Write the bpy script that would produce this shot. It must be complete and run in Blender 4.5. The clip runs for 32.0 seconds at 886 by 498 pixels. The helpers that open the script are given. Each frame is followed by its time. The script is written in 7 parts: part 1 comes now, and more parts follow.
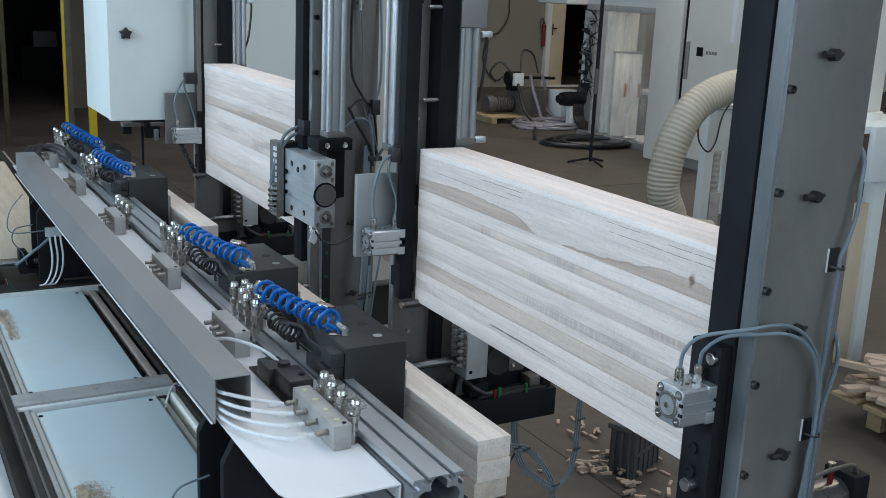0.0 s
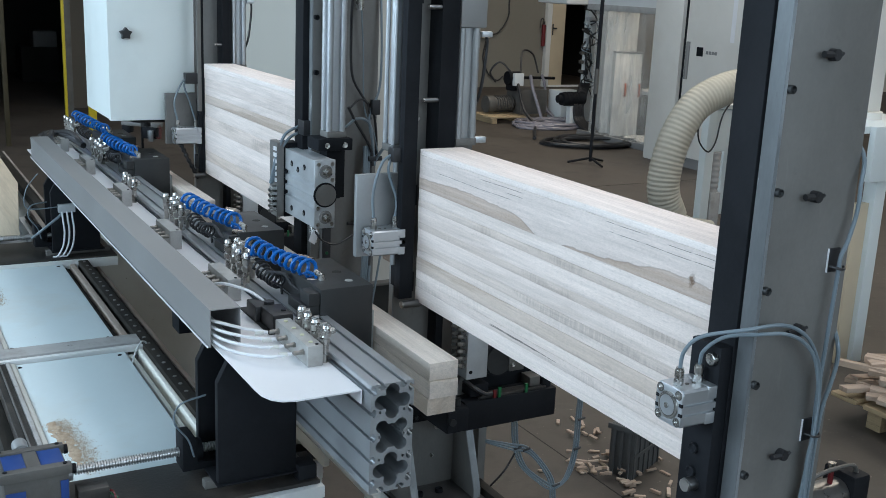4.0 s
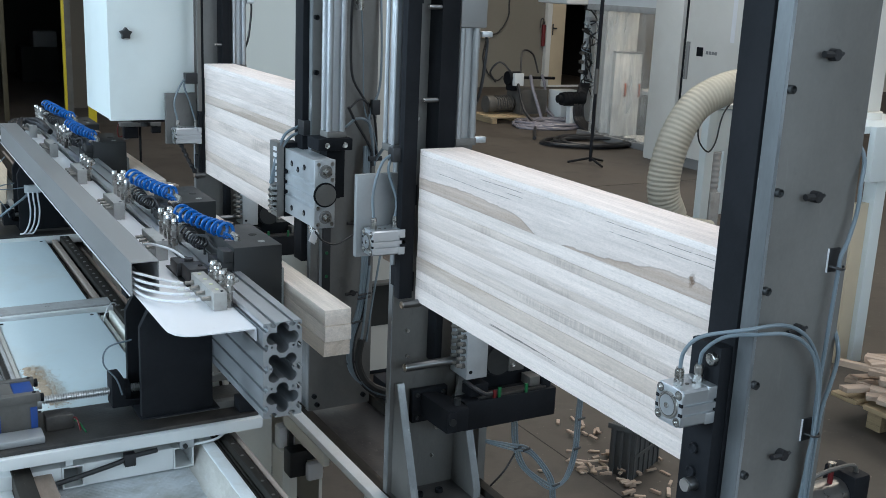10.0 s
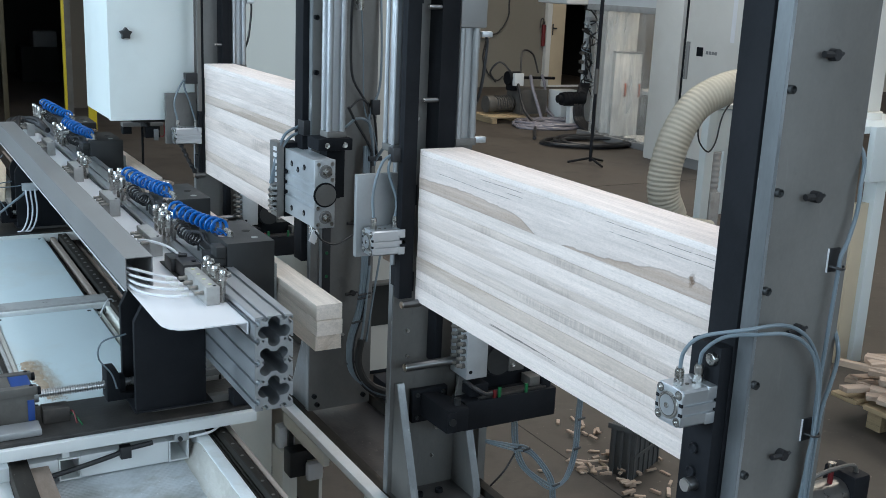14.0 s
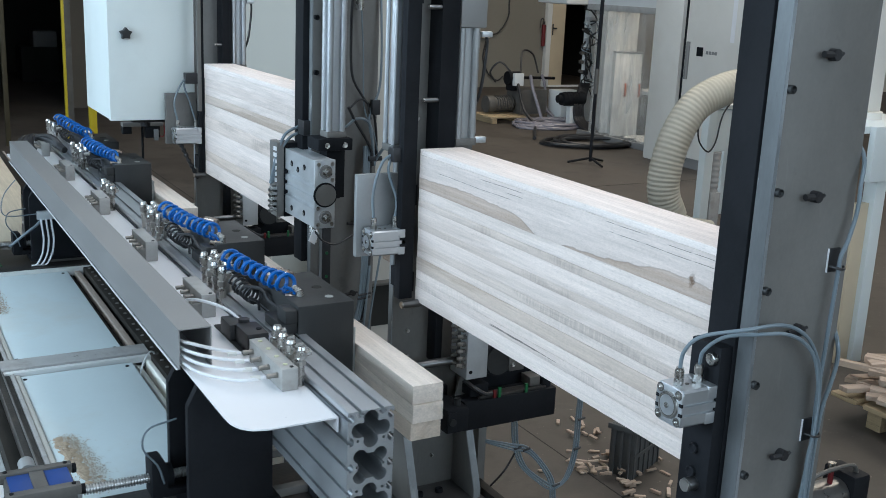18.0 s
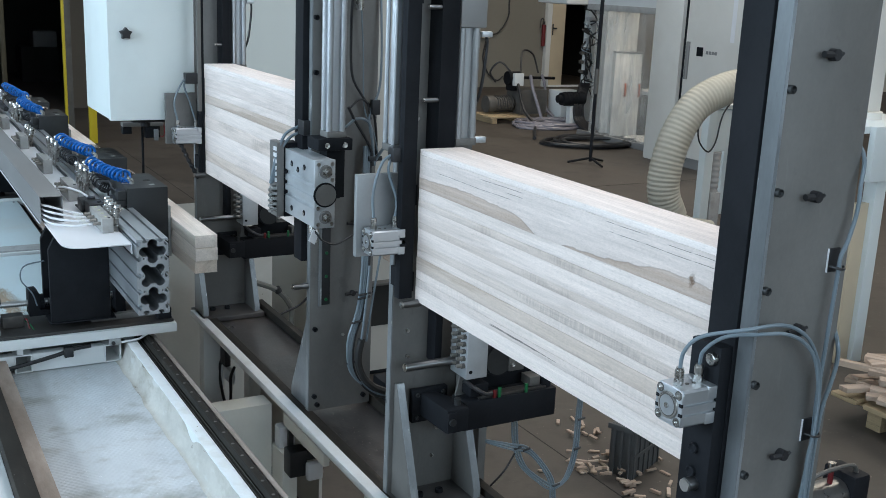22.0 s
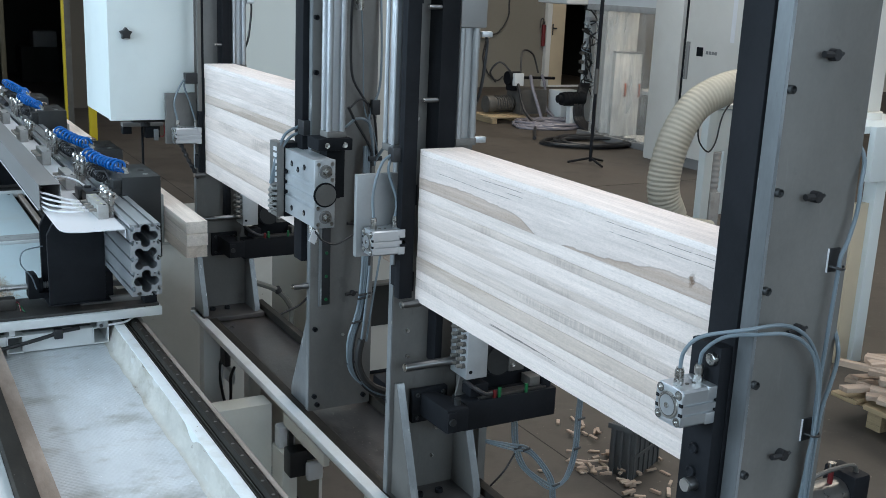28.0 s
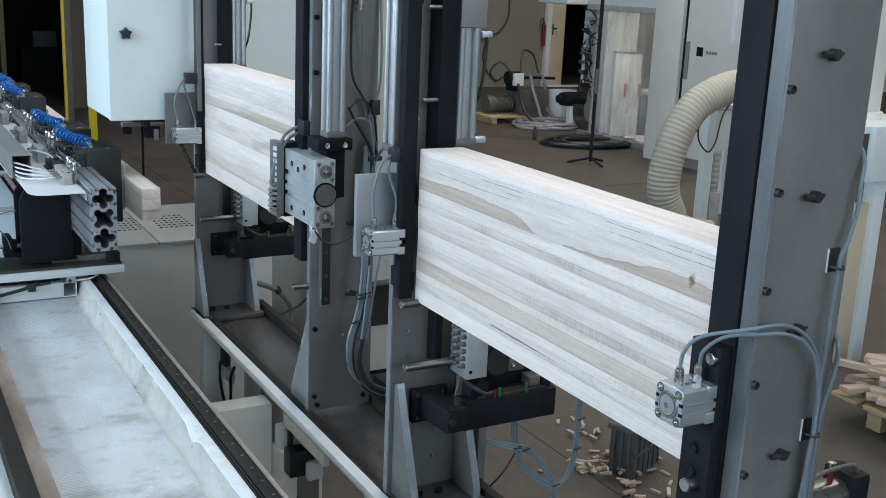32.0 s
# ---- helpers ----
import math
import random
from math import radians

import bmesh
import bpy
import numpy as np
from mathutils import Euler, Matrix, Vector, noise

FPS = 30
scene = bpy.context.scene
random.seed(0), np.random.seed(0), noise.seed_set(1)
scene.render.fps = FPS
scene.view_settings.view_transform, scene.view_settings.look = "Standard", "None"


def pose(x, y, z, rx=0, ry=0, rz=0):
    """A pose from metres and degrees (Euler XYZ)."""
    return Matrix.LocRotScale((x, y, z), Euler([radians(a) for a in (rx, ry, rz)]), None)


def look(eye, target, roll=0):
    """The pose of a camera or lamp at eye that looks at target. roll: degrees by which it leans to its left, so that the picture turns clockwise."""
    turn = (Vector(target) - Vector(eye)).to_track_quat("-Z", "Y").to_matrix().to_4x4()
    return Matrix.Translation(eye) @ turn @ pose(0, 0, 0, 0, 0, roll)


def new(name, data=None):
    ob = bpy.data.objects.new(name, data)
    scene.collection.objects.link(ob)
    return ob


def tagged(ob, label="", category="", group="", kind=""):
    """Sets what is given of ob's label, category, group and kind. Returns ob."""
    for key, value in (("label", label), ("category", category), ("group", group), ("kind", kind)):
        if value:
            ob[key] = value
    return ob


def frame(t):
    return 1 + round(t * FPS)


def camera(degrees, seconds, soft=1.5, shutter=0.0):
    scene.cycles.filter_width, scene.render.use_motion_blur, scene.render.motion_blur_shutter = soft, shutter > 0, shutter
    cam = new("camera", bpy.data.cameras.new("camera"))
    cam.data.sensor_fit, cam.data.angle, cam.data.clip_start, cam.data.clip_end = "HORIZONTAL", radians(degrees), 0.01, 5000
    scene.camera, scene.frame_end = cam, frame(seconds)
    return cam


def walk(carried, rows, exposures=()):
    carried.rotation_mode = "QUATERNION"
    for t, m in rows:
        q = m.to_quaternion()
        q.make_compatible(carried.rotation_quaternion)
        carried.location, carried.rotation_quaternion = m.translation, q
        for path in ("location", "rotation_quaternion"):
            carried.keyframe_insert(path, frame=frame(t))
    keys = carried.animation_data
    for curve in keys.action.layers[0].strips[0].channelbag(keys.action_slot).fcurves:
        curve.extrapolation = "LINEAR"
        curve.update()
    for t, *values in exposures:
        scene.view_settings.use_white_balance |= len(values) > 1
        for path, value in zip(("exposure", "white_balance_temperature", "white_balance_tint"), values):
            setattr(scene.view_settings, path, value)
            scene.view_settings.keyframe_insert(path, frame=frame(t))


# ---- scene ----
cam = camera(45.85, 32.0, soft=0.9, shutter=0.5)
EYE = pose(0, 0, 1.95, 75.7043, -2.4231, -28.8952)
walk(cam, [(0.0, EYE), (32.0, EYE)], [(0.0, -0.70, 5900, 9), (3.0, -0.58, 5900, 9), (6.0, -0.48, 5900, 9), (12.0, -0.46, 5900, 9), (32.0, -0.44, 5900, 9)])

# ---- world, daylight and exposure ----
world = bpy.data.worlds.new("daylight")
scene.world = world
world.use_nodes = True
sky = world.node_tree.nodes.new("ShaderNodeTexSky")
sky.sky_type, sky.sun_disc = "NISHITA", False
sky.sun_elevation, sky.sun_rotation = radians(42), radians(250)
world.node_tree.links.new(sky.outputs[0], world.node_tree.nodes["Background"].inputs[0])
world.node_tree.nodes["Background"].inputs[1].default_value = 0.08


def area_lamp(name, m, sx, sy, watts, colour):
    data = bpy.data.lights.new(name, "AREA")
    data.shape, data.size, data.size_y, data.energy, data.color = "RECTANGLE", sx, sy, watts, colour
    ob = new(name, data)
    ob.matrix_world = m
    return ob


# daylight in the openings of the hall: high windows in the near side wall and roof lights; the south lamp is added fill
DAY, ROOF = (0.80, 0.965, 1.065), (1.0, 0.955, 0.91)
area_lamp("window_and_fill_light", look((-5.9, 4.0, 3.6), (0, 4.0, 3.0)), 11.0, 2.2, 850, DAY)
# fill lamp before the closed south wall, added to brighten faces towards -y
area_lamp("window_and_fill_light", look((2.0, -5.9, 3.6), (2.0, 0, 3.2)), 9.0, 2.2, 305, DAY)
area_lamp("roof_light", look((3.0, 3.0, 6.95), (3.0, 3.0, 0)), 2.0, 12.0, 380, ROOF)
# tinted warm to warm the rear of the hall
area_lamp("roof_light", look((9.0, 8.0, 6.95), (9.0, 8.0, 0)), 2.0, 14.0, 800, (1.0, 0.84, 0.63))


# ---- materials ----
def material(name, colour, rough=0.6, metal=0.0, vary=0.12, scale=6.0, stretch=(1, 1, 1), bump=0.1, fine=90.0,
             tint=0.0, stain=None, stain_amount=0.0, stain_scale=2.0, rough_vary=0.15, spec=0.5, extra=(), weave=0.0):
    """A surface with broad and fine variation in its colour, gloss and relief."""
    mat = bpy.data.materials.new(name)
    mat.use_nodes = True
    nt = mat.node_tree
    n, l = nt.nodes, nt.links
    b = n["Principled BSDF"]
    coord = n.new("ShaderNodeTexCoord")
    mapping = n.new("ShaderNodeMapping")
    mapping.inputs["Scale"].default_value = stretch
    l.new(coord.outputs["Object"], mapping.inputs["Vector"])
    info = n.new("ShaderNodeObjectInfo")
    shift = n.new("ShaderNodeVectorMath")
    shift.operation = "ADD"
    l.new(mapping.outputs[0], shift.inputs[0])
    mul = n.new("ShaderNodeMath")
    mul.operation = "MULTIPLY"
    mul.inputs[1].default_value = 37.0
    l.new(info.outputs["Random"], mul.inputs[0])
    l.new(mul.outputs[0], shift.inputs[1])

    def noise_tex(s, detail, rough_):
        t = n.new("ShaderNodeTexNoise")
        t.inputs["Scale"].default_value = s
        t.inputs["Detail"].default_value = detail
        t.inputs["Roughness"].default_value = rough_
        l.new(shift.outputs[0], t.inputs["Vector"])
        return t

    broad, grain = noise_tex(scale, 5, 0.6), noise_tex(fine, 3, 0.6)
    ramp = n.new("ShaderNodeMapRange")
    ramp.inputs["From Min"].default_value, ramp.inputs["From Max"].default_value = 0.3, 0.7
    ramp.inputs["To Min"].default_value, ramp.inputs["To Max"].default_value = 1 - vary, 1 + vary
    l.new(broad.outputs["Fac"], ramp.inputs["Value"])
    ramp2 = n.new("ShaderNodeMapRange")
    ramp2.inputs["To Min"].default_value, ramp2.inputs["To Max"].default_value = 1 - vary * 0.6, 1 + vary * 0.6
    l.new(grain.outputs["Fac"], ramp2.inputs["Value"])
    m1 = n.new("ShaderNodeMath")
    m1.operation = "MULTIPLY"
    l.new(ramp.outputs[0], m1.inputs[0])
    l.new(ramp2.outputs[0], m1.inputs[1])
    last = m1.outputs[0]
    if tint:
        r3 = n.new("ShaderNodeMapRange")
        r3.inputs["To Min"].default_value, r3.inputs["To Max"].default_value = 1 - tint, 1 + tint * 0.6
        l.new(info.outputs["Random"], r3.inputs["Value"])
        m3 = n.new("ShaderNodeMath")
        m3.operation = "MULTIPLY"
        l.new(last, m3.inputs[0])
        l.new(r3.outputs[0], m3.inputs[1])
        last = m3.outputs[0]
    vm = n.new("ShaderNodeVectorMath")
    vm.operation = "SCALE"
    vm.inputs[0].default_value = colour
    l.new(last, vm.inputs["Scale"])
    colour_out = vm.outputs[0]
    if stain:
        st = noise_tex(stain_scale, 6, 0.65)
        rr = n.new("ShaderNodeMapRange")
        rr.inputs["From Min"].default_value, rr.inputs["From Max"].default_value = 0.5, 0.72
        rr.inputs["To Max"].default_value = stain_amount
        l.new(st.outputs["Fac"], rr.inputs["Value"])
        mix = n.new("ShaderNodeMix")
        mix.data_type = "RGBA"
        l.new(rr.outputs[0], mix.inputs[0])
        l.new(colour_out, mix.inputs[6])
        mix.inputs[7].default_value = (*stain, 1)
        colour_out = mix.outputs[2]
    for tone, amount, size, lo, hi, long in extra:
        # further stains, smears and specks
        mp = n.new("ShaderNodeMapping")
        mp.inputs["Scale"].default_value = long
        mp.inputs["Rotation"].default_value = (0, 0, 0.5)
        l.new(shift.outputs[0], mp.inputs["Vector"])
        st = n.new("ShaderNodeTexNoise")
        st.inputs["Scale"].default_value, st.inputs["Detail"].default_value, st.inputs["Roughness"].default_value = size, 5, 0.62
        l.new(mp.outputs[0], st.inputs["Vector"])
        rr = n.new("ShaderNodeMapRange")
        rr.inputs["From Min"].default_value, rr.inputs["From Max"].default_value, rr.inputs["To Max"].default_value = lo, hi, amount
        l.new(st.outputs["Fac"], rr.inputs["Value"])
        mix = n.new("ShaderNodeMix")
        mix.data_type = "RGBA"
        l.new(rr.outputs[0], mix.inputs[0])
        l.new(colour_out, mix.inputs[6])
        mix.inputs[7].default_value = (*tone, 1)
        colour_out = mix.outputs[2]
    l.new(colour_out, b.inputs["Base Color"])
    b.inputs["Metallic"].default_value = metal
    b.inputs["Specular IOR Level"].default_value = spec
    rv = n.new("ShaderNodeMapRange")
    rv.inputs["To Min"].default_value, rv.inputs["To Max"].default_value = max(rough - rough_vary, 0.03), min(rough + rough_vary, 1)
    l.new(broad.outputs["Fac"], rv.inputs["Value"])
    l.new(rv.outputs[0], b.inputs["Roughness"])
    if bump:
        bp = n.new("ShaderNodeBump")
        bp.inputs["Strength"].default_value, bp.inputs["Distance"].default_value = bump, 0.004
        height = grain.outputs["Fac"]
        if weave:
            # crossed bands: a small diamond pattern in the sheet
            for turn in (0.7, -0.7):
                mp = n.new("ShaderNodeMapping")
                mp.inputs["Rotation"].default_value = (0, 0, turn)
                l.new(coord.outputs["Object"], mp.inputs["Vector"])
                band = n.new("ShaderNodeTexWave")
                band.inputs["Scale"].default_value, band.inputs["Distortion"].default_value = weave, 1.4
                l.new(mp.outputs[0], band.inputs["Vector"])
                both = n.new("ShaderNodeMath")
                both.operation, both.inputs[2].default_value = "MULTIPLY_ADD", 0.0
                l.new(band.outputs["Fac"], both.inputs[0])
                both.inputs[1].default_value = 0.5
                l.new(height, both.inputs[2])
                height = both.outputs[0]
        l.new(height, bp.inputs["Height"])
        l.new(bp.outputs[0], b.inputs["Normal"])
    return mat


def wood_material(name, light, dark, tint=0.1, streak=0.5, knots=0.7, heart=None, knot_at=None, cracks=0.5, splits=(), saws=0.03):
    """Sawn pale timber, its grain along y: heart figure, finer streaks, saw marks, hair cracks and a few knots."""
    mat = bpy.data.materials.new(name)
    mat.use_nodes = True
    nt = mat.node_tree
    n, l = nt.nodes, nt.links
    b = n["Principled BSDF"]
    coord, info = n.new("ShaderNodeTexCoord"), n.new("ShaderNodeObjectInfo")
    mul = n.new("ShaderNodeMath")
    mul.operation, mul.inputs[1].default_value = "MULTIPLY", 91.0
    l.new(info.outputs["Random"], mul.inputs[0])

    def along(scale):
        mp = n.new("ShaderNodeMapping")
        mp.inputs["Scale"].default_value = scale
        l.new(coord.outputs["Object"], mp.inputs["Vector"])
        add = n.new("ShaderNodeVectorMath")
        l.new(mp.outputs[0], add.inputs[0])
        l.new(mul.outputs[0], add.inputs[1])
        return add.outputs[0]

    def grain(scale, detail, bend=0.0):
        t = n.new("ShaderNodeTexNoise")
        t.inputs["Scale"].default_value, t.inputs["Detail"].default_value, t.inputs["Distortion"].default_value = 1.0, detail, bend
        l.new(along(scale), t.inputs["Vector"])
        return t.outputs["Fac"]

    def span(value, a, b_, c, d):
        r = n.new("ShaderNodeMapRange")
        for key, v in (("From Min", a), ("From Max", b_), ("To Min", c), ("To Max", d)):
            r.inputs[key].default_value = v
        l.new(value, r.inputs["Value"])
        return r.outputs[0]

    def times(a, b_):
        m = n.new("ShaderNodeMath")
        m.operation = "MULTIPLY"
        l.new(a, m.inputs[0])
        l.new(b_, m.inputs[1])
        return m.outputs[0]

    fibre, saw = grain((230, 9, 230), 4, 0.3), grain((4, 190, 22), 1, 0.2)
    mix = n.new("ShaderNodeMix")
    mix.data_type = "RGBA"
    mix.inputs[6].default_value, mix.inputs[7].default_value = (*light, 1), (*dark, 1)
    l.new(span(grain((13, 0.9, 13), 4, 1.1), 0.53, 0.60, 0.0, streak), mix.inputs[0])
    axes = n.new("ShaderNodeSeparateXYZ")
    l.new(coord.outputs["Object"], axes.inputs[0])

    def plus(a, k, c):
        """a * k + c, where c is a number or a socket."""
        m = n.new("ShaderNodeMath")
        m.operation, m.inputs[1].default_value = "MULTIPLY_ADD", k
        l.new(a, m.inputs[0])
        if isinstance(c, float):
            m.inputs[2].default_value = c
        else:
            l.new(c, m.inputs[2])
        return m.outputs[0]

    outline = None
    if heart:
        # brown heartwood along the lower edge; heart: its height at places along the board
        ramp = n.new("ShaderNodeValToRGB")
        ramp.color_ramp.interpolation = "B_SPLINE"
        stops = ramp.color_ramp.elements
        (at0, h0), (at1, h1) = heart[0], heart[-1]
        stops[0].position, stops[1].position = at0, at1
        for e, h in ((stops[0], h0), (stops[1], h1)):
            e.color = ((h + 0.01) / 0.06,) * 3 + (1,)
        for at, h in heart[1:-1]:
            stops.new(at).color = ((h + 0.01) / 0.06,) * 3 + (1,)
        l.new(span(axes.outputs["Y"], -0.507, 0.507, 0.0, 1.0), ramp.inputs[0])
        limit = plus(ramp.outputs[0], -0.06, 0.01)
        rise = plus(grain((5, 26, 20), 4, 0.4), 0.010, plus(axes.outputs["Z"], 1.0, limit))
        level = plus(rise, 1.0, -0.005)
        inside = times(span(level, -0.0012, 0.0012, 1.0, 0.0), span(grain((30, 3, 90), 3, 0.6), 0.35, 0.65, streak * 0.65, streak))
        l.new(inside, mix.inputs[0])
        outline = times(span(level, -0.0035, -0.0002, 0.0, 1.0), span(level, 0.0, 0.0014, 1.0, 0.0))
    knot = n.new("ShaderNodeTexVoronoi")
    knot.inputs["Scale"].default_value = 1.0
    l.new(along((9, 2.4, 9)), knot.inputs["Vector"])
    mix2 = n.new("ShaderNodeMix")
    mix2.data_type = "RGBA"
    l.new(mix.outputs[2], mix2.inputs[6])
    mix2.inputs[7].default_value = (dark[0] * 0.45, dark[1] * 0.4, dark[2] * 0.35, 1)
    if knot_at:
        off = n.new("ShaderNodeVectorMath")
        off.operation = "SUBTRACT"
        off.inputs[1].default_value = knot_at
        l.new(coord.outputs["Object"], off.inputs[0])
        flat = n.new("ShaderNodeVectorMath")
        flat.operation = "MULTIPLY"
        flat.inputs[1].default_value = (0.0, 0.9, 0.55)
        warp = n.new("ShaderNodeTexNoise")
        warp.inputs["Scale"].default_value, warp.inputs["Detail"].default_value = 130.0, 3
        l.new(coord.outputs["Object"], warp.inputs["Vector"])
        bent = n.new("ShaderNodeVectorMath")
        bent.operation = "MULTIPLY_ADD"
        bent.inputs[1].default_value = (0.016, 0.016, 0.016)
        l.new(warp.outputs["Color"], bent.inputs[0])
        l.new(off.outputs[0], bent.inputs[2])
        shifted = n.new("ShaderNodeVectorMath")
        shifted.inputs[1].default_value = (-0.008, -0.008, -0.008)
        l.new(bent.outputs[0], shifted.inputs[0])
        l.new(shifted.outputs[0], flat.inputs[0])
        size = n.new("ShaderNodeVectorMath")
        size.operation = "LENGTH"
        l.new(flat.outputs[0], size.inputs[0])
        l.new(span(size.outputs["Value"], 0.0025, 0.0075, 0.95, 0.0), mix2.inputs[0])
    else:
        l.new(span(knot.outputs["Distance"], 0.03, 0.06, knots, 0.0), mix2.inputs[0])
    tone = times(span(fibre, 0.2, 0.8, 0.88, 1.09), span(info.outputs["Random"], 0, 1, 1 - tint, 1 + tint * 0.5))
    tone = times(tone, span(grain((55, 2.2, 55), 3, 0.4), 0.3, 0.7, 0.92, 1.06))
    patch = span(grain((3, 2.6, 14), 2), 0.50, 0.60, 0.0, 1.0)
    tone = times(tone, span(times(saw, patch), 0.2, 0.6, 1.0 + saws * 0.3, 1.0 - saws))
    tone = times(tone, span(grain((26, 7, 60), 4, 0.7), 0.3, 0.7, 0.965, 1.03))
    tone = times(tone, span(grain((160, 70, 220), 2), 0.62, 0.74, 1.0, 0.90))
    tone = times(tone, span(grain((300, 160, 420), 2), 0.3, 0.7, 0.94, 1.05))
    if outline:
        tone = times(tone, span(outline, 0, 1, 1.0, 0.78))
    for z, y0, y1 in splits:
        # a thin broken crack along the grain
        way = plus(grain((0, 6, 0), 4, 0.4), 0.007, plus(axes.outputs["Z"], 1.0, -z - 0.0035))
        near = n.new("ShaderNodeMath")
        near.operation = "COMPARE"
        near.inputs[1].default_value, near.inputs[2].default_value = 0.0, 0.0006
        l.new(way, near.inputs[0])
        gate = times(span(axes.outputs["Y"], y0, y0 + 0.01, 0.0, 1.0), span(axes.outputs["Y"], y1 - 0.01, y1, 1.0, 0.0))
        gate = times(gate, span(grain((0, 30, 0), 3), 0.34, 0.48, 0.25, 1.0))
        tone = times(tone, span(times(near.outputs[0], gate), 0, 1, 1.0, 0.40))
    dist = n.new("ShaderNodeMath")
    dist.operation = "COMPARE"
    dist.inputs[1].default_value, dist.inputs[2].default_value = 0.5, 0.0045
    l.new(grain((22, 0.9, 22), 3, 0.9), dist.inputs[0])
    crack = times(dist.outputs[0], span(grain((3, 2.6, 12), 2), 0.52, 0.58, 0.0, cracks))
    tone = times(tone, span(crack, 0, 1, 1.0, 0.0))
    sc = n.new("ShaderNodeVectorMath")
    sc.operation = "SCALE"
    l.new(mix2.outputs[2], sc.inputs[0])
    l.new(tone, sc.inputs["Scale"])
    l.new(sc.outputs[0], b.inputs["Base Color"])
    b.inputs["Roughness"].default_value = 0.8
    b.inputs["Specular IOR Level"].default_value = 0.3
    h = n.new("ShaderNodeMath")
    h.operation = "ADD"
    l.new(saw, h.inputs[0])
    l.new(fibre, h.inputs[1])
    bp = n.new("ShaderNodeBump")
    bp.inputs["Strength"].default_value, bp.inputs["Distance"].default_value = 0.3, 0.002
    l.new(h.outputs[0], bp.inputs["Height"])
    l.new(bp.outputs[0], b.inputs["Normal"])
    return mat


STEEL = material("ground_steel_plate", (0.176, 0.170, 0.160), 0.52, 0.25, 0.14, 7, (1, 1, 0.7), 0.06, 160, stain=(0.118, 0.118, 0.112), stain_amount=0.5, stain_scale=4,
                 extra=(((0.25, 0.25, 0.24), 0.18, 30, 0.60, 0.68, (1, 1, 0.3)), ((0.12, 0.115, 0.11), 0.5, 14, 0.64, 0.7, (1, 1, 1))))
STEEL_EDGE = material("bright_cut_steel_edge", (0.27, 0.285, 0.295), 0.42, 0.45, 0.2, 14, (1, 1, 0.4), 0.03, 220, stain=(0.17, 0.18, 0.185), stain_amount=0.6, stain_scale=9,
                      extra=(((0.45, 0.47, 0.48), 0.5, 24, 0.56, 0.66, (1, 1, 0.3)), ((0.75, 0.77, 0.78), 0.85, 60, 0.64, 0.68, (1, 1, 0.25)), ((0.06, 0.06, 0.06), 0.6, 40, 0.68, 0.72, (1, 1, 1))))
DULL_EDGE = material("brushed_scratched_steel_edge", (0.155, 0.165, 0.172), 0.4, 0.45, 0.2, 9, (1, 1, 0.3), 0.03, 220, stain=(0.23, 0.245, 0.255), stain_amount=0.7, stain_scale=5,
                     extra=(((0.36, 0.38, 0.39), 0.6, 26, 0.60, 0.66, (1, 1, 0.15)), ((0.70, 0.72, 0.73), 0.85, 46, 0.67, 0.70, (1, 1, 0.5)), ((0.07, 0.07, 0.072), 0.6, 30, 0.66, 0.72, (1, 1, 1))))
# chamfer colour brightened for the highlight it catches, with scratches
HIGHLIT_EDGE = material("highlit_scratched_arris", (0.30, 0.315, 0.33), 0.34, 0.7, 0.25, 18, (1, 1, 0.3), 0.03, 220, stain=(0.16, 0.165, 0.17), stain_amount=0.8, stain_scale=14,
                     extra=(((0.85, 0.87, 0.88), 0.9, 45, 0.60, 0.66, (1, 1, 0.3)),))
ALU = material("anodised_aluminium", (0.50, 0.52, 0.54), 0.38, 0.8, 0.06, 8, (1, 1, 1), 0.04, 150)
ALU_DULL = material("dull_anodised_aluminium", (0.36, 0.37, 0.375), 0.45, 0.5, 0.08, 8, (1, 1, 1), 0.04, 150)
ALU_CAST = material("cast_aluminium", (0.60, 0.625, 0.645), 0.4, 0.6, 0.08, 14, (1, 1, 1), 0.08, 200)
GALV = material("grey_coated_sheet", (0.250, 0.248, 0.245), 0.5, 0.15, 0.07, 3, (1, 1, 1), 0.03, 160)
CHROME = material("nickel_plated_brass", (0.47, 0.46, 0.44), 0.28, 1.0, 0.08, 30, (1, 1, 1), 0.0, 200)
BLACK = material("black_oxide_steel", (0.012, 0.013, 0.0155), 0.6, 0.0, 0.25, 6, (1, 1, 1), 0.08, 120, stain=(0.03, 0.03, 0.034), stain_amount=0.3, stain_scale=5, spec=0.12)
WARM_WHITE = material("warm_white_sheet", (0.74, 0.72, 0.67), 0.4, 0.0, 0.03, 2.5, (1, 1, 1), 0.008, 60, stain=(0.6, 0.57, 0.5), stain_amount=0.3, stain_scale=1.4)
GRIPPER = material("worn_black_steel", (0.018, 0.019, 0.0195), 0.5, 0.0, 0.2, 8, (1, 1, 1), 0.08, 120, stain=(0.042, 0.042, 0.04), stain_amount=0.5, stain_scale=6, spec=0.45)
MOTOR = material("oily_grey_motor_casting", (0.105, 0.100, 0.092), 0.5, 0.1, 0.2, 9, (1, 1, 1), 0.1, 120, stain=(0.06, 0.05, 0.04), stain_amount=0.5, stain_scale=7)
BLACK_PLASTIC = material("black_plastic", (0.018, 0.018, 0.02), 0.45, 0.0, 0.1, 9, (1, 1, 1), 0.05, 150)
RUBBER = material("black_rubber", (0.02, 0.02, 0.02), 0.65, 0.0, 0.15, 9, (1, 1, 1), 0.05, 150)
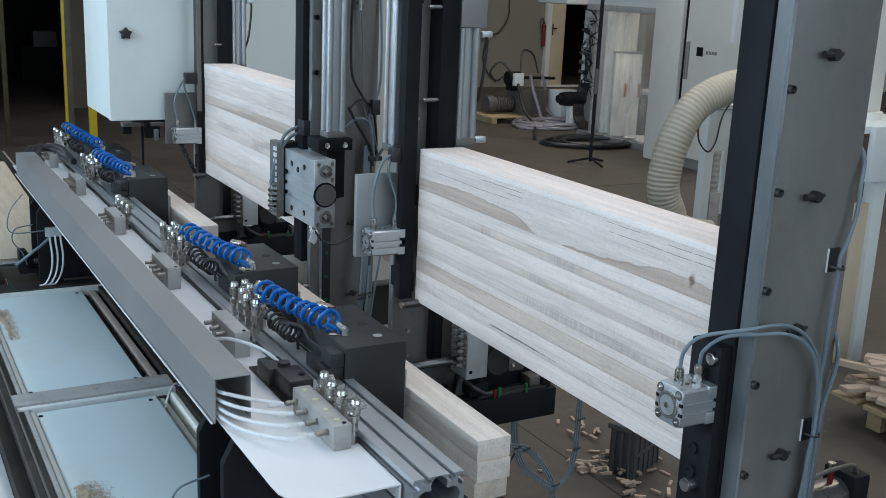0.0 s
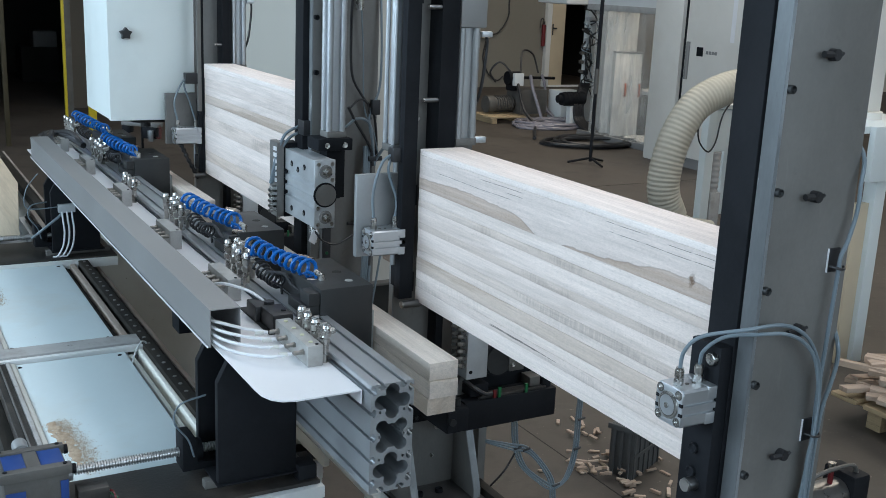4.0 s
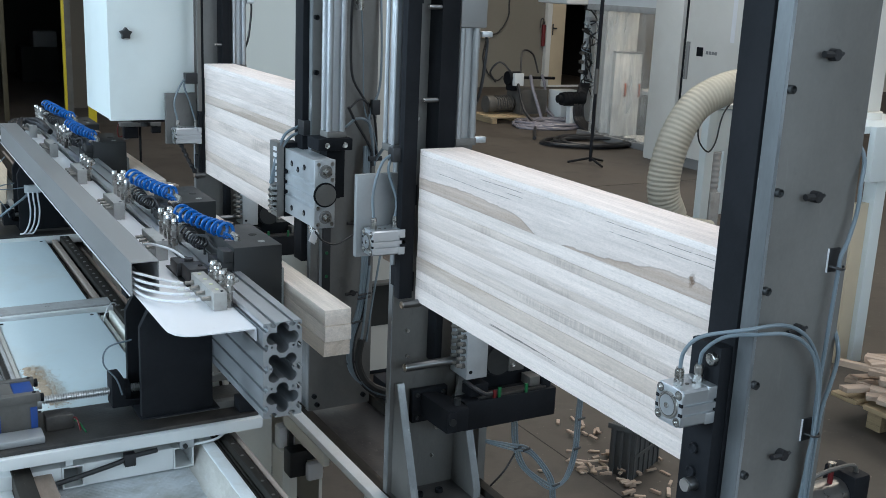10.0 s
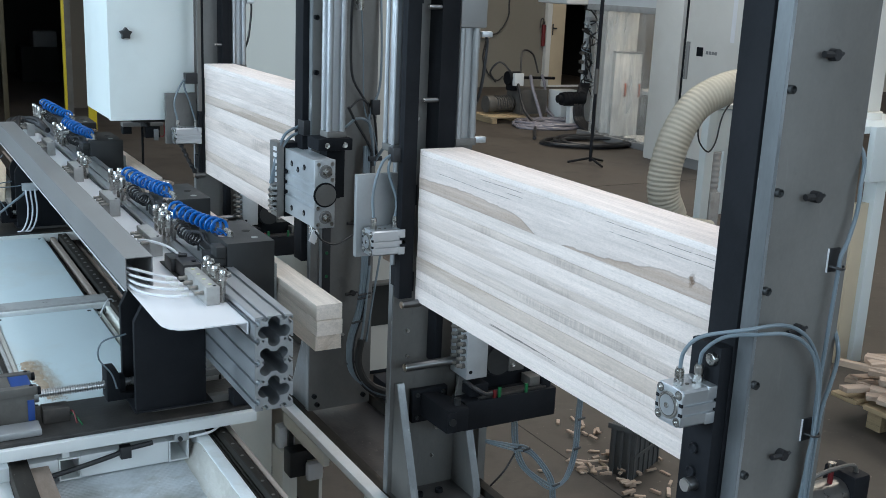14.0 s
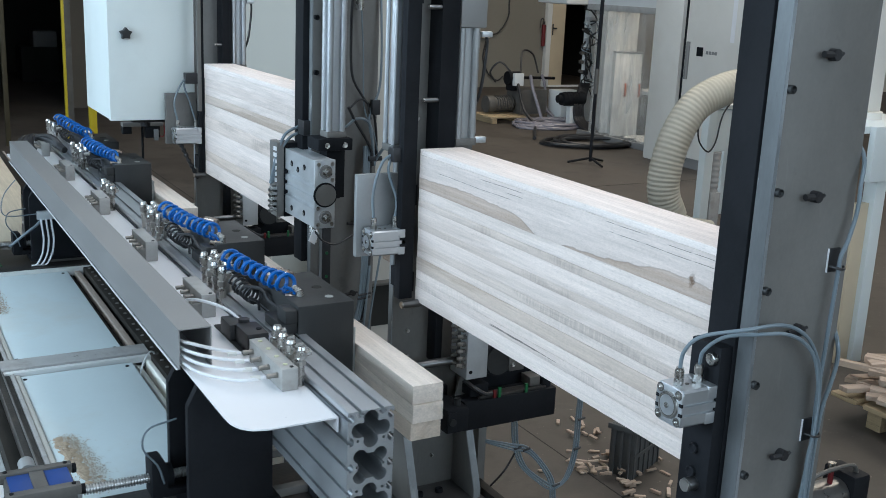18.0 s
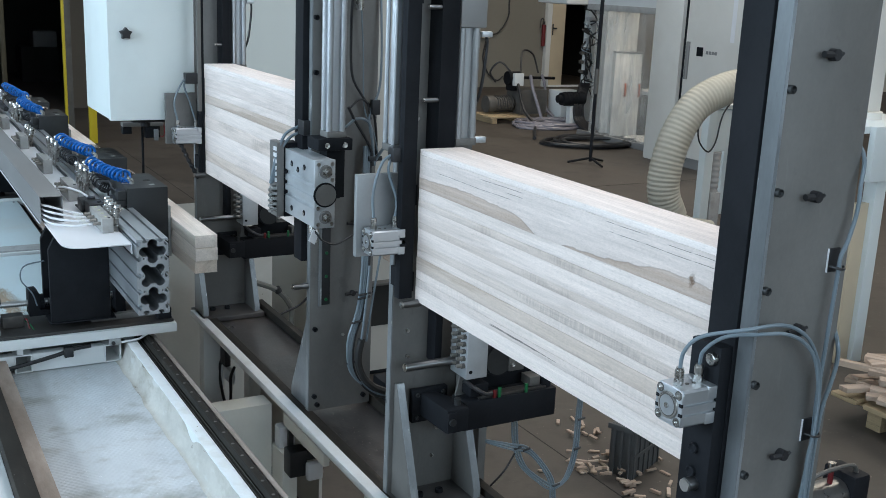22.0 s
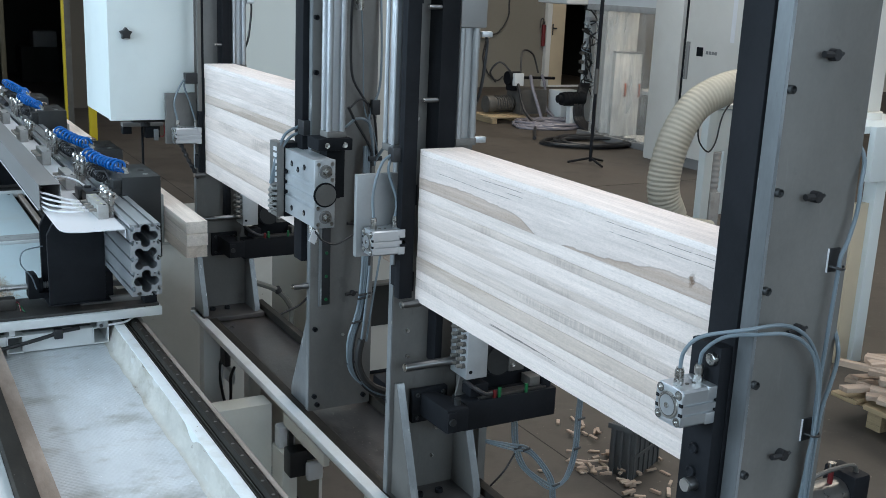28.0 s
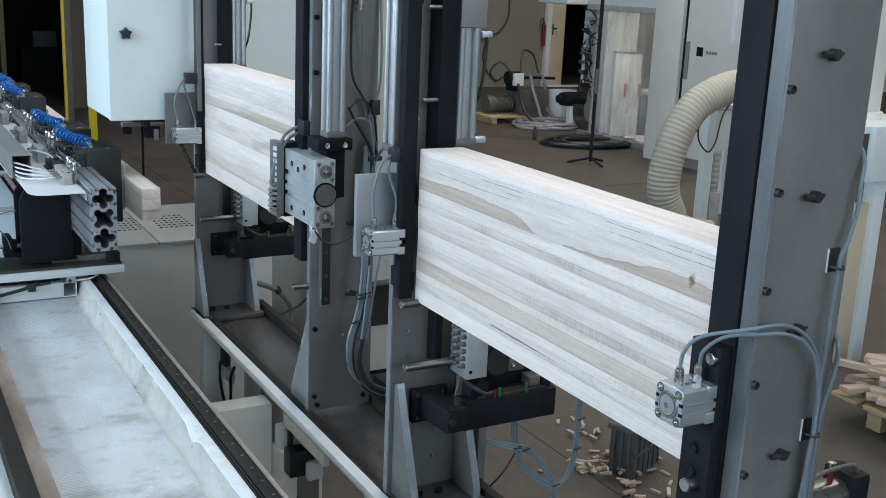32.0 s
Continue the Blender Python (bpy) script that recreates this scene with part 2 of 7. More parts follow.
WHITE = material("white_painted_sheet", (0.72, 0.735, 0.73), 0.42, 0.0, 0.03, 2.5, (1, 1, 1), 0.008, 60, stain=(0.5, 0.46, 0.4), stain_amount=0.25, stain_scale=1.4)
WHITE_CLEAN = material("clean_white_cover", (0.80, 0.80, 0.82), 0.35, 0.0, 0.02, 3, (1, 1, 1), 0.02, 140)
CABINET = material("white_powder_coat", (0.66, 0.71, 0.71), 0.45, 0.0, 0.02, 2, (1, 1, 1), 0.03, 300)
POWDER = material("white_powder_coat_door", (0.80, 0.86, 0.845), 0.42, 0.0, 0.02, 2, (1, 1, 1), 0.03, 300, stain=(0.70, 0.74, 0.72), stain_amount=0.3, stain_scale=5)
DUSTY = material("dusty_grey_member", (0.39, 0.385, 0.375), 0.7, 0.0, 0.1, 9, (1, 1, 1), 0.08, 120, stain=(0.21, 0.19, 0.17), stain_amount=0.6, stain_scale=11,
                 extra=(((0.07, 0.065, 0.06), 0.7, 20, 0.66, 0.72, (1, 1, 1)),))
SAWDUST = material("brown_sawdust", (0.46, 0.365, 0.265), 0.95, 0.0, 0.25, 60, (1, 1, 1), 0.5, 260, stain=(0.24, 0.165, 0.10), stain_amount=0.6, stain_scale=50)
BRASS = material("pale_brass", (0.55, 0.46, 0.40), 0.28, 1.0, 0.1, 30, (1, 1, 1), 0.0, 200)
NICKEL = material("dull_nickel", (0.27, 0.255, 0.23), 0.42, 0.6, 0.15, 30, (1, 1, 1), 0.0, 200)
THREAD = material("ground_thread_steel", (0.48, 0.48, 0.48), 0.34, 0.85, 0.1, 30, (1, 1, 1), 0.0, 200)
MANIFOLD = material("dull_grey_manifold", (0.40, 0.395, 0.38), 0.5, 0.25, 0.1, 14, (1, 1, 1), 0.06, 200, stain=(0.24, 0.22, 0.19), stain_amount=0.5, stain_scale=22)
COVER = material("pale_blue_white_cover", (0.645, 0.735, 0.755), 0.45, 0.0, 0.03, 3, (1, 1, 1), 0.01, 60, stain=(0.60, 0.59, 0.53), stain_amount=0.6, stain_scale=1.8,
                 extra=(((0.30, 0.25, 0.20), 0.6, 60, 0.73, 0.76, (1, 1, 1)),))
# dark copy of the fence yellow, the shade put into the colour
SHADED_YELLOW = material("shaded_yellow_paint", (0.035, 0.027, 0.010), 0.6, 0.0, 0.3, 12, (1, 1, 0.4), 0.1, 90)
TRAY = material("dusty_white_tray", (0.60, 0.63, 0.655), 0.5, 0.0, 0.12, 6, (1, 0.6, 1), 0.3, 70, stain=(0.44, 0.42, 0.40), stain_amount=0.5, stain_scale=5.5, weave=26.0,
                extra=(((0.27, 0.275, 0.25), 0.7, 6.0, 0.53, 0.68, (0.6, 1.5, 1)), ((0.27, 0.24, 0.19), 0.4, 15, 0.57, 0.70, (0.5, 1.2, 1)), ((0.86, 0.87, 0.88), 0.9, 110, 0.66, 0.70, (1, 1, 1))))
TRAY_SLOPE = material("dusty_cream_tray_wall", (0.50, 0.485, 0.445), 0.9, 0.0, 0.15, 10, (1, 0.7, 1), 0.6, 50, stain=(0.30, 0.28, 0.22), stain_amount=0.7, stain_scale=9,
                      extra=(((0.27, 0.245, 0.19), 0.7, 5.5, 0.58, 0.70, (1, 0.8, 1)), ((0.60, 0.61, 0.60), 0.6, 22, 0.58, 0.66, (1, 0.6, 1)), ((0.13, 0.11, 0.085), 0.8, 42, 0.66, 0.70, (1, 0.6, 1))))
BEAM_WHITE = material("bright_white_beam_paint", (0.86, 0.88, 0.89), 0.4, 0.0, 0.03, 6, (1, 1, 1), 0.05, 80, stain=(0.6, 0.6, 0.57), stain_amount=0.4, stain_scale=9)
CHIPPED = material("chipped_white_paint", (0.74, 0.78, 0.80), 0.4, 0.0, 0.04, 6, (1, 1, 1), 0.1, 80, stain=(0.5, 0.5, 0.45), stain_amount=0.5, stain_scale=14,
                   extra=(((0.12, 0.10, 0.08), 0.9, 55, 0.69, 0.71, (1, 0.5, 1)),))
RAIL = material("greasy_dark_rail", (0.026, 0.024, 0.021), 0.6, 0.0, 0.3, 12, (1, 0.3, 1), 0.1, 140, spec=0.12, stain=(0.062, 0.052, 0.042), stain_amount=0.7, stain_scale=10,
                extra=(((0.3, 0.28, 0.25), 0.7, 120, 0.70, 0.73, (1, 1, 1)),))
CHANNEL = material("dusty_steel_channel", (0.075, 0.070, 0.068), 0.34, 0.3, 0.2, 8, (1, 1, 1), 0.1, 120, stain=(0.13, 0.105, 0.09), stain_amount=0.7, stain_scale=4,
                   extra=(((0.028, 0.027, 0.026), 0.7, 9, 0.58, 0.70, (1, 0.5, 1)), ((0.26, 0.23, 0.20), 0.6, 90, 0.68, 0.72, (1, 1, 1))))
OILY = material("oily_dusty_steel", (0.040, 0.038, 0.036), 0.36, 0.15, 0.25, 8, (1, 1, 1), 0.15, 120, stain=(0.115, 0.09, 0.072), stain_amount=0.8, stain_scale=4,
                extra=(((0.020, 0.019, 0.018), 0.7, 9, 0.58, 0.70, (1, 0.5, 1)), ((0.26, 0.23, 0.20), 0.6, 110, 0.69, 0.72, (1, 1, 1))))
PINKISH = material("dirty_pink_grey_strip", (0.33, 0.29, 0.265), 0.7, 0.0, 0.15, 10, (1, 0.3, 1), 0.15, 90, stain=(0.18, 0.15, 0.13), stain_amount=0.5, stain_scale=9)
TAN = material("dirty_tan_strip", (0.34, 0.28, 0.235), 0.7, 0.0, 0.2, 10, (1, 0.3, 1), 0.2, 90, stain=(0.16, 0.12, 0.09), stain_amount=0.7, stain_scale=9)
TABLE_WHITE = material("off_white_table_paint", (0.80, 0.785, 0.72), 0.5, 0.0, 0.04, 2, (1, 1, 1), 0.04, 120, stain=(0.55, 0.5, 0.42), stain_amount=0.3, stain_scale=3,
                       extra=(((0.12, 0.10, 0.08), 0.9, 32, 0.71, 0.73, (1, 1, 1)),))
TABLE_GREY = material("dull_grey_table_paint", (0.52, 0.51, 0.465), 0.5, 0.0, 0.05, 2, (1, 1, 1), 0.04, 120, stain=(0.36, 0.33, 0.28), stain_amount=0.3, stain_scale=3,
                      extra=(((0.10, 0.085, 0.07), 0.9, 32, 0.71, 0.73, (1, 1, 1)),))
TABLE_TOP = material("pale_table_plate", (0.40, 0.39, 0.355), 0.45, 0.1, 0.08, 4, (1, 1, 1), 0.04, 120, stain=(0.34, 0.3, 0.25), stain_amount=0.5, stain_scale=5)
CREAM_GREY = material("cream_grey_sheet", (0.50, 0.475, 0.425), 0.55, 0.0, 0.04, 1.5, (1, 1, 1), 0.03, 120)
INNER = material("brown_grey_inner_wall", (0.20, 0.175, 0.145), 0.8, 0.0, 0.12, 3, (1, 1, 1), 0.05, 40)
OLIVE_HOSE = material("olive_grey_hose", (0.13, 0.13, 0.115), 0.5, 0.0, 0.12, 20, (1, 1, 1), 0.05, 150)
PIN = material("dark_ground_pin", (0.20, 0.20, 0.20), 0.32, 0.9, 0.1, 20, (1, 1, 1), 0.0, 200)
MACHINE_GREY = material("light_grey_machine_paint", (0.62, 0.62, 0.59), 0.5, 0.0, 0.04, 2, (1, 1, 1), 0.04, 120, stain=(0.4, 0.37, 0.31), stain_amount=0.3, stain_scale=2)
FLOOR = material("worn_concrete_floor", (0.060, 0.050, 0.041), 0.6, 0.0, 0.18, 1.1, (1, 1, 1), 0.08, 40, stain=(0.10, 0.087, 0.073), stain_amount=0.5, stain_scale=0.8,
                 extra=(((0.038, 0.032, 0.027), 0.8, 4, 0.52, 0.66, (1, 1, 1)), ((0.16, 0.14, 0.115), 0.8, 26, 0.66, 0.70, (1, 1, 1))))
WALL = material("painted_hall_wall", (0.222, 0.208, 0.178), 0.8, 0.0, 0.05, 0.7, (1, 1, 1), 0.06, 30)
# darker brown for wall_north_left, its dim light put into the colour
SHADED_WALL = material("shaded_brown_wall", (0.085, 0.072, 0.055), 0.85, 0.0, 0.12, 1.2, (1, 1, 1), 0.06, 30)
# for the unseen walls: white so that they bounce fill light
BOUNCE_WHITE = material("white_bounce_wall", (0.70, 0.69, 0.66), 0.85, 0.0, 0.06, 0.7, (1, 1, 1), 0.06, 30)
CEIL = material("light_roof_sheet", (0.74, 0.74, 0.72), 0.7, 0.0, 0.05, 1, (1, 1, 1), 0.05, 30)
YELLOW = material("yellow_fence_paint", (0.48, 0.37, 0.015), 0.45, 0.0, 0.08, 6, (1, 1, 1), 0.04, 120)
BLUE_TUBE = material("blue_polyurethane_tube", (0.006, 0.115, 0.42), 0.3, 0.0, 0.08, 30, (1, 1, 1), 0.0, 200)
GREY_TUBE = material("grey_blue_air_tube", (0.17, 0.21, 0.24), 0.35, 0.0, 0.06, 20, (1, 1, 1), 0.0, 200)
WHITE_TUBE = material("white_air_tube", (0.72, 0.73, 0.75), 0.35, 0.0, 0.04, 20, (1, 1, 1), 0.0, 200)
BLACK_TUBE = material("black_cable", (0.02, 0.02, 0.022), 0.45, 0.0, 0.1, 20, (1, 1, 1), 0.0, 200)
BLUE_PAINT = material("blue_motor_label", (0.012, 0.05, 0.22), 0.45, 0.0, 0.08, 9, (1, 1, 1), 0.03, 120)
CLEAR = material("clear_lilac_hose", (0.24, 0.225, 0.25), 0.25, 0.0, 0.08, 9, (1, 1, 1), 0.0, 120)
HOSE = material("beige_ribbed_hose", (0.47, 0.445, 0.37), 0.5, 0.0, 0.08, 9, (1, 1, 1), 0.05, 120)
PLUG = material("pale_yellow_plastic", (0.55, 0.55, 0.38), 0.5, 0.0, 0.05, 9, (1, 1, 1), 0.0, 120)
GREEN = material("green_plastic", (0.008, 0.11, 0.035), 0.4, 0.0, 0.05, 9, (1, 1, 1), 0.0, 120)
RED = material("red_plastic", (0.13, 0.008, 0.01), 0.4, 0.0, 0.05, 9, (1, 1, 1), 0.0, 120)
PAD = material("rubber_grip_pad", (0.30, 0.31, 0.30), 0.8, 0.0, 0.1, 12, (1, 1, 1), 0.2, 120)
DOOR_CREAM = material("cream_door_leaf", (0.55, 0.47, 0.34), 0.5, 0.0, 0.05, 3, (1, 1, 1), 0.03, 60)
# near black: painted shade of side rooms and recesses, also the floor joints
DARK = material("shade_and_joint_black", (0.02, 0.02, 0.018), 0.9, 0.0, 0.2, 1, (1, 1, 1), 0.05, 30)
HEART = ((0.000, 0.025), (0.024, 0.025), (0.091, 0.031), (0.161, 0.025), (0.236, 0.013), (0.317, 0.006), (0.405, 0.005), (0.431, -0.004), (0.480, -0.010), (0.511, 0.000), (0.542, 0.016), (0.597, 0.028), (0.675, 0.030), (0.781, 0.036), (0.883, 0.029), (1.000, 0.026))
SPLITS = ((0.061, -0.505, -0.225), (0.0773, -0.335, -0.213), (0.0735, 0.060, 0.230), (0.063, 0.055, 0.125), (0.074, -0.505, -0.380), (0.052, 0.10, 0.42))
WOOD = wood_material("pale_maple", (0.80, 0.70, 0.645), (0.66, 0.565, 0.505), 0.04, 0.35, 0.2, cracks=0.0)
# maple lightened for the top boards: light from above put into the colour
WOOD_TOP = wood_material("toplit_pale_maple", (0.90, 0.805, 0.755), (0.80, 0.70, 0.645), 0.03, 0.3, 0.0, cracks=0.0)
WOOD_LIGHT = wood_material("light_maple", (0.745, 0.645, 0.59), (0.61, 0.515, 0.455), 0.05, 0.45, 0.3, cracks=0.08, saws=0.08)
WOOD_GREY = wood_material("weathered_maple", (0.675, 0.575, 0.515), (0.56, 0.468, 0.41), 0.06, 0.5, 0.3, cracks=0.1, saws=0.17)
WOOD_BROWN = wood_material("maple_heartwood", (0.64, 0.535, 0.465), (0.48, 0.385, 0.315), 0.06, 0.8, 0.4, cracks=0.1)
WOOD_HEART = wood_material("maple_with_heartwood", (0.72, 0.625, 0.575), (0.47, 0.355, 0.28), 0.02, 0.85, 0.0, HEART, (0.0, -0.45, 0.028), 0.0, SPLITS)
WOOD_CREAM = wood_material("cream_planed_timber", (0.85, 0.755, 0.67), (0.75, 0.645, 0.545), 0.06, 0.35, 0.0, cracks=0.0)
WOOD_TAN = wood_material("tan_planed_timber", (0.74, 0.63, 0.53), (0.56, 0.44, 0.34), 0.06, 0.6, 0.0, cracks=0.0)
WANE = ((0.0088, -0.10, 0.16), (0.0098, -0.06, 0.13), (0.0078, -0.03, 0.16), (0.0108, 0.02, 0.16))
WOOD_WANE = wood_material("maple_with_split_edge", (0.675, 0.58, 0.53), (0.53, 0.445, 0.395), 0.06, 0.5, 0.3, cracks=0.1, splits=WANE, saws=0.14)
PLY = wood_material("beige_plywood", (0.58, 0.50, 0.38), (0.48, 0.39, 0.28), 0.05, 0.4, 0.0, cracks=0.0)
WOOD_ROUGH = wood_material("rough_offcut_wood", (0.47, 0.37, 0.29), (0.31, 0.225, 0.165), 0.25, 0.5, cracks=0.0)
PALLET_WOOD = wood_material("pallet_wood", (0.42, 0.32, 0.19), (0.27, 0.19, 0.11), 0.15, 0.5)

CUPBOARD = material("dusty_white_cupboard", (0.78, 0.75, 0.69), 0.5, 0.0, 0.06, 3, (1, 1, 0.5), 0.01, 60, stain=(0.40, 0.385, 0.35), stain_amount=0.5, stain_scale=4)
def dusty_pane(name):
    """Clear plastic with a streaky film of dust."""
    mat = bpy.data.materials.new(name)
    mat.use_nodes = True
    n, l = mat.node_tree.nodes, mat.node_tree.links
    b = n["Principled BSDF"]
    b.inputs["Base Color"].default_value, b.inputs["Roughness"].default_value = (0.62, 0.61, 0.57, 1), 0.35
    clear, mix = n.new("ShaderNodeBsdfTransparent"), n.new("ShaderNodeMixShader")
    coord, mp = n.new("ShaderNodeTexCoord"), n.new("ShaderNodeMapping")
    mp.inputs["Scale"].default_value, mp.inputs["Rotation"].default_value = (1, 1.0, 0.22), (0.35, 0, 0)
    streak, span = n.new("ShaderNodeTexNoise"), n.new("ShaderNodeMapRange")
    streak.inputs["Scale"].default_value, streak.inputs["Detail"].default_value = 6.0, 5
    span.inputs["From Min"].default_value, span.inputs["From Max"].default_value = 0.3, 0.72
    span.inputs["To Min"].default_value, span.inputs["To Max"].default_value = 0.06, 0.42
    l.new(coord.outputs["Object"], mp.inputs["Vector"])
    l.new(mp.outputs[0], streak.inputs["Vector"])
    l.new(streak.outputs["Fac"], span.inputs["Value"])
    l.new(span.outputs[0], mix.inputs[0])
    l.new(clear.outputs[0], mix.inputs[1])
    l.new(b.outputs[0], mix.inputs[2])
    l.new(mix.outputs[0], n["Material Output"].inputs["Surface"])
    return mat


GLASS = dusty_pane("dusty_clear_pane")


# ---- building helpers ----
ORIGIN = {}


def bx(bm, x0, x1, y0, y1, z0, z1, bev=0.0):
    """A block between two corners, its edges rounded by bev."""
    m = Matrix.LocRotScale(((x0 + x1) / 2, (y0 + y1) / 2, (z0 + z1) / 2), None, (x1 - x0, y1 - y0, z1 - z0))
    made = bmesh.ops.create_cube(bm, size=1, matrix=m)
    if bev:
        edges = list({e for v in made["verts"] for e in v.link_edges})
        bmesh.ops.bevel(bm, geom=edges, offset=bev, segments=2, profile=0.6, affect="EDGES")
    return bm


def rod(bm, p0, p1, r, seg=16, r2=None):
    """A round bar from p0 to p1."""
    a, b = Vector(p0), Vector(p1)
    m = Matrix.Translation((a + b) / 2) @ (b - a).to_track_quat("Z", "Y").to_matrix().to_4x4()
    bmesh.ops.create_cone(bm, cap_ends=True, segments=seg, radius1=r, radius2=r if r2 is None else r2, depth=(b - a).length, matrix=m)
    return bm


def smooth_path(pts, steps=8):
    """Points along a smooth curve through pts."""
    p = [Vector(q) for q in pts]
    p = [p[0] * 2 - p[1]] + p + [p[-1] * 2 - p[-2]]
    out = []
    for i in range(1, len(p) - 2):
        for k in range(steps):
            t = k / steps
            a, b, c, d = p[i - 1], p[i], p[i + 1], p[i + 2]
            out.append(0.5 * ((2 * b) + (c - a) * t + (2 * a - 5 * b + 4 * c - d) * t * t + (3 * b - a - 3 * c + d) * t ** 3))
    return out + [p[-2]]


def sweep(bm, path, r, seg=8, radii=None):
    """A tube along a path."""
    rings = []
    side = Vector((0.31, 0.17, 0.93))
    for i, q in enumerate(path):
        d = (path[min(i + 1, len(path) - 1)] - path[max(i - 1, 0)]).normalized()
        side = (side - d * side.dot(d))
        side = side.normalized() if side.length > 1e-4 else d.orthogonal().normalized()
        other = d.cross(side)
        rr = radii[i] if radii else r
        rings.append([bm.verts.new(q + (side * math.cos(a) + other * math.sin(a)) * rr)
                      for a in (2 * math.pi * k / seg for k in range(seg))])
    for a, b in zip(rings, rings[1:]):
        for k in range(seg):
            bm.faces.new((a[k], a[(k + 1) % seg], b[(k + 1) % seg], b[k])).smooth = True
    bm.faces.new(rings[0][::-1])
    bm.faces.new(rings[-1])
    return bm


def hose(pts, r, seg=8, steps=8):
    return sweep(bmesh.new(), smooth_path(pts, steps), r, seg)


def prism(bm, outline, axis, a0, a1, bev=0.0):
    """An outline in the two other axes, drawn out along an axis from a0 to a1."""
    place = {"x": lambda p, a: (a, p[0], p[1]), "y": lambda p, a: (p[0], a, p[1]), "z": lambda p, a: (p[0], p[1], a)}[axis]
    lo = [bm.verts.new(place(p, a0)) for p in outline]
    hi = [bm.verts.new(place(p, a1)) for p in outline]
    faces = [bm.faces.new(lo), bm.faces.new(hi[::-1])]
    for k in range(len(lo)):
        j = (k + 1) % len(lo)
        faces.append(bm.faces.new((lo[j], lo[k], hi[k], hi[j])))
    bmesh.ops.recalc_face_normals(bm, faces=faces)
    if bev:
        edges = list({e for f in faces for e in f.edges})
        bmesh.ops.bevel(bm, geom=edges, offset=bev, segments=2, profile=0.6, affect="EDGES")
    return bm


def block(*size, bev=0.0):
    return bx(bmesh.new(), *size, bev=bev)


def bar(p0, p1, r, seg=16, r2=None):
    return rod(bmesh.new(), p0, p1, r, seg, r2)


def mesh_of(name, bm, mat, origin=(0, 0, 0)):
    bmesh.ops.translate(bm, verts=bm.verts, vec=-Vector(origin))
    me = bpy.data.meshes.new(name)
    bm.to_mesh(me)
    bm.free()
    me.materials.append(mat)
    me.set_sharp_from_angle(angle=radians(35))
    return me


def thing(name, at, label, category, group="", kind=""):
    ob = new(name)
    ob.empty_display_size = 0.05
    ob.location = at
    ORIGIN[ob.name] = Vector(at)
    return tagged(ob, label, category, group, kind)


def part(name, bm, mat, parent, label=""):
    """One mesh of a thing, written in the places of the world."""
    org = ORIGIN[parent.name]
    ob = new(name, mesh_of(name, bm, mat, org))
    ob.parent = parent
    ORIGIN[ob.name] = org
    for poly in ob.data.polygons:
        poly.use_smooth = True
    return tagged(ob, label)


def solid(name, bm, mat, at, label="", category="", group="", kind=""):
    """A thing of one mesh."""
    ob = new(name, mesh_of(name, bm, mat, at))
    ob.location = at
    ORIGIN[ob.name] = Vector(at)
    for poly in ob.data.polygons:
        poly.use_smooth = True
    return tagged(ob, label, category, group, kind)


def again(name, source, parent, at):
    """One more part on the mesh of another, moved by at."""
    ob = new(name, source.data)
    ob.parent = parent
    ob.location = Vector(at) + (ORIGIN[source.name] - ORIGIN[parent.name])
    return ob


# ---- the hall ----
solid("ground", block(-60, 60, -60, 60, -0.3, 0.0), FLOOR, (0, 0, 0), "worn brown concrete hall floor with dust and stains", "floor", kind="structure")
hall = [("wall_west", (-6.2, -6.0, -6.2, 24.2, 0, 2.4)), ("wall_west_upper", (-6.2, -6.0, -6.2, 24.2, 4.8, 7.0)),
        ("wall_south", (-6.0, 20.0, -6.2, -6.0, 0, 7.0)), ("wall_east", (20.0, 20.2, -6.2, 24.2, 0, 7.0)),
        ("wall_north_lintel", (12.48, 13.45, 17.6, 17.8, 2.1, 7.0)), ("wall_north_right", (13.45, 20.0, 17.6, 17.8, 0, 7.0)),
        ("wall_north", (5.0, 12.48, 17.6, 17.8, 0, 7.0)),
        ("wall_step", (5.0, 5.2, 15.5, 17.6, 0, 7.0)), ("wall_north_left", (2.63, 5.0, 15.5, 15.7, 0, 7.0)),
        ("wall_north_far_left", (-6.0, 0.3, 13.4, 13.6, 0, 7.0)), ("wall_opening_lintel", (0.3, 5.0, 13.4, 13.6, 3.4, 7.0))]
for name, s in hall:
    # west, south and east walls are out of view and serve as reflectors
    white = name.startswith(("wall_west", "wall_south", "wall_east"))
    solid(name, block(*s), BOUNCE_WHITE if white else SHADED_WALL if name == "wall_north_left" else WALL, (0, 0, 0), "unseen hall wall, white to bounce light" if white else "plain grey painted hall wall", "wall", kind="structure")
# side rooms: their lack of light is put into the wall colour
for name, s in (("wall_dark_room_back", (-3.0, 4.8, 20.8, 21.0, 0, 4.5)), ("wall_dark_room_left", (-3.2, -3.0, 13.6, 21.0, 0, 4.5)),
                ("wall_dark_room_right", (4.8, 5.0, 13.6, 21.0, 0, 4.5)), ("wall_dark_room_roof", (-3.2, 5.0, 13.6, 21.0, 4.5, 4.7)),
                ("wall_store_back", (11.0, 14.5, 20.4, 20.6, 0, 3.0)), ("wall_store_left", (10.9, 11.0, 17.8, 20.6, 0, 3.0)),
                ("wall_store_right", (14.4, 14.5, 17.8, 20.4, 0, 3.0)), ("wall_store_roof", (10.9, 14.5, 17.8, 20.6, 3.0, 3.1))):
    solid(name, block(*s), DARK, (0, 0, 0), "side room wall coloured near black to look unlit", "wall", kind="structure")
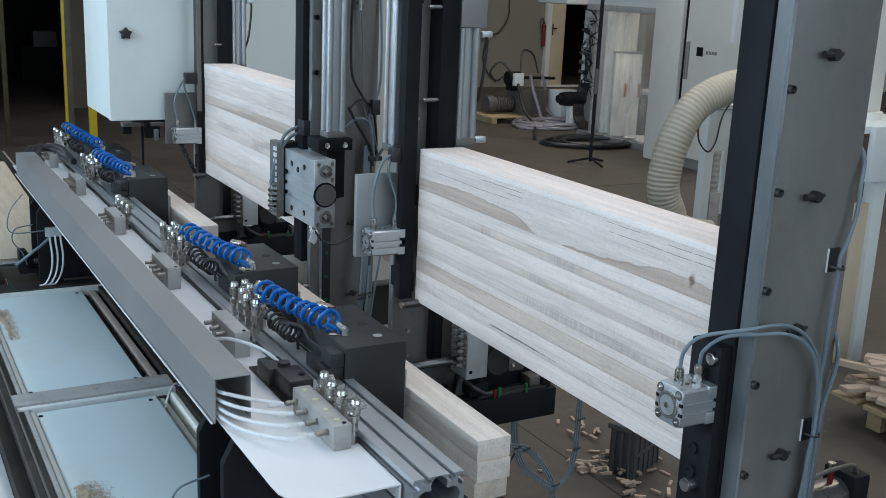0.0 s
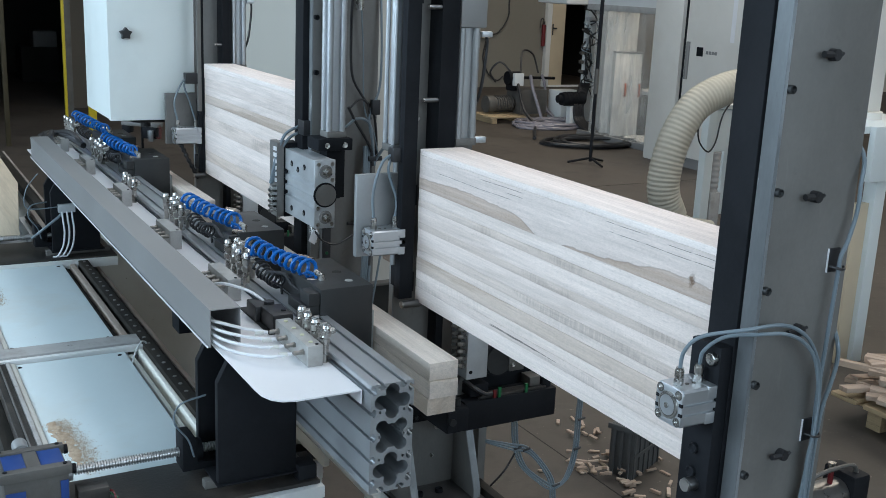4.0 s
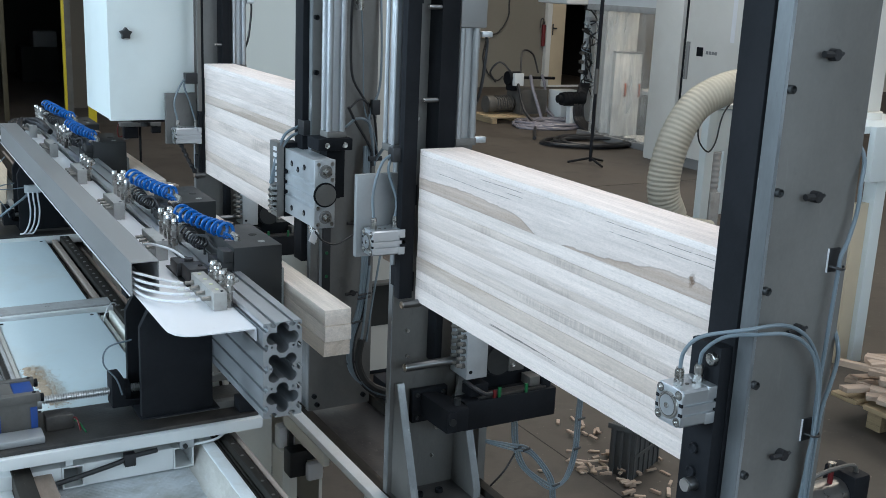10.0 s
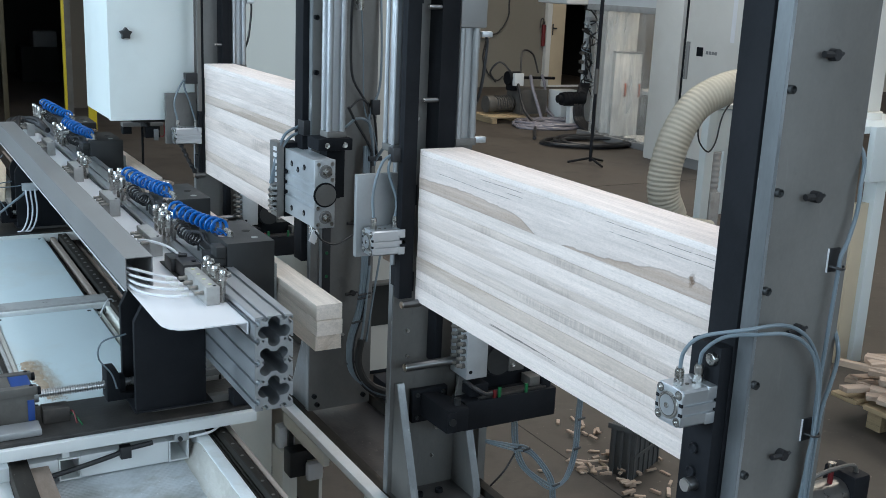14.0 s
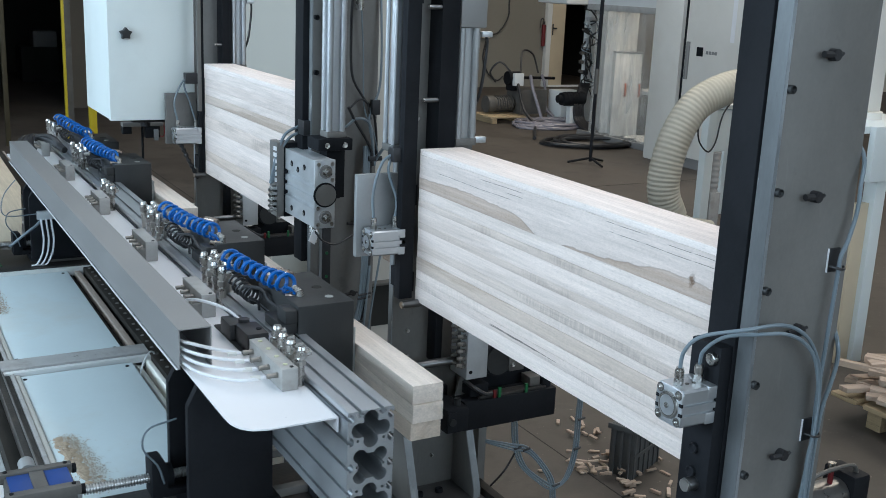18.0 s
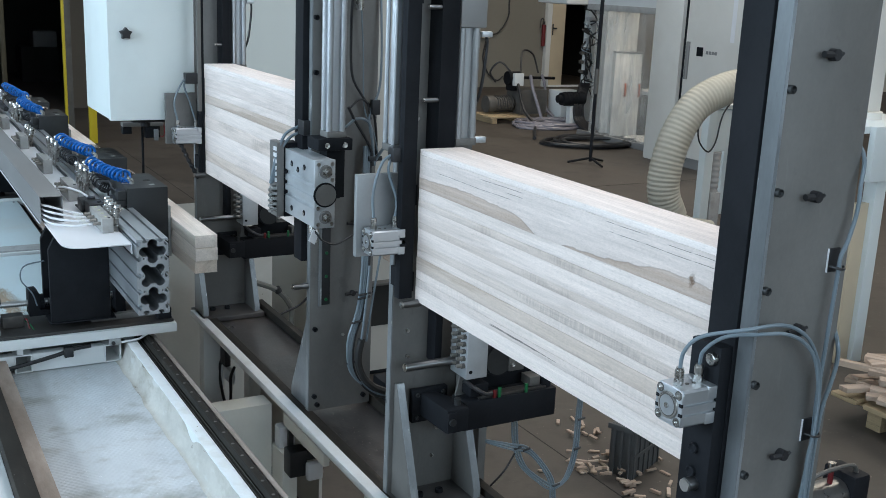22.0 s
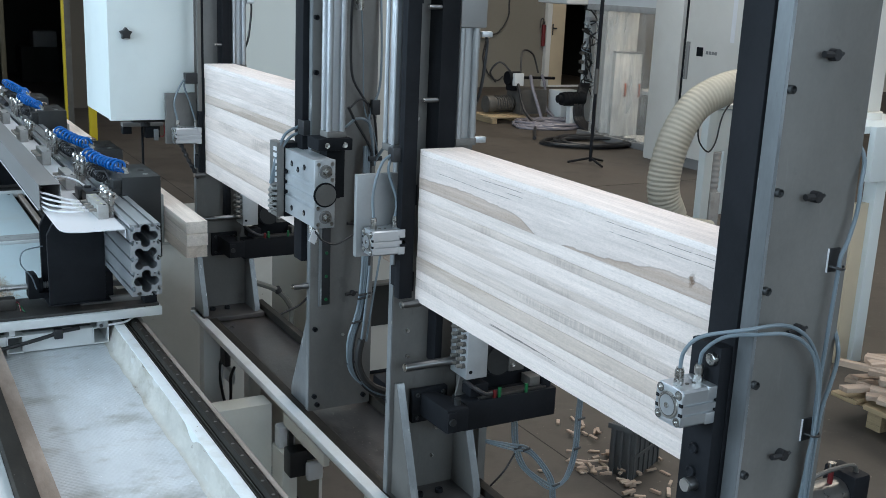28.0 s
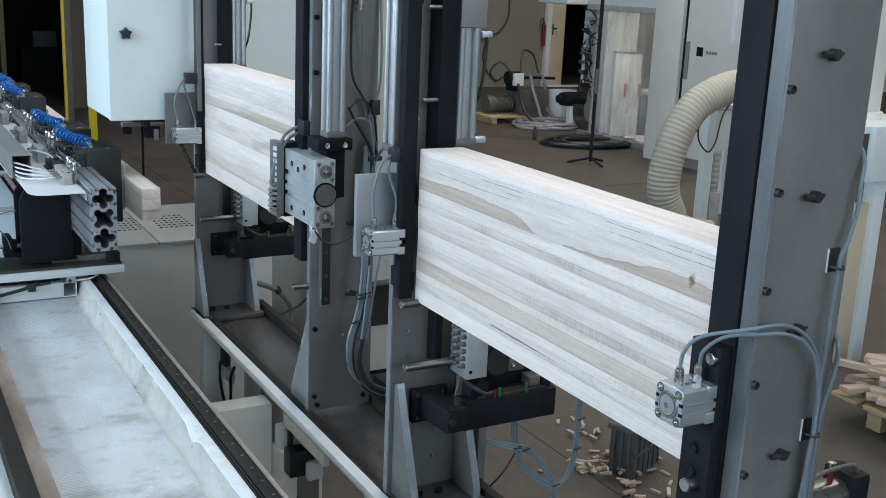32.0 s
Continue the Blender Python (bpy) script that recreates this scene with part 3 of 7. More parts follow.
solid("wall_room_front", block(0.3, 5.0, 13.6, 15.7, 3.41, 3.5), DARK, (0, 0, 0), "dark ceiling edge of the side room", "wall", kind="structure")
roof = bmesh.new()
for x0, x1 in ((-6.2, 1.9), (4.1, 7.9), (10.1, 20.2)):
    bx(roof, x0, x1, -6.2, 24.2, 7.0, 7.15)
for y0, y1 in ((-6.2, -3.2), (9.2, 24.2)):
    bx(roof, 1.9, 4.1, y0, y1, 7.0, 7.15)
for y0, y1 in ((-6.2, 0.8), (15.2, 24.2)):
    bx(roof, 7.9, 10.1, y0, y1, 7.0, 7.15)
solid("ceiling", roof, CEIL, (0, 0, 0), "light sheet roof of the hall with roof lights", "ceiling", kind="structure")


# ---- the clamping presses ----
def bolt(parent, p, d, r=0.0075, h=0.008, mat=BLACK):
    """A socket-head screw at p, its head towards d."""
    v = Vector(d).normalized()
    bm = bar(p, Vector(p) + v * h, r, 12)
    bm.normal_update()
    cap = max(bm.faces, key=lambda f: f.normal.dot(v))
    bmesh.ops.inset_individual(bm, faces=[cap], thickness=r * 0.14, depth=r * 0.10)
    bmesh.ops.inset_individual(bm, faces=[cap], thickness=r * 0.36, depth=0.0)
    bmesh.ops.translate(bm, vec=v * (-h * 0.55), verts=cap.verts[:])
    return part("bolt", bm, mat, parent)


def wing_screw(parent, p, d):
    """A black clamping lever on a face at p, sticking out along d."""
    v, p = Vector(d), Vector(p)
    bm = bar(p, p + v * 0.012, 0.0090, 18)
    rod(bm, p + v * 0.012, p + v * 0.0135, 0.0080, 18)
    side = Vector((1, 0, 0)) if abs(v.x) < 0.5 else Vector((0, 1, 0))
    a = p + v * 0.009
    tilt = Vector((0, 0, 0.002 * math.sin(p.z * 40)))
    sweep(bm, smooth_path([a - side * 0.0255 - tilt, a - side * 0.012 - tilt * 0.5, a, a + side * 0.009 + tilt, a + side * 0.015 + Vector((0, 0, 0.003))], 4), 0, 8,
          [0.0050] * 8 + [0.0038] * 3 + [0.0026] * 6)
    return part("clamping_lever", bm, BLACK_PLASTIC, parent)


def upright(press, x0, x1, y0, y1, top=2.3, bottom=0.61, edge=STEEL_EDGE):
    plate = part("upright_plate", block(x0, x1, y0, y1, bottom, top, bev=0.0012), STEEL, press, "brushed grey steel plate")
    part("plate_edge", block(x0 - 0.003, x0, y0 + 0.001, y1 - 0.001, bottom, top), edge, plate, "bright cut steel edge")
    return plate


def foot(press, x0, x1, y, length=0.11, height=0.34, base=0.61):
    """Two sloping gusset ribs and a bolted sole in front of an upright."""
    for x in (x0, x1 - 0.022):
        part("gusset", prism(bmesh.new(), [(y, base), (y - length, base), (y - length, base + 0.03), (y - 0.012, base + height), (y, base + height)], "x", x, x + 0.022, 0.0015),
             STEEL, press)
        part("gusset_edge", prism(bmesh.new(), [(y - length - 0.002, base + 0.002), (y - length - 0.002, base + 0.031), (y - 0.0155, base + height + 0.002), (y - 0.012, base + height + 0.002), (y - length, base + 0.03), (y - length, base + 0.002)],
                                  "x", x + 0.001, x + 0.021), STEEL_EDGE, press, "bright worn gusset edge")
    sole = part("sole_plate", block(x0 - 0.01, x1 + 0.01, y - length - 0.03, y + 0.02, base - 0.012, base + 0.006, bev=0.002), CHANNEL, press)
    for dx in (0.06, 0.12):
        bolt(sole, (x0 + dx, y - 0.05, base + 0.004), (0, 0, 1), 0.011, 0.012)


def rounded(y0, y1, z0, z1, r, n=4):
    """Corner points of a rounded rectangle."""
    out = []
    for cy, cz, a0 in ((y1 - r, z0 + r, -90), (y1 - r, z1 - r, 0), (y0 + r, z1 - r, 90), (y0 + r, z0 + r, 180)):
        out += [(cy + r * math.cos(radians(a0 + 90 * k / n)), cz + r * math.sin(radians(a0 + 90 * k / n))) for k in range(n + 1)]
    return out


def compact_cylinder(press, x0, x1, y0, y1, z0, z1):
    """A square compact air cylinder lying along x, with its port fittings on top."""
    h, d = z1 - z0, y1 - y0
    prof = [(0.06, 0), (0.94, 0), (1, 0.06), (1, 0.30), (0.92, 0.31), (0.92, 0.40), (1, 0.41), (1, 0.56), (0.92, 0.57), (0.92, 0.66), (1, 0.67), (1, 0.94), (0.94, 1), (0.06, 1), (0, 0.94),
            (0, 0.67), (0.08, 0.66), (0.08, 0.57), (0, 0.56), (0, 0.41), (0.08, 0.40), (0.08, 0.31), (0, 0.30), (0, 0.06)]
    body = part("cylinder_body", prism(bmesh.new(), [(y0 + a * d, z0 + b * h) for a, b in prof], "x", x0 + 0.004, x1), ALU, press, "small square aluminium air cylinder")
    part("end_cap", prism(bmesh.new(), rounded(y0 - 0.0006, y1 + 0.0006, z0 - 0.0006, z1 + 0.0006, 0.011), "x", x0, x0 + 0.005, 0.0012), ALU, body)
    tail = bmesh.new()
    for a, b in ((0.0, 0.29), (0.68, 1.0)):
        bx(tail, x1 - 0.018, x1, y0 - 0.0008, y1 + 0.0008, z0 + a * h - 0.0008, z0 + b * h + 0.0008, bev=0.002)
    part("tail_cap", tail, ALU, body)
    yc, zc = (y0 + y1) / 2, (z0 + z1) / 2
    part("end_ring", bar((x0 - 0.0028, yc, zc), (x0 + 0.002, yc, zc), 0.37 * d, 28, 0.39 * d), CHROME, body)
    part("ring_groove", bar((x0 - 0.0031, yc, zc), (x0 + 0.002, yc, zc), 0.315 * d, 28), MOTOR, body)
    part("centre_plug", bar((x0 - 0.0036, yc, zc), (x0 + 0.002, yc, zc), 0.28 * d, 28), ALU, body)
    part("centre_screw", bar((x0 - 0.0055, yc, zc), (x0 + 0.002, yc, zc), 0.075 * d, 12, 0.10 * d), CHROME, body)
    for a in (0.14, 0.86):
        for b in (0.14, 0.86):
            y, z = y0 + a * d, z0 + b * h
            part("screw_recess", bar((x0 - 0.0006, y, z), (x0 + 0.002, y, z), 0.0076, 14), MOTOR, body)
            head = bar((x0 - 0.0012, y, z), (x0 + 0.002, y, z), 0.0056, 12)
            bmesh.ops.create_uvsphere(head, u_segments=10, v_segments=6, radius=0.0036, matrix=Matrix.Translation((x0 - 0.001, y, z)))
            part("screw", head, CHROME, body)
    for b in (0.36, 0.62):
        part("side_notch", block(x0 - 0.0006, x0 + 0.003, y0 - 0.001, y0 + 0.006, z0 + b * h - 0.003, z0 + b * h + 0.003, bev=0.0008), BLACK, body)
        part("side_notch", block(x0 - 0.0006, x0 + 0.003, y1 - 0.006, y1 + 0.001, z0 + b * h - 0.003, z0 + b * h + 0.003, bev=0.0008), BLACK, body)
    for xx in (x0 + 0.016, x1 - 0.014):
        fit = bar((xx, yc, z1 - 0.001), (xx, yc, z1 + 0.010), 0.0078, 6)
        rod(fit, (xx, yc, z1 + 0.010), (xx, yc, z1 + 0.013), 0.0060, 14)
        rod(fit, (xx, yc, z1 + 0.013), (xx, yc, z1 + 0.024), 0.0074, 14)
        rod(fit, (xx, yc, z1 + 0.023), (xx, yc, z1 + 0.028), 0.0058, 14)
        part("fitting", fit, CHROME, body, "nickel-plated push-in fitting")
    for xx in (x0 + 0.030, x0 + 0.044):
        part("port_plug", bar((xx, yc - 0.004, z1 - 0.001), (xx, yc - 0.004, z1 + 0.0012), 0.0034, 8), MOTOR, body)
    return body


def tall_cylinder(press, x0, x1, y0, y1, z0, z1, mat=ALU):
    """A long upright air cylinder with tie rods and end blocks."""
    xc, yc = (x0 + x1) / 2, (y0 + y1) / 2
    barrel = part("cylinder_barrel", bar((xc, yc, z0), (xc, yc, z1), (x1 - x0) * 0.36, 28), mat, press, "long aluminium air cylinder barrel")
    r = (x1 - x0) * 0.155
    for xx in (x0 + r, x1 - r):
        for yy in (y0 + r, y1 - r):
            part("tie_rod", bar((xx, yy, z0 - 0.01), (xx, yy, z1), r, 16), mat, barrel)
            part("rod_nut", bar((xx, yy, z0 + 0.016), (xx, yy, z0 + 0.034), r * 1.12, 8), mat, barrel)
            part("rod_nut", bar((xx, yy, min(z1, 1.95) - 0.045), (xx, yy, min(z1, 1.95) - 0.012), r * 1.14, 8), mat, barrel)
    part("end_block", block(x0, x1, y0, y1, z0 - 0.012, z0 + 0.006, bev=0.002), STEEL, barrel)
    return barrel


def air_manifold(press, x0, y0, z0, z1, rows=9):
    """A grey valve block with two columns of fittings on its side, the tubes plugged in."""
    x1, y1 = x0 + 0.062, y0 + 0.085
    body = part("valve_block", block(x0, x1, y0, y1, z0, z1, bev=0.002), ALU_CAST, press, "grey valve block with rows of fittings")
    part("screw", bar((x0 + 0.012, y0 - 0.0015, z0 + 0.02), (x0 + 0.012, y0 + 0.001, z0 + 0.02), 0.005, 10), BLACK, body)
    for k in range(rows):
        z = z0 + 0.035 + 0.0197 * k
        if z > z1 - 0.006:
            break
        bm, nut = bmesh.new(), bmesh.new()
        for yy in (y0 + 0.014, y0 + 0.044):
            rod(nut, (x0 + 0.001, yy, z), (x0 - 0.009, yy, z), 0.0072, 6)
            rod(bm, (x0 - 0.008, yy, z + 0.001), (x0 - 0.020, yy, z + 0.002), 0.0058, 10)
            rod(bm, (x0 - 0.019, yy, z + 0.002), (x0 - 0.024, yy, z + 0.003), 0.0042, 10)
        part("fitting_nut", nut, MOTOR, body)
        part("fitting", bm, NICKEL, body)
    return body


def lower_arm(press, x, y, z, reach=0.39):
    """The black lower arm with its bolted link, guide rail, sensor flags and drum motor."""
    arm = part("lower_arm", block(x + 0.103, x + reach, y - 0.13, y - 0.06, z - 0.045, z + 0.034, bev=0.003), BLACK, press, "black steel lower clamping arm")
    plate = part("mounting_plate", block(x + 0.008, x + 0.113, y - 0.02, y - 0.002, z - 0.05, z + 0.042, bev=0.002), BLACK, press)
    for dx, dz in ((0.022, 0.028), (0.022, -0.036), (0.099, 0.028)):
        bolt(plate, (x + dx, y - 0.02, z + dz), (0, -1, 0), 0.006, 0.005, GRIPPER)
    part("link_bar", prism(bmesh.new(), [(x + 0.030, y - 0.021), (x + 0.072, y - 0.021), (x + 0.100, y - 0.09), (x + 0.100, y - 0.158), (x + 0.036, y - 0.158)], "z", z - 0.03, z + 0.034, 0.005), BLACK, press, "worn black link bar")
    part("link_ear", block(x + 0.036, x + 0.062, y - 0.164, y - 0.1585, z - 0.026, z + 0.028, bev=0.002), BLACK, press)
    part("link_bolt", bar((x + 0.048, y - 0.170, z + 0.004), (x + 0.048, y - 0.164, z + 0.004), 0.0095, 14), GRIPPER, press)
    part("link_stud", bar((x + 0.080, y - 0.13, z + 0.034), (x + 0.080, y - 0.13, z + 0.052), 0.009, 12), GRIPPER, press)
    part("bent_bracket", prism(bmesh.new(), [(x + 0.105, z + 0.034), (x + 0.135, z + 0.034), (x + 0.128, z + 0.085), (x + 0.118, z + 0.085)], "y", y - 0.075, y - 0.070), STEEL, arm)
    part("guide_rail", block(x + 0.15, x + reach - 0.03, y - 0.124, y - 0.092, z + 0.0342, z + 0.041, bev=0.001), OILY, arm, "dusty guide rail")
    part("slide_block", block(x + 0.125, x + 0.18, y - 0.118, y - 0.066, z + 0.0412, z + 0.074, bev=0.003), BLACK, arm)
    part("top_cover", block(x + 0.19, x + reach + 0.02, y - 0.055, y + 0.02, z + 0.02, z + 0.15, bev=0.004), BLACK, arm)
    part("end_block", block(x + reach - 0.078, x + reach - 0.045, y - 0.115, y - 0.07, z + 0.0415, z + 0.068, bev=0.003), MOTOR, arm)
    part("end_stop", block(x + reach - 0.040, x + reach - 0.012, y - 0.12, y - 0.066, z + 0.034, z + 0.062, bev=0.003), BLACK, arm)
    part("cable", hose([(x + 0.115, y - 0.10, z + 0.085), (x + 0.135, y - 0.125, z + 0.068), (x + 0.165, y - 0.13, z + 0.050), (x + 0.20, y - 0.12, z + 0.046)], 0.006), BLACK_TUBE, arm)
    for dx, m, h in ((0.188, RED, 0.020), (0.203, GREEN, 0.026), (0.287, GREEN, 0.024)):
        part("flag", block(x + dx, x + dx + 0.009, y - 0.132, y - 0.126, z + 0.034, z + 0.036 + h, bev=0.002), m, arm, "small coloured plastic end flag")
    drum = part("motor_drum", bar((x + 0.225, y - 0.092, z + 0.122), (x + 0.225, y + 0.0, z + 0.122), 0.046, 28), BLACK, arm, "black drum motor")
    part("drum_rim", bar((x + 0.225, y - 0.095, z + 0.122), (x + 0.225, y - 0.092, z + 0.122), 0.040, 28), GRIPPER, drum)
    part("drum_bracket", block(x + 0.252, x + 0.30, y - 0.10, y - 0.0925, z + 0.088, z + 0.128, bev=0.003), MOTOR, arm)
    bolt(arm, (x + 0.262, y - 0.10, z + 0.108), (0, -1, 0), 0.006, 0.006, CHROME)
    return arm


def guide_pin(press, p, length, r=0.0095):
    a = Vector(p)
    pin = part("guide_pin", bar(a, a + Vector((length, 0.0, 0)), r, 20), PIN, press, "polished steel guide pin")
    part("pin_end", bar(a - Vector((0.003, 0, 0)), a + Vector((0.001, 0, 0)), r * 0.92, 20), CHROME, pin)


# base under both presses
base = thing("press_base", (1.27, 2.4, 0), "white painted steel base frame with a dark bolted top channel", "machine base")
part("channel_floor", block(1.152, 1.41, 0.5, 4.03, 0.575, 0.592, bev=0.001), CHANNEL, base, "dark oily steel channel floor")
part("channel_flange", block(1.1525, 1.186, 0.5, 4.03, 0.5922, 0.611, bev=0.002), RAIL, base)
part("channel_flange", block(1.394, 1.42, 0.5, 4.03, 0.5922, 0.628, bev=0.002), RAIL, base)
part("front_beam", block(1.117, 1.1515, 0.5, 4.04, 0.590, 0.613, bev=0.002), BEAM_WHITE, base, "white painted front beam with chipped edges")
part("rear_beam", block(1.38, 1.40, 0.5, 4.03, 0.45, 0.5745, bev=0.003), WHITE, base)
for y in (0.7, 2.35, 3.93):
    part("leg", block(1.13, 1.21, y - 0.03, y + 0.03, 0.0, 0.5748, bev=0.003), WHITE, base)
    part("leg", block(1.315, 1.375, y - 0.03, y + 0.03, 0.0, 0.5748, bev=0.003), WHITE, base)
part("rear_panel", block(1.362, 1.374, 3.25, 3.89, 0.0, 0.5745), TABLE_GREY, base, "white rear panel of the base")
part("under_box", block(0.92, 1.126, 3.1, 3.185, 0.0, 0.566, bev=0.004), TABLE_WHITE, base, "white service box under the beam")
part("side_box", block(1.1265, 1.152, 3.0, 3.1, 0.0, 0.424, bev=0.003), TABLE_WHITE, base)
part("rear_box", block(1.153, 1.186, 3.02, 3.10, 0.0, 0.36, bev=0.003), TABLE_WHITE, base)
part("valve_body", block(1.1268, 1.186, 3.035, 3.085, 0.424, 0.503, bev=0.013), WHITE_CLEAN, base, "white plastic valve body")
part("bracket_bar", block(1.128, 1.148, 2.66, 3.0, 0.530, 0.5745, bev=0.003), TABLE_WHITE, base, "white bar below the beam")
part("valve", block(1.1305, 1.190, 2.94, 3.0, 0.363, 0.452, bev=0.004), BLACK_PLASTIC, base)
part("valve_screw", bar((1.165, 2.97, 0.352), (1.165, 2.97, 0.3628), 0.008, 10), BLACK_PLASTIC, base)
part("valve_bridge", block(1.185, 1.235, 2.94, 2.985, 0.415, 0.442, bev=0.004), BLACK_PLASTIC, base)
part("valve_cap", block(1.180, 1.236, 2.91, 2.939, 0.354, 0.416, bev=0.011), WHITE_CLEAN, base)
part("valve_arm", block(1.141, 1.16, 2.985, 3.0, 0.4525, 0.529, bev=0.004), BLACK_PLASTIC, base)
plug = part("connector", block(1.19, 1.215, 3.82, 3.88, 0.43, 0.5748, bev=0.004), BLACK_PLASTIC, base, "black connector under the beam")
part("terminal_box", block(1.195, 1.215, 3.765, 3.85, 0.375, 0.428, bev=0.004), ALU_CAST, plug)
for y0, y1, z in ((3.90, 3.83, 0.275), (3.76, 3.80, 0.30)):
    part("hanging_cable", hose([(1.2, y0 - 0.03, 0.46), (1.195, y0, 0.41), (1.195, y0, 0.35), (1.2, (y0 + y1) / 2, z), (1.205, y1, z - 0.02), (1.205, y1, 0.2)], 0.006), BLACK_TUBE, base)
rg = random.Random(21)
dust = bmesh.new()
for k in range(170):
    y = rg.choice((rg.uniform(3.2, 4.0), rg.uniform(2.4, 2.85), rg.uniform(2.0, 4.0)))
    x, r, a = rg.uniform(1.16, 1.39), rg.uniform(0.0006, 0.0026), rg.uniform(0, 6.28)
    v = [dust.verts.new((x + r * math.cos(a + i * 2.09), y + 1.5 * r * math.sin(a + i * 2.09), 0.5924)) for i in range(3)] + [dust.verts.new((x, y, 0.5924 + r * 0.8))]
    for f in ((0, 1, 3), (1, 2, 3), (2, 0, 3)):
        dust.faces.new([v[i] for i in f])
tagged(part("wood_dust", dust, PINKISH, base, "scattered wood dust and chips"), kind="stuff")

# near press
near = thing("clamping_press", (1.26, 1.7, 0.61), "grey steel clamping press with black liners and air cylinders", "press", "presses on the base")
p1 = upright(near, 1.16, 1.338, 1.077, 1.109, edge=DULL_EDGE)
# thin chamfer strip, its highlight put into a brighter colour
part("worn_arris", prism(bmesh.new(), [(1.1572, 1.0782), (1.1602, 1.0752), (1.1618, 1.0766), (1.1588, 1.0796)], "z", 0.611, 2.299), HIGHLIT_EDGE, p1, "scratched plate corner coloured bright for its highlight")
for k in range(6):
    bolt(p1, (1.1665, 1.077, 1.973 - 0.1502 * k), (0, -1, 0), 0.0066, 0.008, GRIPPER)
for k in range(5):
    wing_screw(p1, (1.243, 1.077, 1.872 - 0.2096 * k), (0, -1, 0))
part("liner", block(1.152, 1.225, 1.110, 1.171, 1.07, 2.3, bev=0.003), BLACK, near, "black steel liner bar")
liner_block = part("cylinder_mount", block(1.128, 1.152, 1.112, 1.178, 1.09, 1.424, bev=0.003), BLACK, near)
bolt(liner_block, (1.128, 1.126, 1.403), (-1, 0, 0), 0.010, 0.008, CHROME)
bolt(liner_block, (1.128, 1.146, 1.245), (-1, 0, 0), 0.009, 0.006)
bolt(liner_block, (1.128, 1.146, 1.205), (-1, 0, 0), 0.009, 0.006)
compact_cylinder(near, 1.058, 1.128, 1.112, 1.170, 1.302, 1.363)
guide_pin(near, (1.11, 1.14, 1.186), 0.05, 0.0115)
for k in range(3):
    part("fitting", bar((1.118, 1.12, 1.150 - 0.014 * k), (1.16, 1.16, 1.156 - 0.014 * k), 0.0055, 10), CHROME, near)
for x, z in ((1.305, 1.558), (1.298, 1.276)):
    clip = part("cable_clip", block(x - 0.012, x + 0.012, 1.0735, 1.0768, z - 0.019, z + 0.019, bev=0.001), BLACK_PLASTIC, near)
    part("clip_edge", block(x - 0.0130, x - 0.0122, 1.0737, 1.0768, z - 0.019, z + 0.019), WHITE_CLEAN, clip)
p2 = upright(near, 1.16, 1.372, 2.295, 2.318)
foot(near, 1.170, 1.378, 2.294, 0.12, 0.32, 0.607)
for x, z in ((1.203, 1.068), (1.204, 0.998), (1.21, 1.62), (1.30, 0.78), (1.29, 0.70)):
    part("screw", bar((x, 2.295, z), (x, 2.289, z), 0.005, 8), CHROME, p2)
part("liner", block(1.120, 1.157, 2.188, 2.216, 1.192, 2.3, bev=0.003), BLACK, near, "black steel liner bar")
for z in (1.20, 1.42, 1.9):
    part("liner_spacer", block(1.150, 1.175, 2.2165, 2.2948, z, z + 0.05), BLACK, near)
part("rear_liner", block(1.235, 1.285, 2.232, 2.2948, 1.25, 2.3, bev=0.003), BLACK, near, "black steel liner bar")
part("stop_bar", block(1.262, 1.283, 2.25, 2.2946, 0.985, 1.2495, bev=0.002), BLACK, near)
guide_pin(near, (1.198, 2.24, 1.672), 0.036, 0.006)
guide_pin(near, (1.205, 2.24, 1.892), 0.03, 0.006)
# lighter colour than the far bracket, standing for the light on this one
part("cylinder_bracket", block(1.03, 1.151, 2.25, 2.266, 1.292, 1.495, bev=0.002), ALU_DULL, near, "light steel bracket plate")
compact_cylinder(near, 1.045, 1.132, 2.188, 2.246, 1.307, 1.368)
tall_cylinder(near, 1.112, 1.149, 2.235, 2.29, 1.56, 2.3)
tall_cylinder(near, 1.289, 1.347, 2.235, 2.292, 1.57, 1.845, ALU_DULL)
part("cylinder_head", block(1.287, 1.36, 2.232, 2.2925, 1.846, 1.95, bev=0.004), GALV, near)
part("tube_clamp", block(1.10, 1.15, 2.20, 2.232, 1.53, 1.565, bev=0.003), BLACK_PLASTIC, near)
guide_pin(near, (1.1215, 2.172, 1.183), 0.05)
guide_pin(near, (1.163, 2.222, 0.9965), 0.19, 0.0115)
lower_arm(near, 1.205, 2.29, 0.865)
air_manifold(near, 1.314, 2.17, 0.958, 1.14)
part("tube_bundle_guard", block(1.405, 1.43, 2.24, 2.29, 0.62, 0.9, bev=0.002), STEEL, near)

# far press
far = thing("clamping_press", (1.26, 3.5, 0.61), "grey steel clamping press with a large guided air cylinder", "press", "presses on the base")
p3 = upright(far, 1.174, 1.385, 2.893, 2.916)
part("rear_gusset", prism(bmesh.new(), [(2.9165, 0.612), (3.05, 0.612), (3.05, 0.64), (2.928, 0.90), (2.9165, 0.90)], "x", 1.174, 1.196, 0.0015), STEEL_EDGE, far, "light steel gusset behind the plate")
for z in (1.836, 1.678):
    bolt(p3, (1.182, 2.893, z), (0, -1, 0), 0.0078, 0.010)
for x, z in ((1.190, 0.884), (1.190, 0.66), (1.36, 0.64), (1.20, 0.63)):
    bolt(p3, (x, 2.893, z), (0, -1, 0), 0.008, 0.008)
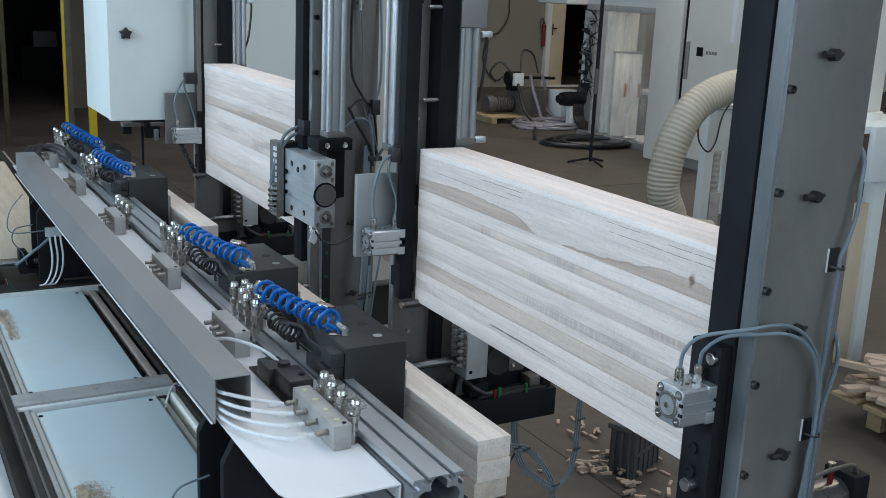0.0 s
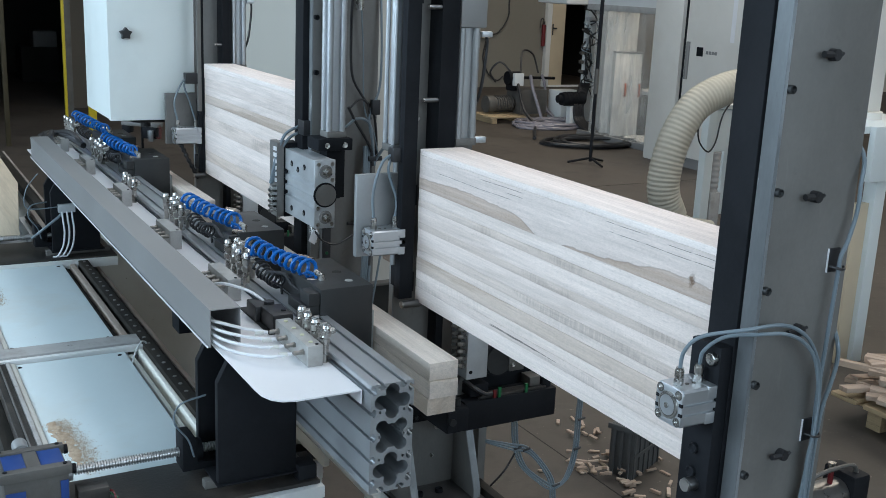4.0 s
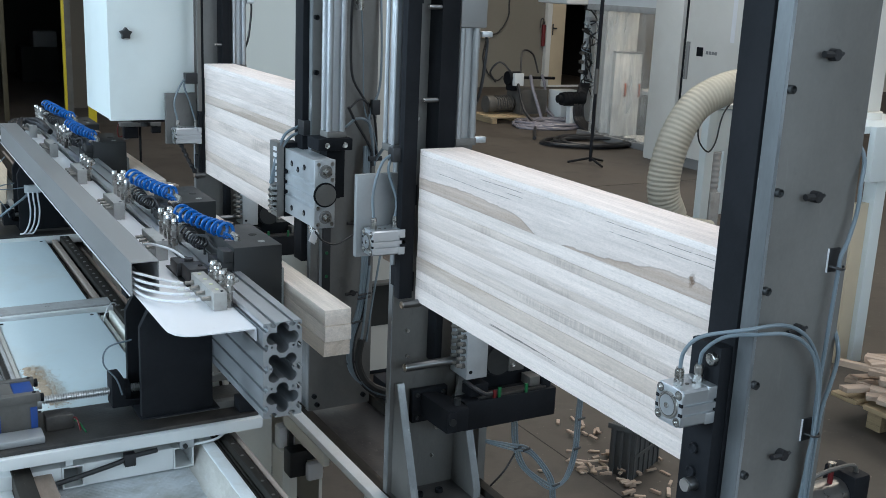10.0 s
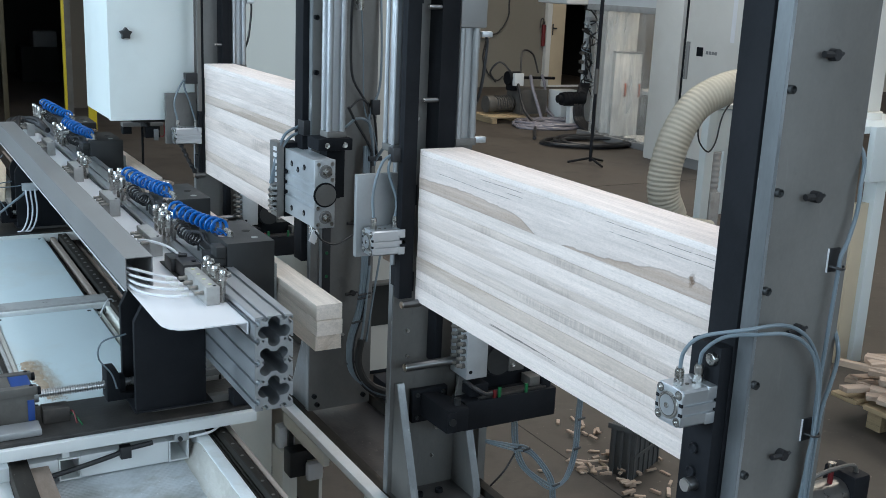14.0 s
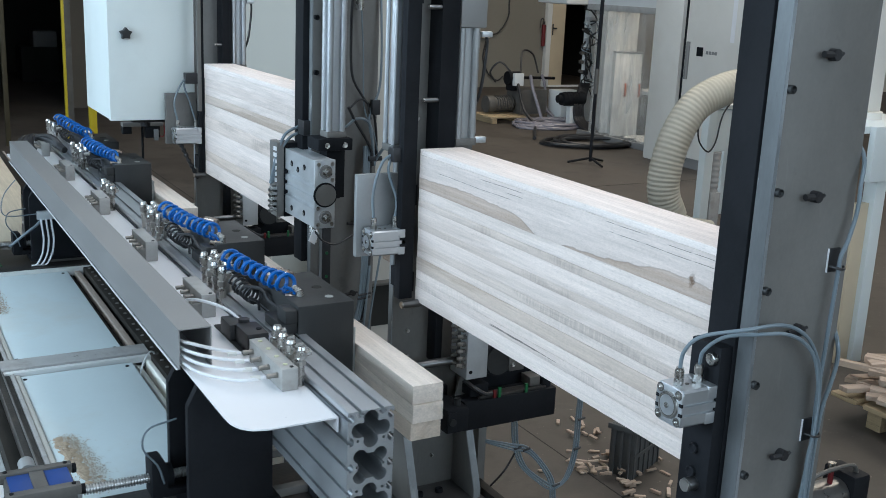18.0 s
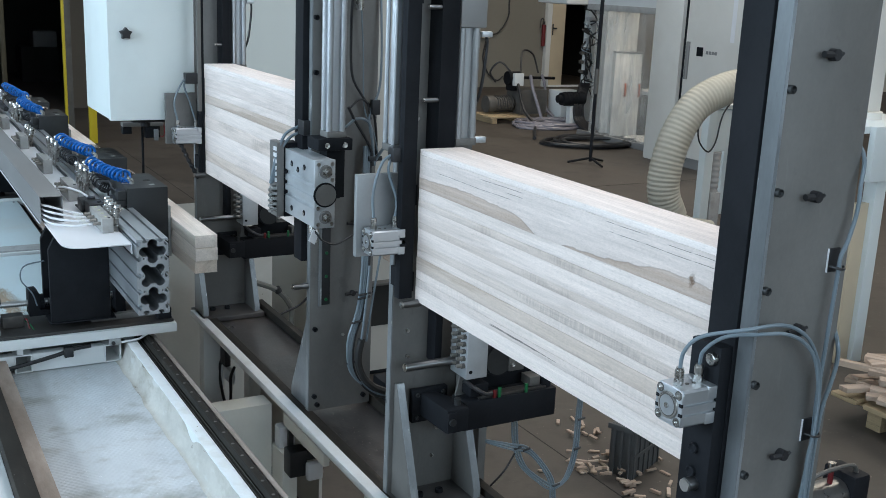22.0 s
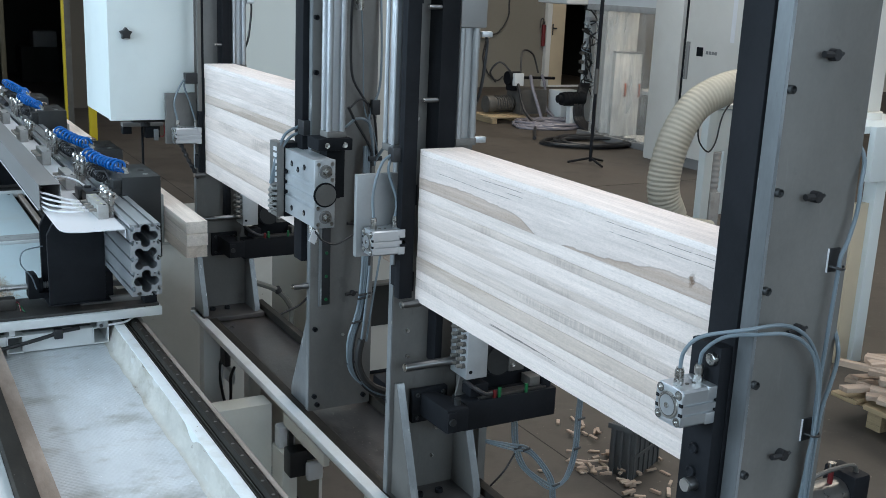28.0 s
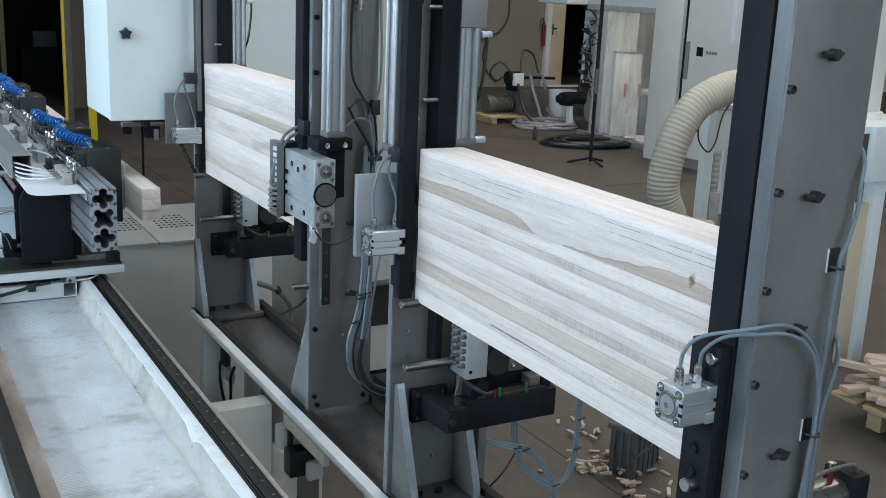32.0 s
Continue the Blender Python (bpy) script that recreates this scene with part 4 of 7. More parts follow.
part("screw", bar((1.285, 2.893, 0.855), (1.285, 2.888, 0.855), 0.005, 8), CHROME, p3)
for z in (0.99, 1.215):
    wing_screw(p3, (1.315, 2.893, z), (0, -1, 0))
part("liner", block(1.152, 1.21, 2.917, 2.98, 1.10, 2.3, bev=0.003), BLACK, far, "black steel liner bar")
strip = part("guide_strip", block(1.209, 1.236, 2.885, 2.8925, 0.962, 1.23, bev=0.001), BLACK_PLASTIC, far, "dark guide strip with green screws")
for k in range(3):
    part("screw", bar((1.2225, 2.885, 0.98 + k * 0.0745), (1.2225, 2.882, 0.98 + k * 0.0745), 0.005, 8), GREEN, strip)
part("strip_edge", block(1.200, 1.2085, 2.886, 2.8925, 0.958, 1.24), STEEL_EDGE, far)
# guided cylinder on the far press
mount = part("mounting_bracket", block(1.110, 1.16, 2.956, 3.018, 1.235, 1.462, bev=0.003), BLACK, far, "dark steel mounting bracket")
part("bracket_plate", block(1.087, 1.1095, 2.954, 3.018, 1.237, 1.465, bev=0.002), STEEL, mount, "grey steel bracket plate")
prof = [(1.114, 1.252), (1.174, 1.252), (1.174, 1.447), (1.114, 1.447), (1.114, 1.385), (1.122, 1.38), (1.122, 1.372), (1.114, 1.367), (1.114, 1.352),
        (1.12, 1.349), (1.12, 1.341), (1.114, 1.338), (1.114, 1.322), (1.122, 1.318), (1.122, 1.31), (1.114, 1.306)]
guided = part("guided_cylinder", prism(bmesh.new(), prof, "y", 2.725, 2.955), ALU_CAST, far, "large square aluminium guided cylinder")
part("front_cap", block(1.112, 1.176, 2.718, 2.727, 1.25, 1.449, bev=0.003), ALU_CAST, guided)
for z in (1.415, 1.283):
    part("rod_seal", bar((1.146, 2.7185, z), (1.146, 2.7165, z), 0.0195, 20), GALV, guided)
    b = bar((1.146, 2.719, z), (1.146, 2.706, z), 0.0135, 6)
    rod(b, (1.146, 2.707, z), (1.146, 2.69, z), 0.0085, 14)
    part("guide_rod_end", b, CHROME, guided)
part("piston_cover", bar((1.145, 2.719, 1.348), (1.145, 2.711, 1.348), 0.031, 28), STEEL, guided)
part("piston_ring", bar((1.145, 2.7185, 1.348), (1.145, 2.714, 1.348), 0.036, 28), BLACK, guided)
for x, z in ((1.124, 1.436), (1.166, 1.436), (1.124, 1.262), (1.166, 1.262), (1.124, 1.31), (1.166, 1.39)):
    part("screw", bar((x, 2.7185, z), (x, 2.7165, z), 0.006, 10), CHROME, guided)
for y, z in ((2.80, 1.415), (2.90, 1.41), (2.80, 1.28), (2.90, 1.275), (2.85, 1.40)):
    part("screw", bar((1.1145, y, z), (1.1128, y, z), 0.0088, 12), BLACK, guided)
    part("screw", bar((1.1145, y + 0.004, z - 0.003), (1.1122, y + 0.004, z - 0.003), 0.0048, 10), CHROME, guided)
tag = prism(bmesh.new(), [(1.094, 1.218), (1.112, 1.206), (1.126, 1.240), (1.108, 1.252)], "y", 2.712, 2.715)
part("paper_tag", tag, WHITE_CLEAN, guided, "white paper tag on a wire")
for k in range(6):
    part("ladder_clip", block(1.083, 1.0868, 2.955, 2.975, 1.345 + 0.019 * k, 1.356 + 0.019 * k), WHITE_CLEAN, mount)
for k in range(5):
    z = 1.262 + 0.016 * k
    nut = bar((1.0868, 2.962, z), (1.068, 2.955, z + 0.002), 0.0085, 6)
    rod(nut, (1.07, 2.956, z), (1.062, 2.95, z - 0.004), 0.006, 10)
    part("fitting", nut, CHROME, mount, "nickel-plated push-in fitting")
for x, z in ((1.12, 1.228), (1.135, 1.222), (1.128, 1.20)):
    part("fitting", bar((x, 2.76, z + 0.026), (x, 2.752, z), 0.0085, 10), CHROME, guided)
part("switch_plate", block(1.195, 1.24, 2.83, 2.884, 1.31, 1.46, bev=0.002), BLACK, far)
tall_cylinder(far, 1.182, 1.241, 2.797, 2.853, 1.51, 2.3)
part("cylinder_clamp", block(1.15, 1.258, 2.785, 2.872, 1.462, 1.497, bev=0.003), BLACK, far)
part("carriage_plate", block(1.20, 1.258, 2.84, 2.892, 1.31, 1.462, bev=0.002), BLACK, far)
for x in (1.176, 1.232):
    bolt(far, (x, 2.785, 1.478), (0, -1, 0), 0.008, 0.006, CHROME)
upright(far, 1.155, 1.36, 4.055, 4.078)
foot(far, 1.14, 1.375, 4.054, 0.12, 0.30, 0.607)
part("liner", block(1.1555, 1.164, 3.962, 3.976, 1.192, 2.3, bev=0.001), BLACK, far, "black steel liner bar")
part("liner_foot", block(1.140, 1.155, 3.962, 3.976, 1.192, 1.43, bev=0.002), BLACK, far)
part("guide_plate", block(1.140, 1.155, 3.962, 3.976, 1.4305, 2.3, bev=0.002), STEEL, far, "dark grey steel guide plate")
for z in (1.2, 1.42, 1.9):
    part("liner_spacer", block(1.150, 1.164, 3.9765, 4.0548, z, z + 0.05), BLACK, far)
part("rear_liner", block(1.245, 1.283, 3.99, 4.0548, 1.25, 2.3, bev=0.003), BLACK, far, "black steel liner bar")
part("stop_bar", block(1.262, 1.281, 4.01, 4.0546, 0.99, 1.2495, bev=0.002), BLACK, far)
guide_pin(far, (1.222, 4.0, 1.68), 0.024, 0.005)
part("cylinder_bracket", block(1.03, 1.151, 4.02, 4.036, 1.300, 1.495, bev=0.002), STEEL, far, "light steel bracket plate")
compact_cylinder(far, 1.05, 1.15, 3.955, 4.015, 1.307, 1.368)
tall_cylinder(far, 1.286, 1.342, 3.99, 4.05, 1.60, 2.3)
guide_pin(far, (1.122, 3.96, 1.183), 0.04)
guide_pin(far, (1.145, 3.97, 1.005), 0.20)
guide_pin(far, (1.1227, 2.905, 1.0235), 0.055)
lower_arm(far, 1.20, 4.05, 0.885)
air_manifold(far, 1.305, 3.93, 0.975, 1.15)

# boards clamped in the presses
def board(x0, x1, y0, y1, z0, z1, mat, label, group):
    at = ((x0 + x1) / 2, (y0 + y1) / 2, z0)
    return solid("board", block(x0, x1, y0, y1, z0, z1, bev=0.0007), mat, at, label, "board", group)


rng = random.Random(4)
KINDS = {"t": (WOOD_TOP, "pale maple board on top of the press stack, lightened for light from above"), "l": (WOOD_LIGHT, "light sawn maple board clamped in the press stack"), "w": (WOOD, "pale sawn maple board clamped in the press stack"), "g": (WOOD_GREY, "greyish rough maple board clamped in the press stack"),
         "h": (WOOD_HEART, "wide maple board with wavy brown heartwood and a knot"), "s": (WOOD_WANE, "greyish maple board with a dark split in the press stack"), "b": (WOOD_BROWN, "board with brown heartwood clamped in the press stack")}


def panel(y0, y1, z0, z1, cuts, kinds, group, seams="b"):
    """A stack of boards from the top down; cuts: their heights in any unit."""
    z, scale = z1, (z1 - z0) / sum(cuts)
    for h, kind in zip(cuts, kinds):
        e = rng.uniform(-0.0012, 0.0012)
        mat, label = KINDS[kind]
        board(1.165 + e, 1.281 + e, y0, y1, z - h * scale + (0.0014 if kind in seams else 0.0003), z, mat, label, group)
        z -= h * scale


panel(1.173, 2.187, 1.186, 1.563, (10, 62, 20, 13, 28, 13, 27, 14, 13, 25, 16, 16, 28), "thwglglglblsw", "boards in the near press")
panel(2.982, 3.961, 1.190, 1.612, (8, 17, 15, 13, 15, 22, 22, 23, 17, 18, 25), "twlwbwgwlbl", "boards in the far press")

# ---- rail bed ----
bed = thing("rail_bed", (0.5, 2.5, 0), "white machine bed with two dark linear rails and dusty trays", "machine bed")
part("bed_body", block(0.21, 0.801, -1.5, 7.2, 0.0, 0.69, bev=0.004), MACHINE_GREY, bed)
part("tray_floor", block(0.335, 0.697, -1.45, 7.15, 0.6905, 0.714, bev=0.001), TRAY, bed, "dusty white tray floor with dark smears")
part("tray_edge", block(0.6975, 0.7298, -1.5, 7.2, 0.6905, 0.781, bev=0.0015), CHIPPED, bed, "white chipped tray edge")
# dust caked in the corner of the tray, with an uneven edge
rg = random.Random(31)
bank, last = bmesh.new(), None
for k in range(580):
    y = -1.45 + 0.0148 * k
    wide = 0.034 + 0.013 * noise.noise((y * 2.2, 3.1, 0)) + 0.006 * noise.noise((y * 11, 1.7, 0))
    high = (0.0635 + 0.0035 * noise.noise((y * 3.1, 7.7, 0)) + 0.003 * noise.noise((y * 25, 0.3, 0))) * (1 - 0.45 * math.exp(-((y - 2.53) / 0.045) ** 2))
    row = []
    for i in range(9):
        s = i / 8
        bump = 0.0025 * noise.noise((y * 30, s * 4, 5)) if 0 < i < 8 else 0.0
        row.append(bank.verts.new((0.6974 - wide * (1 - s), y, 0.7143 + high * s ** 3.2 + bump * s)))
    if last:
        for i in range(8):
            bank.faces.new((last[i], last[i + 1], row[i + 1], row[i]))
    last = row
bmesh.ops.recalc_face_normals(bank, faces=bank.faces)
tagged(part("dust_bank", bank, TRAY_SLOPE, bed, "beige dust caked along the tray wall"), kind="stuff")
part("rail_groove", block(0.7303, 0.7515, -1.5, 7.2, 0.6905, 0.770, bev=0.001), RAIL, bed, "dark groove beside the rail")
part("groove_lip", block(0.7375, 0.7395, -1.5, 7.2, 0.7702, 0.7735), OILY, bed)
part("groove_lip", block(0.7455, 0.7475, -1.5, 7.2, 0.7702, 0.7750), OILY, bed)
rail = part("linear_rail", prism(bmesh.new(), [(0.752, 0.69), (0.7835, 0.69), (0.7835, 0.776), (0.776, 0.785), (0.7595, 0.785), (0.752, 0.776)], "y", -1.5, 7.2), RAIL, bed, "dark linear rail with countersunk screws")
scr = part("screw", bar((0.7665, 0.0, 0.7845), (0.7665, 0.0, 0.7858), 0.0044, 8), MOTOR, rail)
for k in range(1, 70):
    again("screw", scr, rail, (0, 0.075 * k, 0))
part("rail_side", block(0.786, 0.80, -1.5, 7.2, 0.6905, 0.778, bev=0.002), PINKISH, bed, "dirty pinkish-grey edge strip")
part("left_rail", block(0.245, 0.288, -1.5, 7.2, 0.69, 0.785, bev=0.002), RAIL, bed, "dark linear rail")
part("left_edge", block(0.289, 0.335, -1.5, 7.2, 0.69, 0.765, bev=0.003), TAN, bed, "worn wooden edge strip")
part("left_cover", block(0.15, 0.2445, -1.5, 7.2, 0.66, 0.74, bev=0.003), WHITE, bed)

# outfeed table with a perforated plate
table = thing("outfeed_table", (1.2, 5.0, 0), "light grey machine table with a perforated steel top", "machine table")
part("table_body", block(0.82, 1.62, 4.46, 5.18, 0.0, 0.785, bev=0.003), TABLE_GREY, table)
for x0, x1 in ((0.80, 1.098), (1.104, 1.50)):
    top = part("perforated_plate", block(x0, x1, 4.45, 5.2, 0.786, 0.80, bev=0.001), TABLE_TOP, table, "pale perforated steel plate")
    hx, n = (0.965, 6) if x0 < 1 else (1.178, 7)
    hole = part("hole", bar((hx, 4.72, 0.8), (hx, 4.72, 0.8012), 0.0075, 12), BLACK, top)
    for i in range(n):
        for j in range(6):
            if i + j:
                again("hole", hole, top, (i * 0.0235, j * 0.045, 0))

# ---- the travelling carriage ----
carriage = thing("carriage_frame", (0.5, 3.26, 0.68), "travelling carriage frame with white cover panels and screw drives", "machine carriage")
part("front_plate", block(0.20, 0.856, 3.26, 3.495, 0.803, 0.832, bev=0.002), WHITE, carriage, "white edged carriage plate")
part("slide_plate", block(0.21, 0.850, 3.275, 3.49, 0.8325, 0.842, bev=0.002), OILY, carriage, "dark oily slide plate")
side = part("side_beam", block(0.705, 0.74, 3.50, 7.9, 0.79, 0.835, bev=0.002), RAIL, carriage)
stud = part("screw", bar((0.722, 3.56, 0.8345), (0.722, 3.56, 0.8375), 0.0055, 8), STEEL, side)
for k in range(1, 36):
    again("screw", stud, side, (0, 0.06 * k, 0))
part("guide_track", block(0.652, 0.662, 4.46, 6.42, 0.795, 0.808, bev=0.002), RAIL, carriage, "greasy dark guide track")
part("guide_track", block(0.672, 0.692, 4.46, 6.42, 0.795, 0.822, bev=0.002), TAN, carriage, "dusty brown guide track")
part("track_bed", block(0.646, 0.7045, 4.46, 6.42, 0.788, 0.7948), RAIL, carriage)
part("side_tray", block(0.652, 0.704, 3.50, 4.345, 0.770, 0.778, bev=0.001), DUSTY, carriage)
part("side_rib", block(0.662, 0.674, 3.50, 4.345, 0.7782, 0.806, bev=0.002), TABLE_WHITE, carriage, "white rib beside the cover panel")
part("side_rib", block(0.690, 0.7025, 3.50, 4.345, 0.7782, 0.822, bev=0.002), TABLE_WHITE, carriage, "white rib beside the cover panel")
part("loose_wire", hose([(0.655, 4.27, 0.806), (0.672, 4.29, 0.835), (0.695, 4.32, 0.850), (0.712, 4.34, 0.842), (0.716, 4.345, 0.83)], 0.0028), WHITE_TUBE, carriage)
part("panel_frame", block(0.3105, 0.322, 3.50, 6.42, 0.79, 0.831, bev=0.002), DUSTY, carriage)
part("side_beam", block(0.275, 0.31, 3.50, 6.55, 0.79, 0.828, bev=0.002), OILY, carriage)
part("beam_lip", block(0.2915, 0.2945, 3.50, 6.55, 0.8283, 0.836), STEEL, carriage)
for y0 in (4.356, 7.82):
    member = part("cross_member", block(0.292, 0.7045, y0, y0 + 0.078, 0.823, 0.84, bev=0.002), DUSTY, carriage, "dusty grey steel cross member")
    part("member_lip", block(0.292, 0.7045, y0 - 0.018, y0 - 0.0005, 0.815, 0.834, bev=0.002), WHITE, member)
part("panel_rim", block(0.3225, 0.336, 3.50, 4.33, 0.80, 0.829, bev=0.003), TABLE_GREY, carriage)
part("panel_rim", block(0.3225, 0.336, 4.44, 5.385, 0.80, 0.829, bev=0.003), TABLE_GREY, carriage)
for y0, y1, m in ((3.50, 4.325, COVER), (4.437, 5.385, COVER)):
    cover = part("cover_panel", block(0.3365, 0.645, y0, y1, 0.80, 0.826, bev=0.004), m, carriage, "white cover panel with sawdust")
    for x in (0.345, 0.625):
        for y in (y0 + 0.03, y1 - 0.03):
            part("screw", bar((x, y, 0.8255), (x, y, 0.8275), 0.006, 8), BLACK, cover)
rear = [(0.325, 5.78), (0.545, 5.78), (0.557, 5.91), (0.685, 6.91), (0.70, 7.95), (0.325, 7.95)]
part("rear_cover_panel", prism(bmesh.new(), rear, "z", 0.8385, 0.862, 0.002), PLY, carriage, "beige wooden cover panel with a slanting edge")
for x in (0.358, 0.628):
    tube = bmesh.new()
    for s in ((x, x + 0.052, 0.718, 0.722), (x, x + 0.052, 0.772, 0.776), (x, x + 0.004, 0.722, 0.772), (x + 0.048, x + 0.052, 0.722, 0.772)):
        bx(tube, s[0], s[1], 3.285, 6.5, s[2], s[3])
    part("square_tube", tube, WHITE, carriage, "open white square tube")
part("tube_brace", block(0.4105, 0.6275, 3.287, 3.32, 0.718, 0.776, bev=0.002), WHITE, carriage)
part("tube_brace", block(0.10, 0.3575, 3.287, 3.32, 0.74, 0.776, bev=0.002), WHITE, carriage)
for x in (0.38, 0.67):
    part("spacer", block(x - 0.012, x + 0.005, 3.29, 3.5, 0.7762, 0.8028), WHITE, carriage)
for x in (0.728, 0.252):
    for y in (3.45, 5.9):
        part("rail_runner", block(x, x + 0.034, y, y + 0.12, 0.786, 0.8028 if x < 0.5 or y < 3.8 else 0.789, bev=0.002), BLACK, carriage)
part("cable", hose([(0.30, 3.272, 0.735), (0.41, 3.276, 0.752), (0.49, 3.276, 0.768), (0.52, 3.276, 0.778), (0.585, 3.276, 0.784)], 0.0065), BLACK_TUBE, carriage)
part("cable_holder", block(0.503, 0.530, 3.264, 3.2868, 0.757, 0.789, bev=0.002), BLACK_PLASTIC, carriage)
sensor = part("sensor_bracket", block(0.640, 0.676, 3.2645, 3.2845, 0.779, 0.802, bev=0.002), ALU_DULL, carriage)
part("sensor_barrel", bar((0.652, 3.258, 0.788), (0.652, 3.2643, 0.788), 0.006, 14), BLACK_PLASTIC, sensor)
part("sensor_wire", hose([(0.672, 3.27, 0.785), (0.70, 3.268, 0.787), (0.735, 3.27, 0.79), (0.76, 3.28, 0.798)], 0.0036), WHITE_TUBE, carriage)


def screw_drive(y):
    """Servo gearbox and ball screw that shift the beam sideways."""
    drive = part("gearbox", block(0.195, 0.322, y - 0.057, y + 0.056, 0.843, 0.938, bev=0.004), MOTOR, carriage, "oily grey and blue right-angle gearbox")
    for y0, y1 in ((y - 0.061, y - 0.038), (y + 0.042, y + 0.062)):
        part("rim", block(0.187, 0.329, y0, y1, 0.924, 0.946, bev=0.004), MOTOR, drive)
        for x in (0.199, 0.316):
            part("bolt", bar((x, (y0 + y1) / 2, 0.9455), (x, (y0 + y1) / 2, 0.9480), 0.0045, 10), BLACK, drive)
        for x0, x1 in ((0.181, 0.1868), (0.3292, 0.337)):
            part("tie_rod_end", bar((x0, (y0 + y1) / 2, 0.931), (x1, (y0 + y1) / 2, 0.931), 0.0105, 12), BLACK, drive)
    part("band", block(0.243, 0.271, y - 0.0375, y + 0.0415, 0.9384, 0.9435, bev=0.002), MOTOR, drive)
    for x0, x1 in ((0.200, 0.2425), (0.2715, 0.318)):
        part("blue_panel", block(x0, x1, y - 0.0375, y + 0.0415, 0.9384, 0.9415, bev=0.001), BLUE_PAINT, drive)
    part("blue_panel", block(0.197, 0.236, y - 0.0602, y - 0.0574, 0.852, 0.902, bev=0.001), BLUE_PAINT, drive)
    part("blue_panel", block(0.304, 0.320, y - 0.0602, y - 0.0574, 0.858, 0.912, bev=0.001), BLUE_PAINT, drive)
    part("shaft_boss", bar((0.246, y + 0.0625, 0.934), (0.246, y + 0.105, 0.934), 0.0165, 24), ALU_DULL, drive, "short grey shaft boss")
    part("shaft_seat", bar((0.3225, y, 0.902), (0.336, y, 0.902), 0.021, 20), ALU_DULL, drive)
    scr = bmesh.new()
    n = 620
    path = [Vector((0.336 + 0.35 * k / n, y, 0.902)) for k in range(n + 1)]
    sweep(scr, path, 0.01, 12, [0.0112 if math.sin(k * 0.592) > 0.25 else 0.0078 for k in range(n + 1)])
    for f in scr.faces:
        f.smooth = False
    part("ball_screw", scr, THREAD, carriage, "bright threaded ball screw")
    part("screw_pedestal", block(0.338, 0.402, y - 0.062, y - 0.014, 0.8425, 0.880, bev=0.003), OILY, carriage, "oily dark pedestal under the screw")
    part("bearing_block", block(0.687, 0.72, y - 0.04, y + 0.04, 0.8425, 0.94, bev=0.003), BLACK, carriage)
    for yy in (y - 0.09, y + 0.10):
        part("slide_rail", block(0.60, 0.845, yy, yy + 0.024, 0.8425, 0.8622, bev=0.002), STEEL, carriage)
    part("drive_wire", hose([(0.403, y - 0.055, 0.868), (0.408, y - 0.066, 0.870), (0.411, y - 0.078, 0.860), (0.413, y - 0.088, 0.8445)], 0.0021), RED, carriage)
    part("drive_wire", hose([(0.403, y - 0.050, 0.860), (0.414, y - 0.070, 0.858), (0.420, y - 0.088, 0.850), (0.424, y - 0.102, 0.8445)], 0.0020), GREEN, carriage)
    part("foot_block", block(0.187, 0.326, y - 0.125, y - 0.064, 0.8425, 0.860, bev=0.004), ALU_DULL, carriage, "grey block before the motor")
    part("motor_foot", block(0.19, 0.325, y - 0.0635, y + 0.063, 0.8325 if y < 4 else 0.79, 0.8428, bev=0.001), MOTOR, carriage)


screw_drive(3.42)
part("rear_plate", block(0.20, 0.856, 5.402, 5.72, 0.8355, 0.8422, bev=0.001), OILY, carriage)
part("rear_plate_edge", block(0.20, 0.856, 5.388, 5.4015, 0.803, 0.838, bev=0.002), WHITE, carriage)
screw_drive(5.56)

# beam with its grippers
beam = thing("gripper_beam", (0.70, 2.92, 0.862), "aluminium profile beam with four black grippers, air lines and blue coiled tubes", "machine beam")


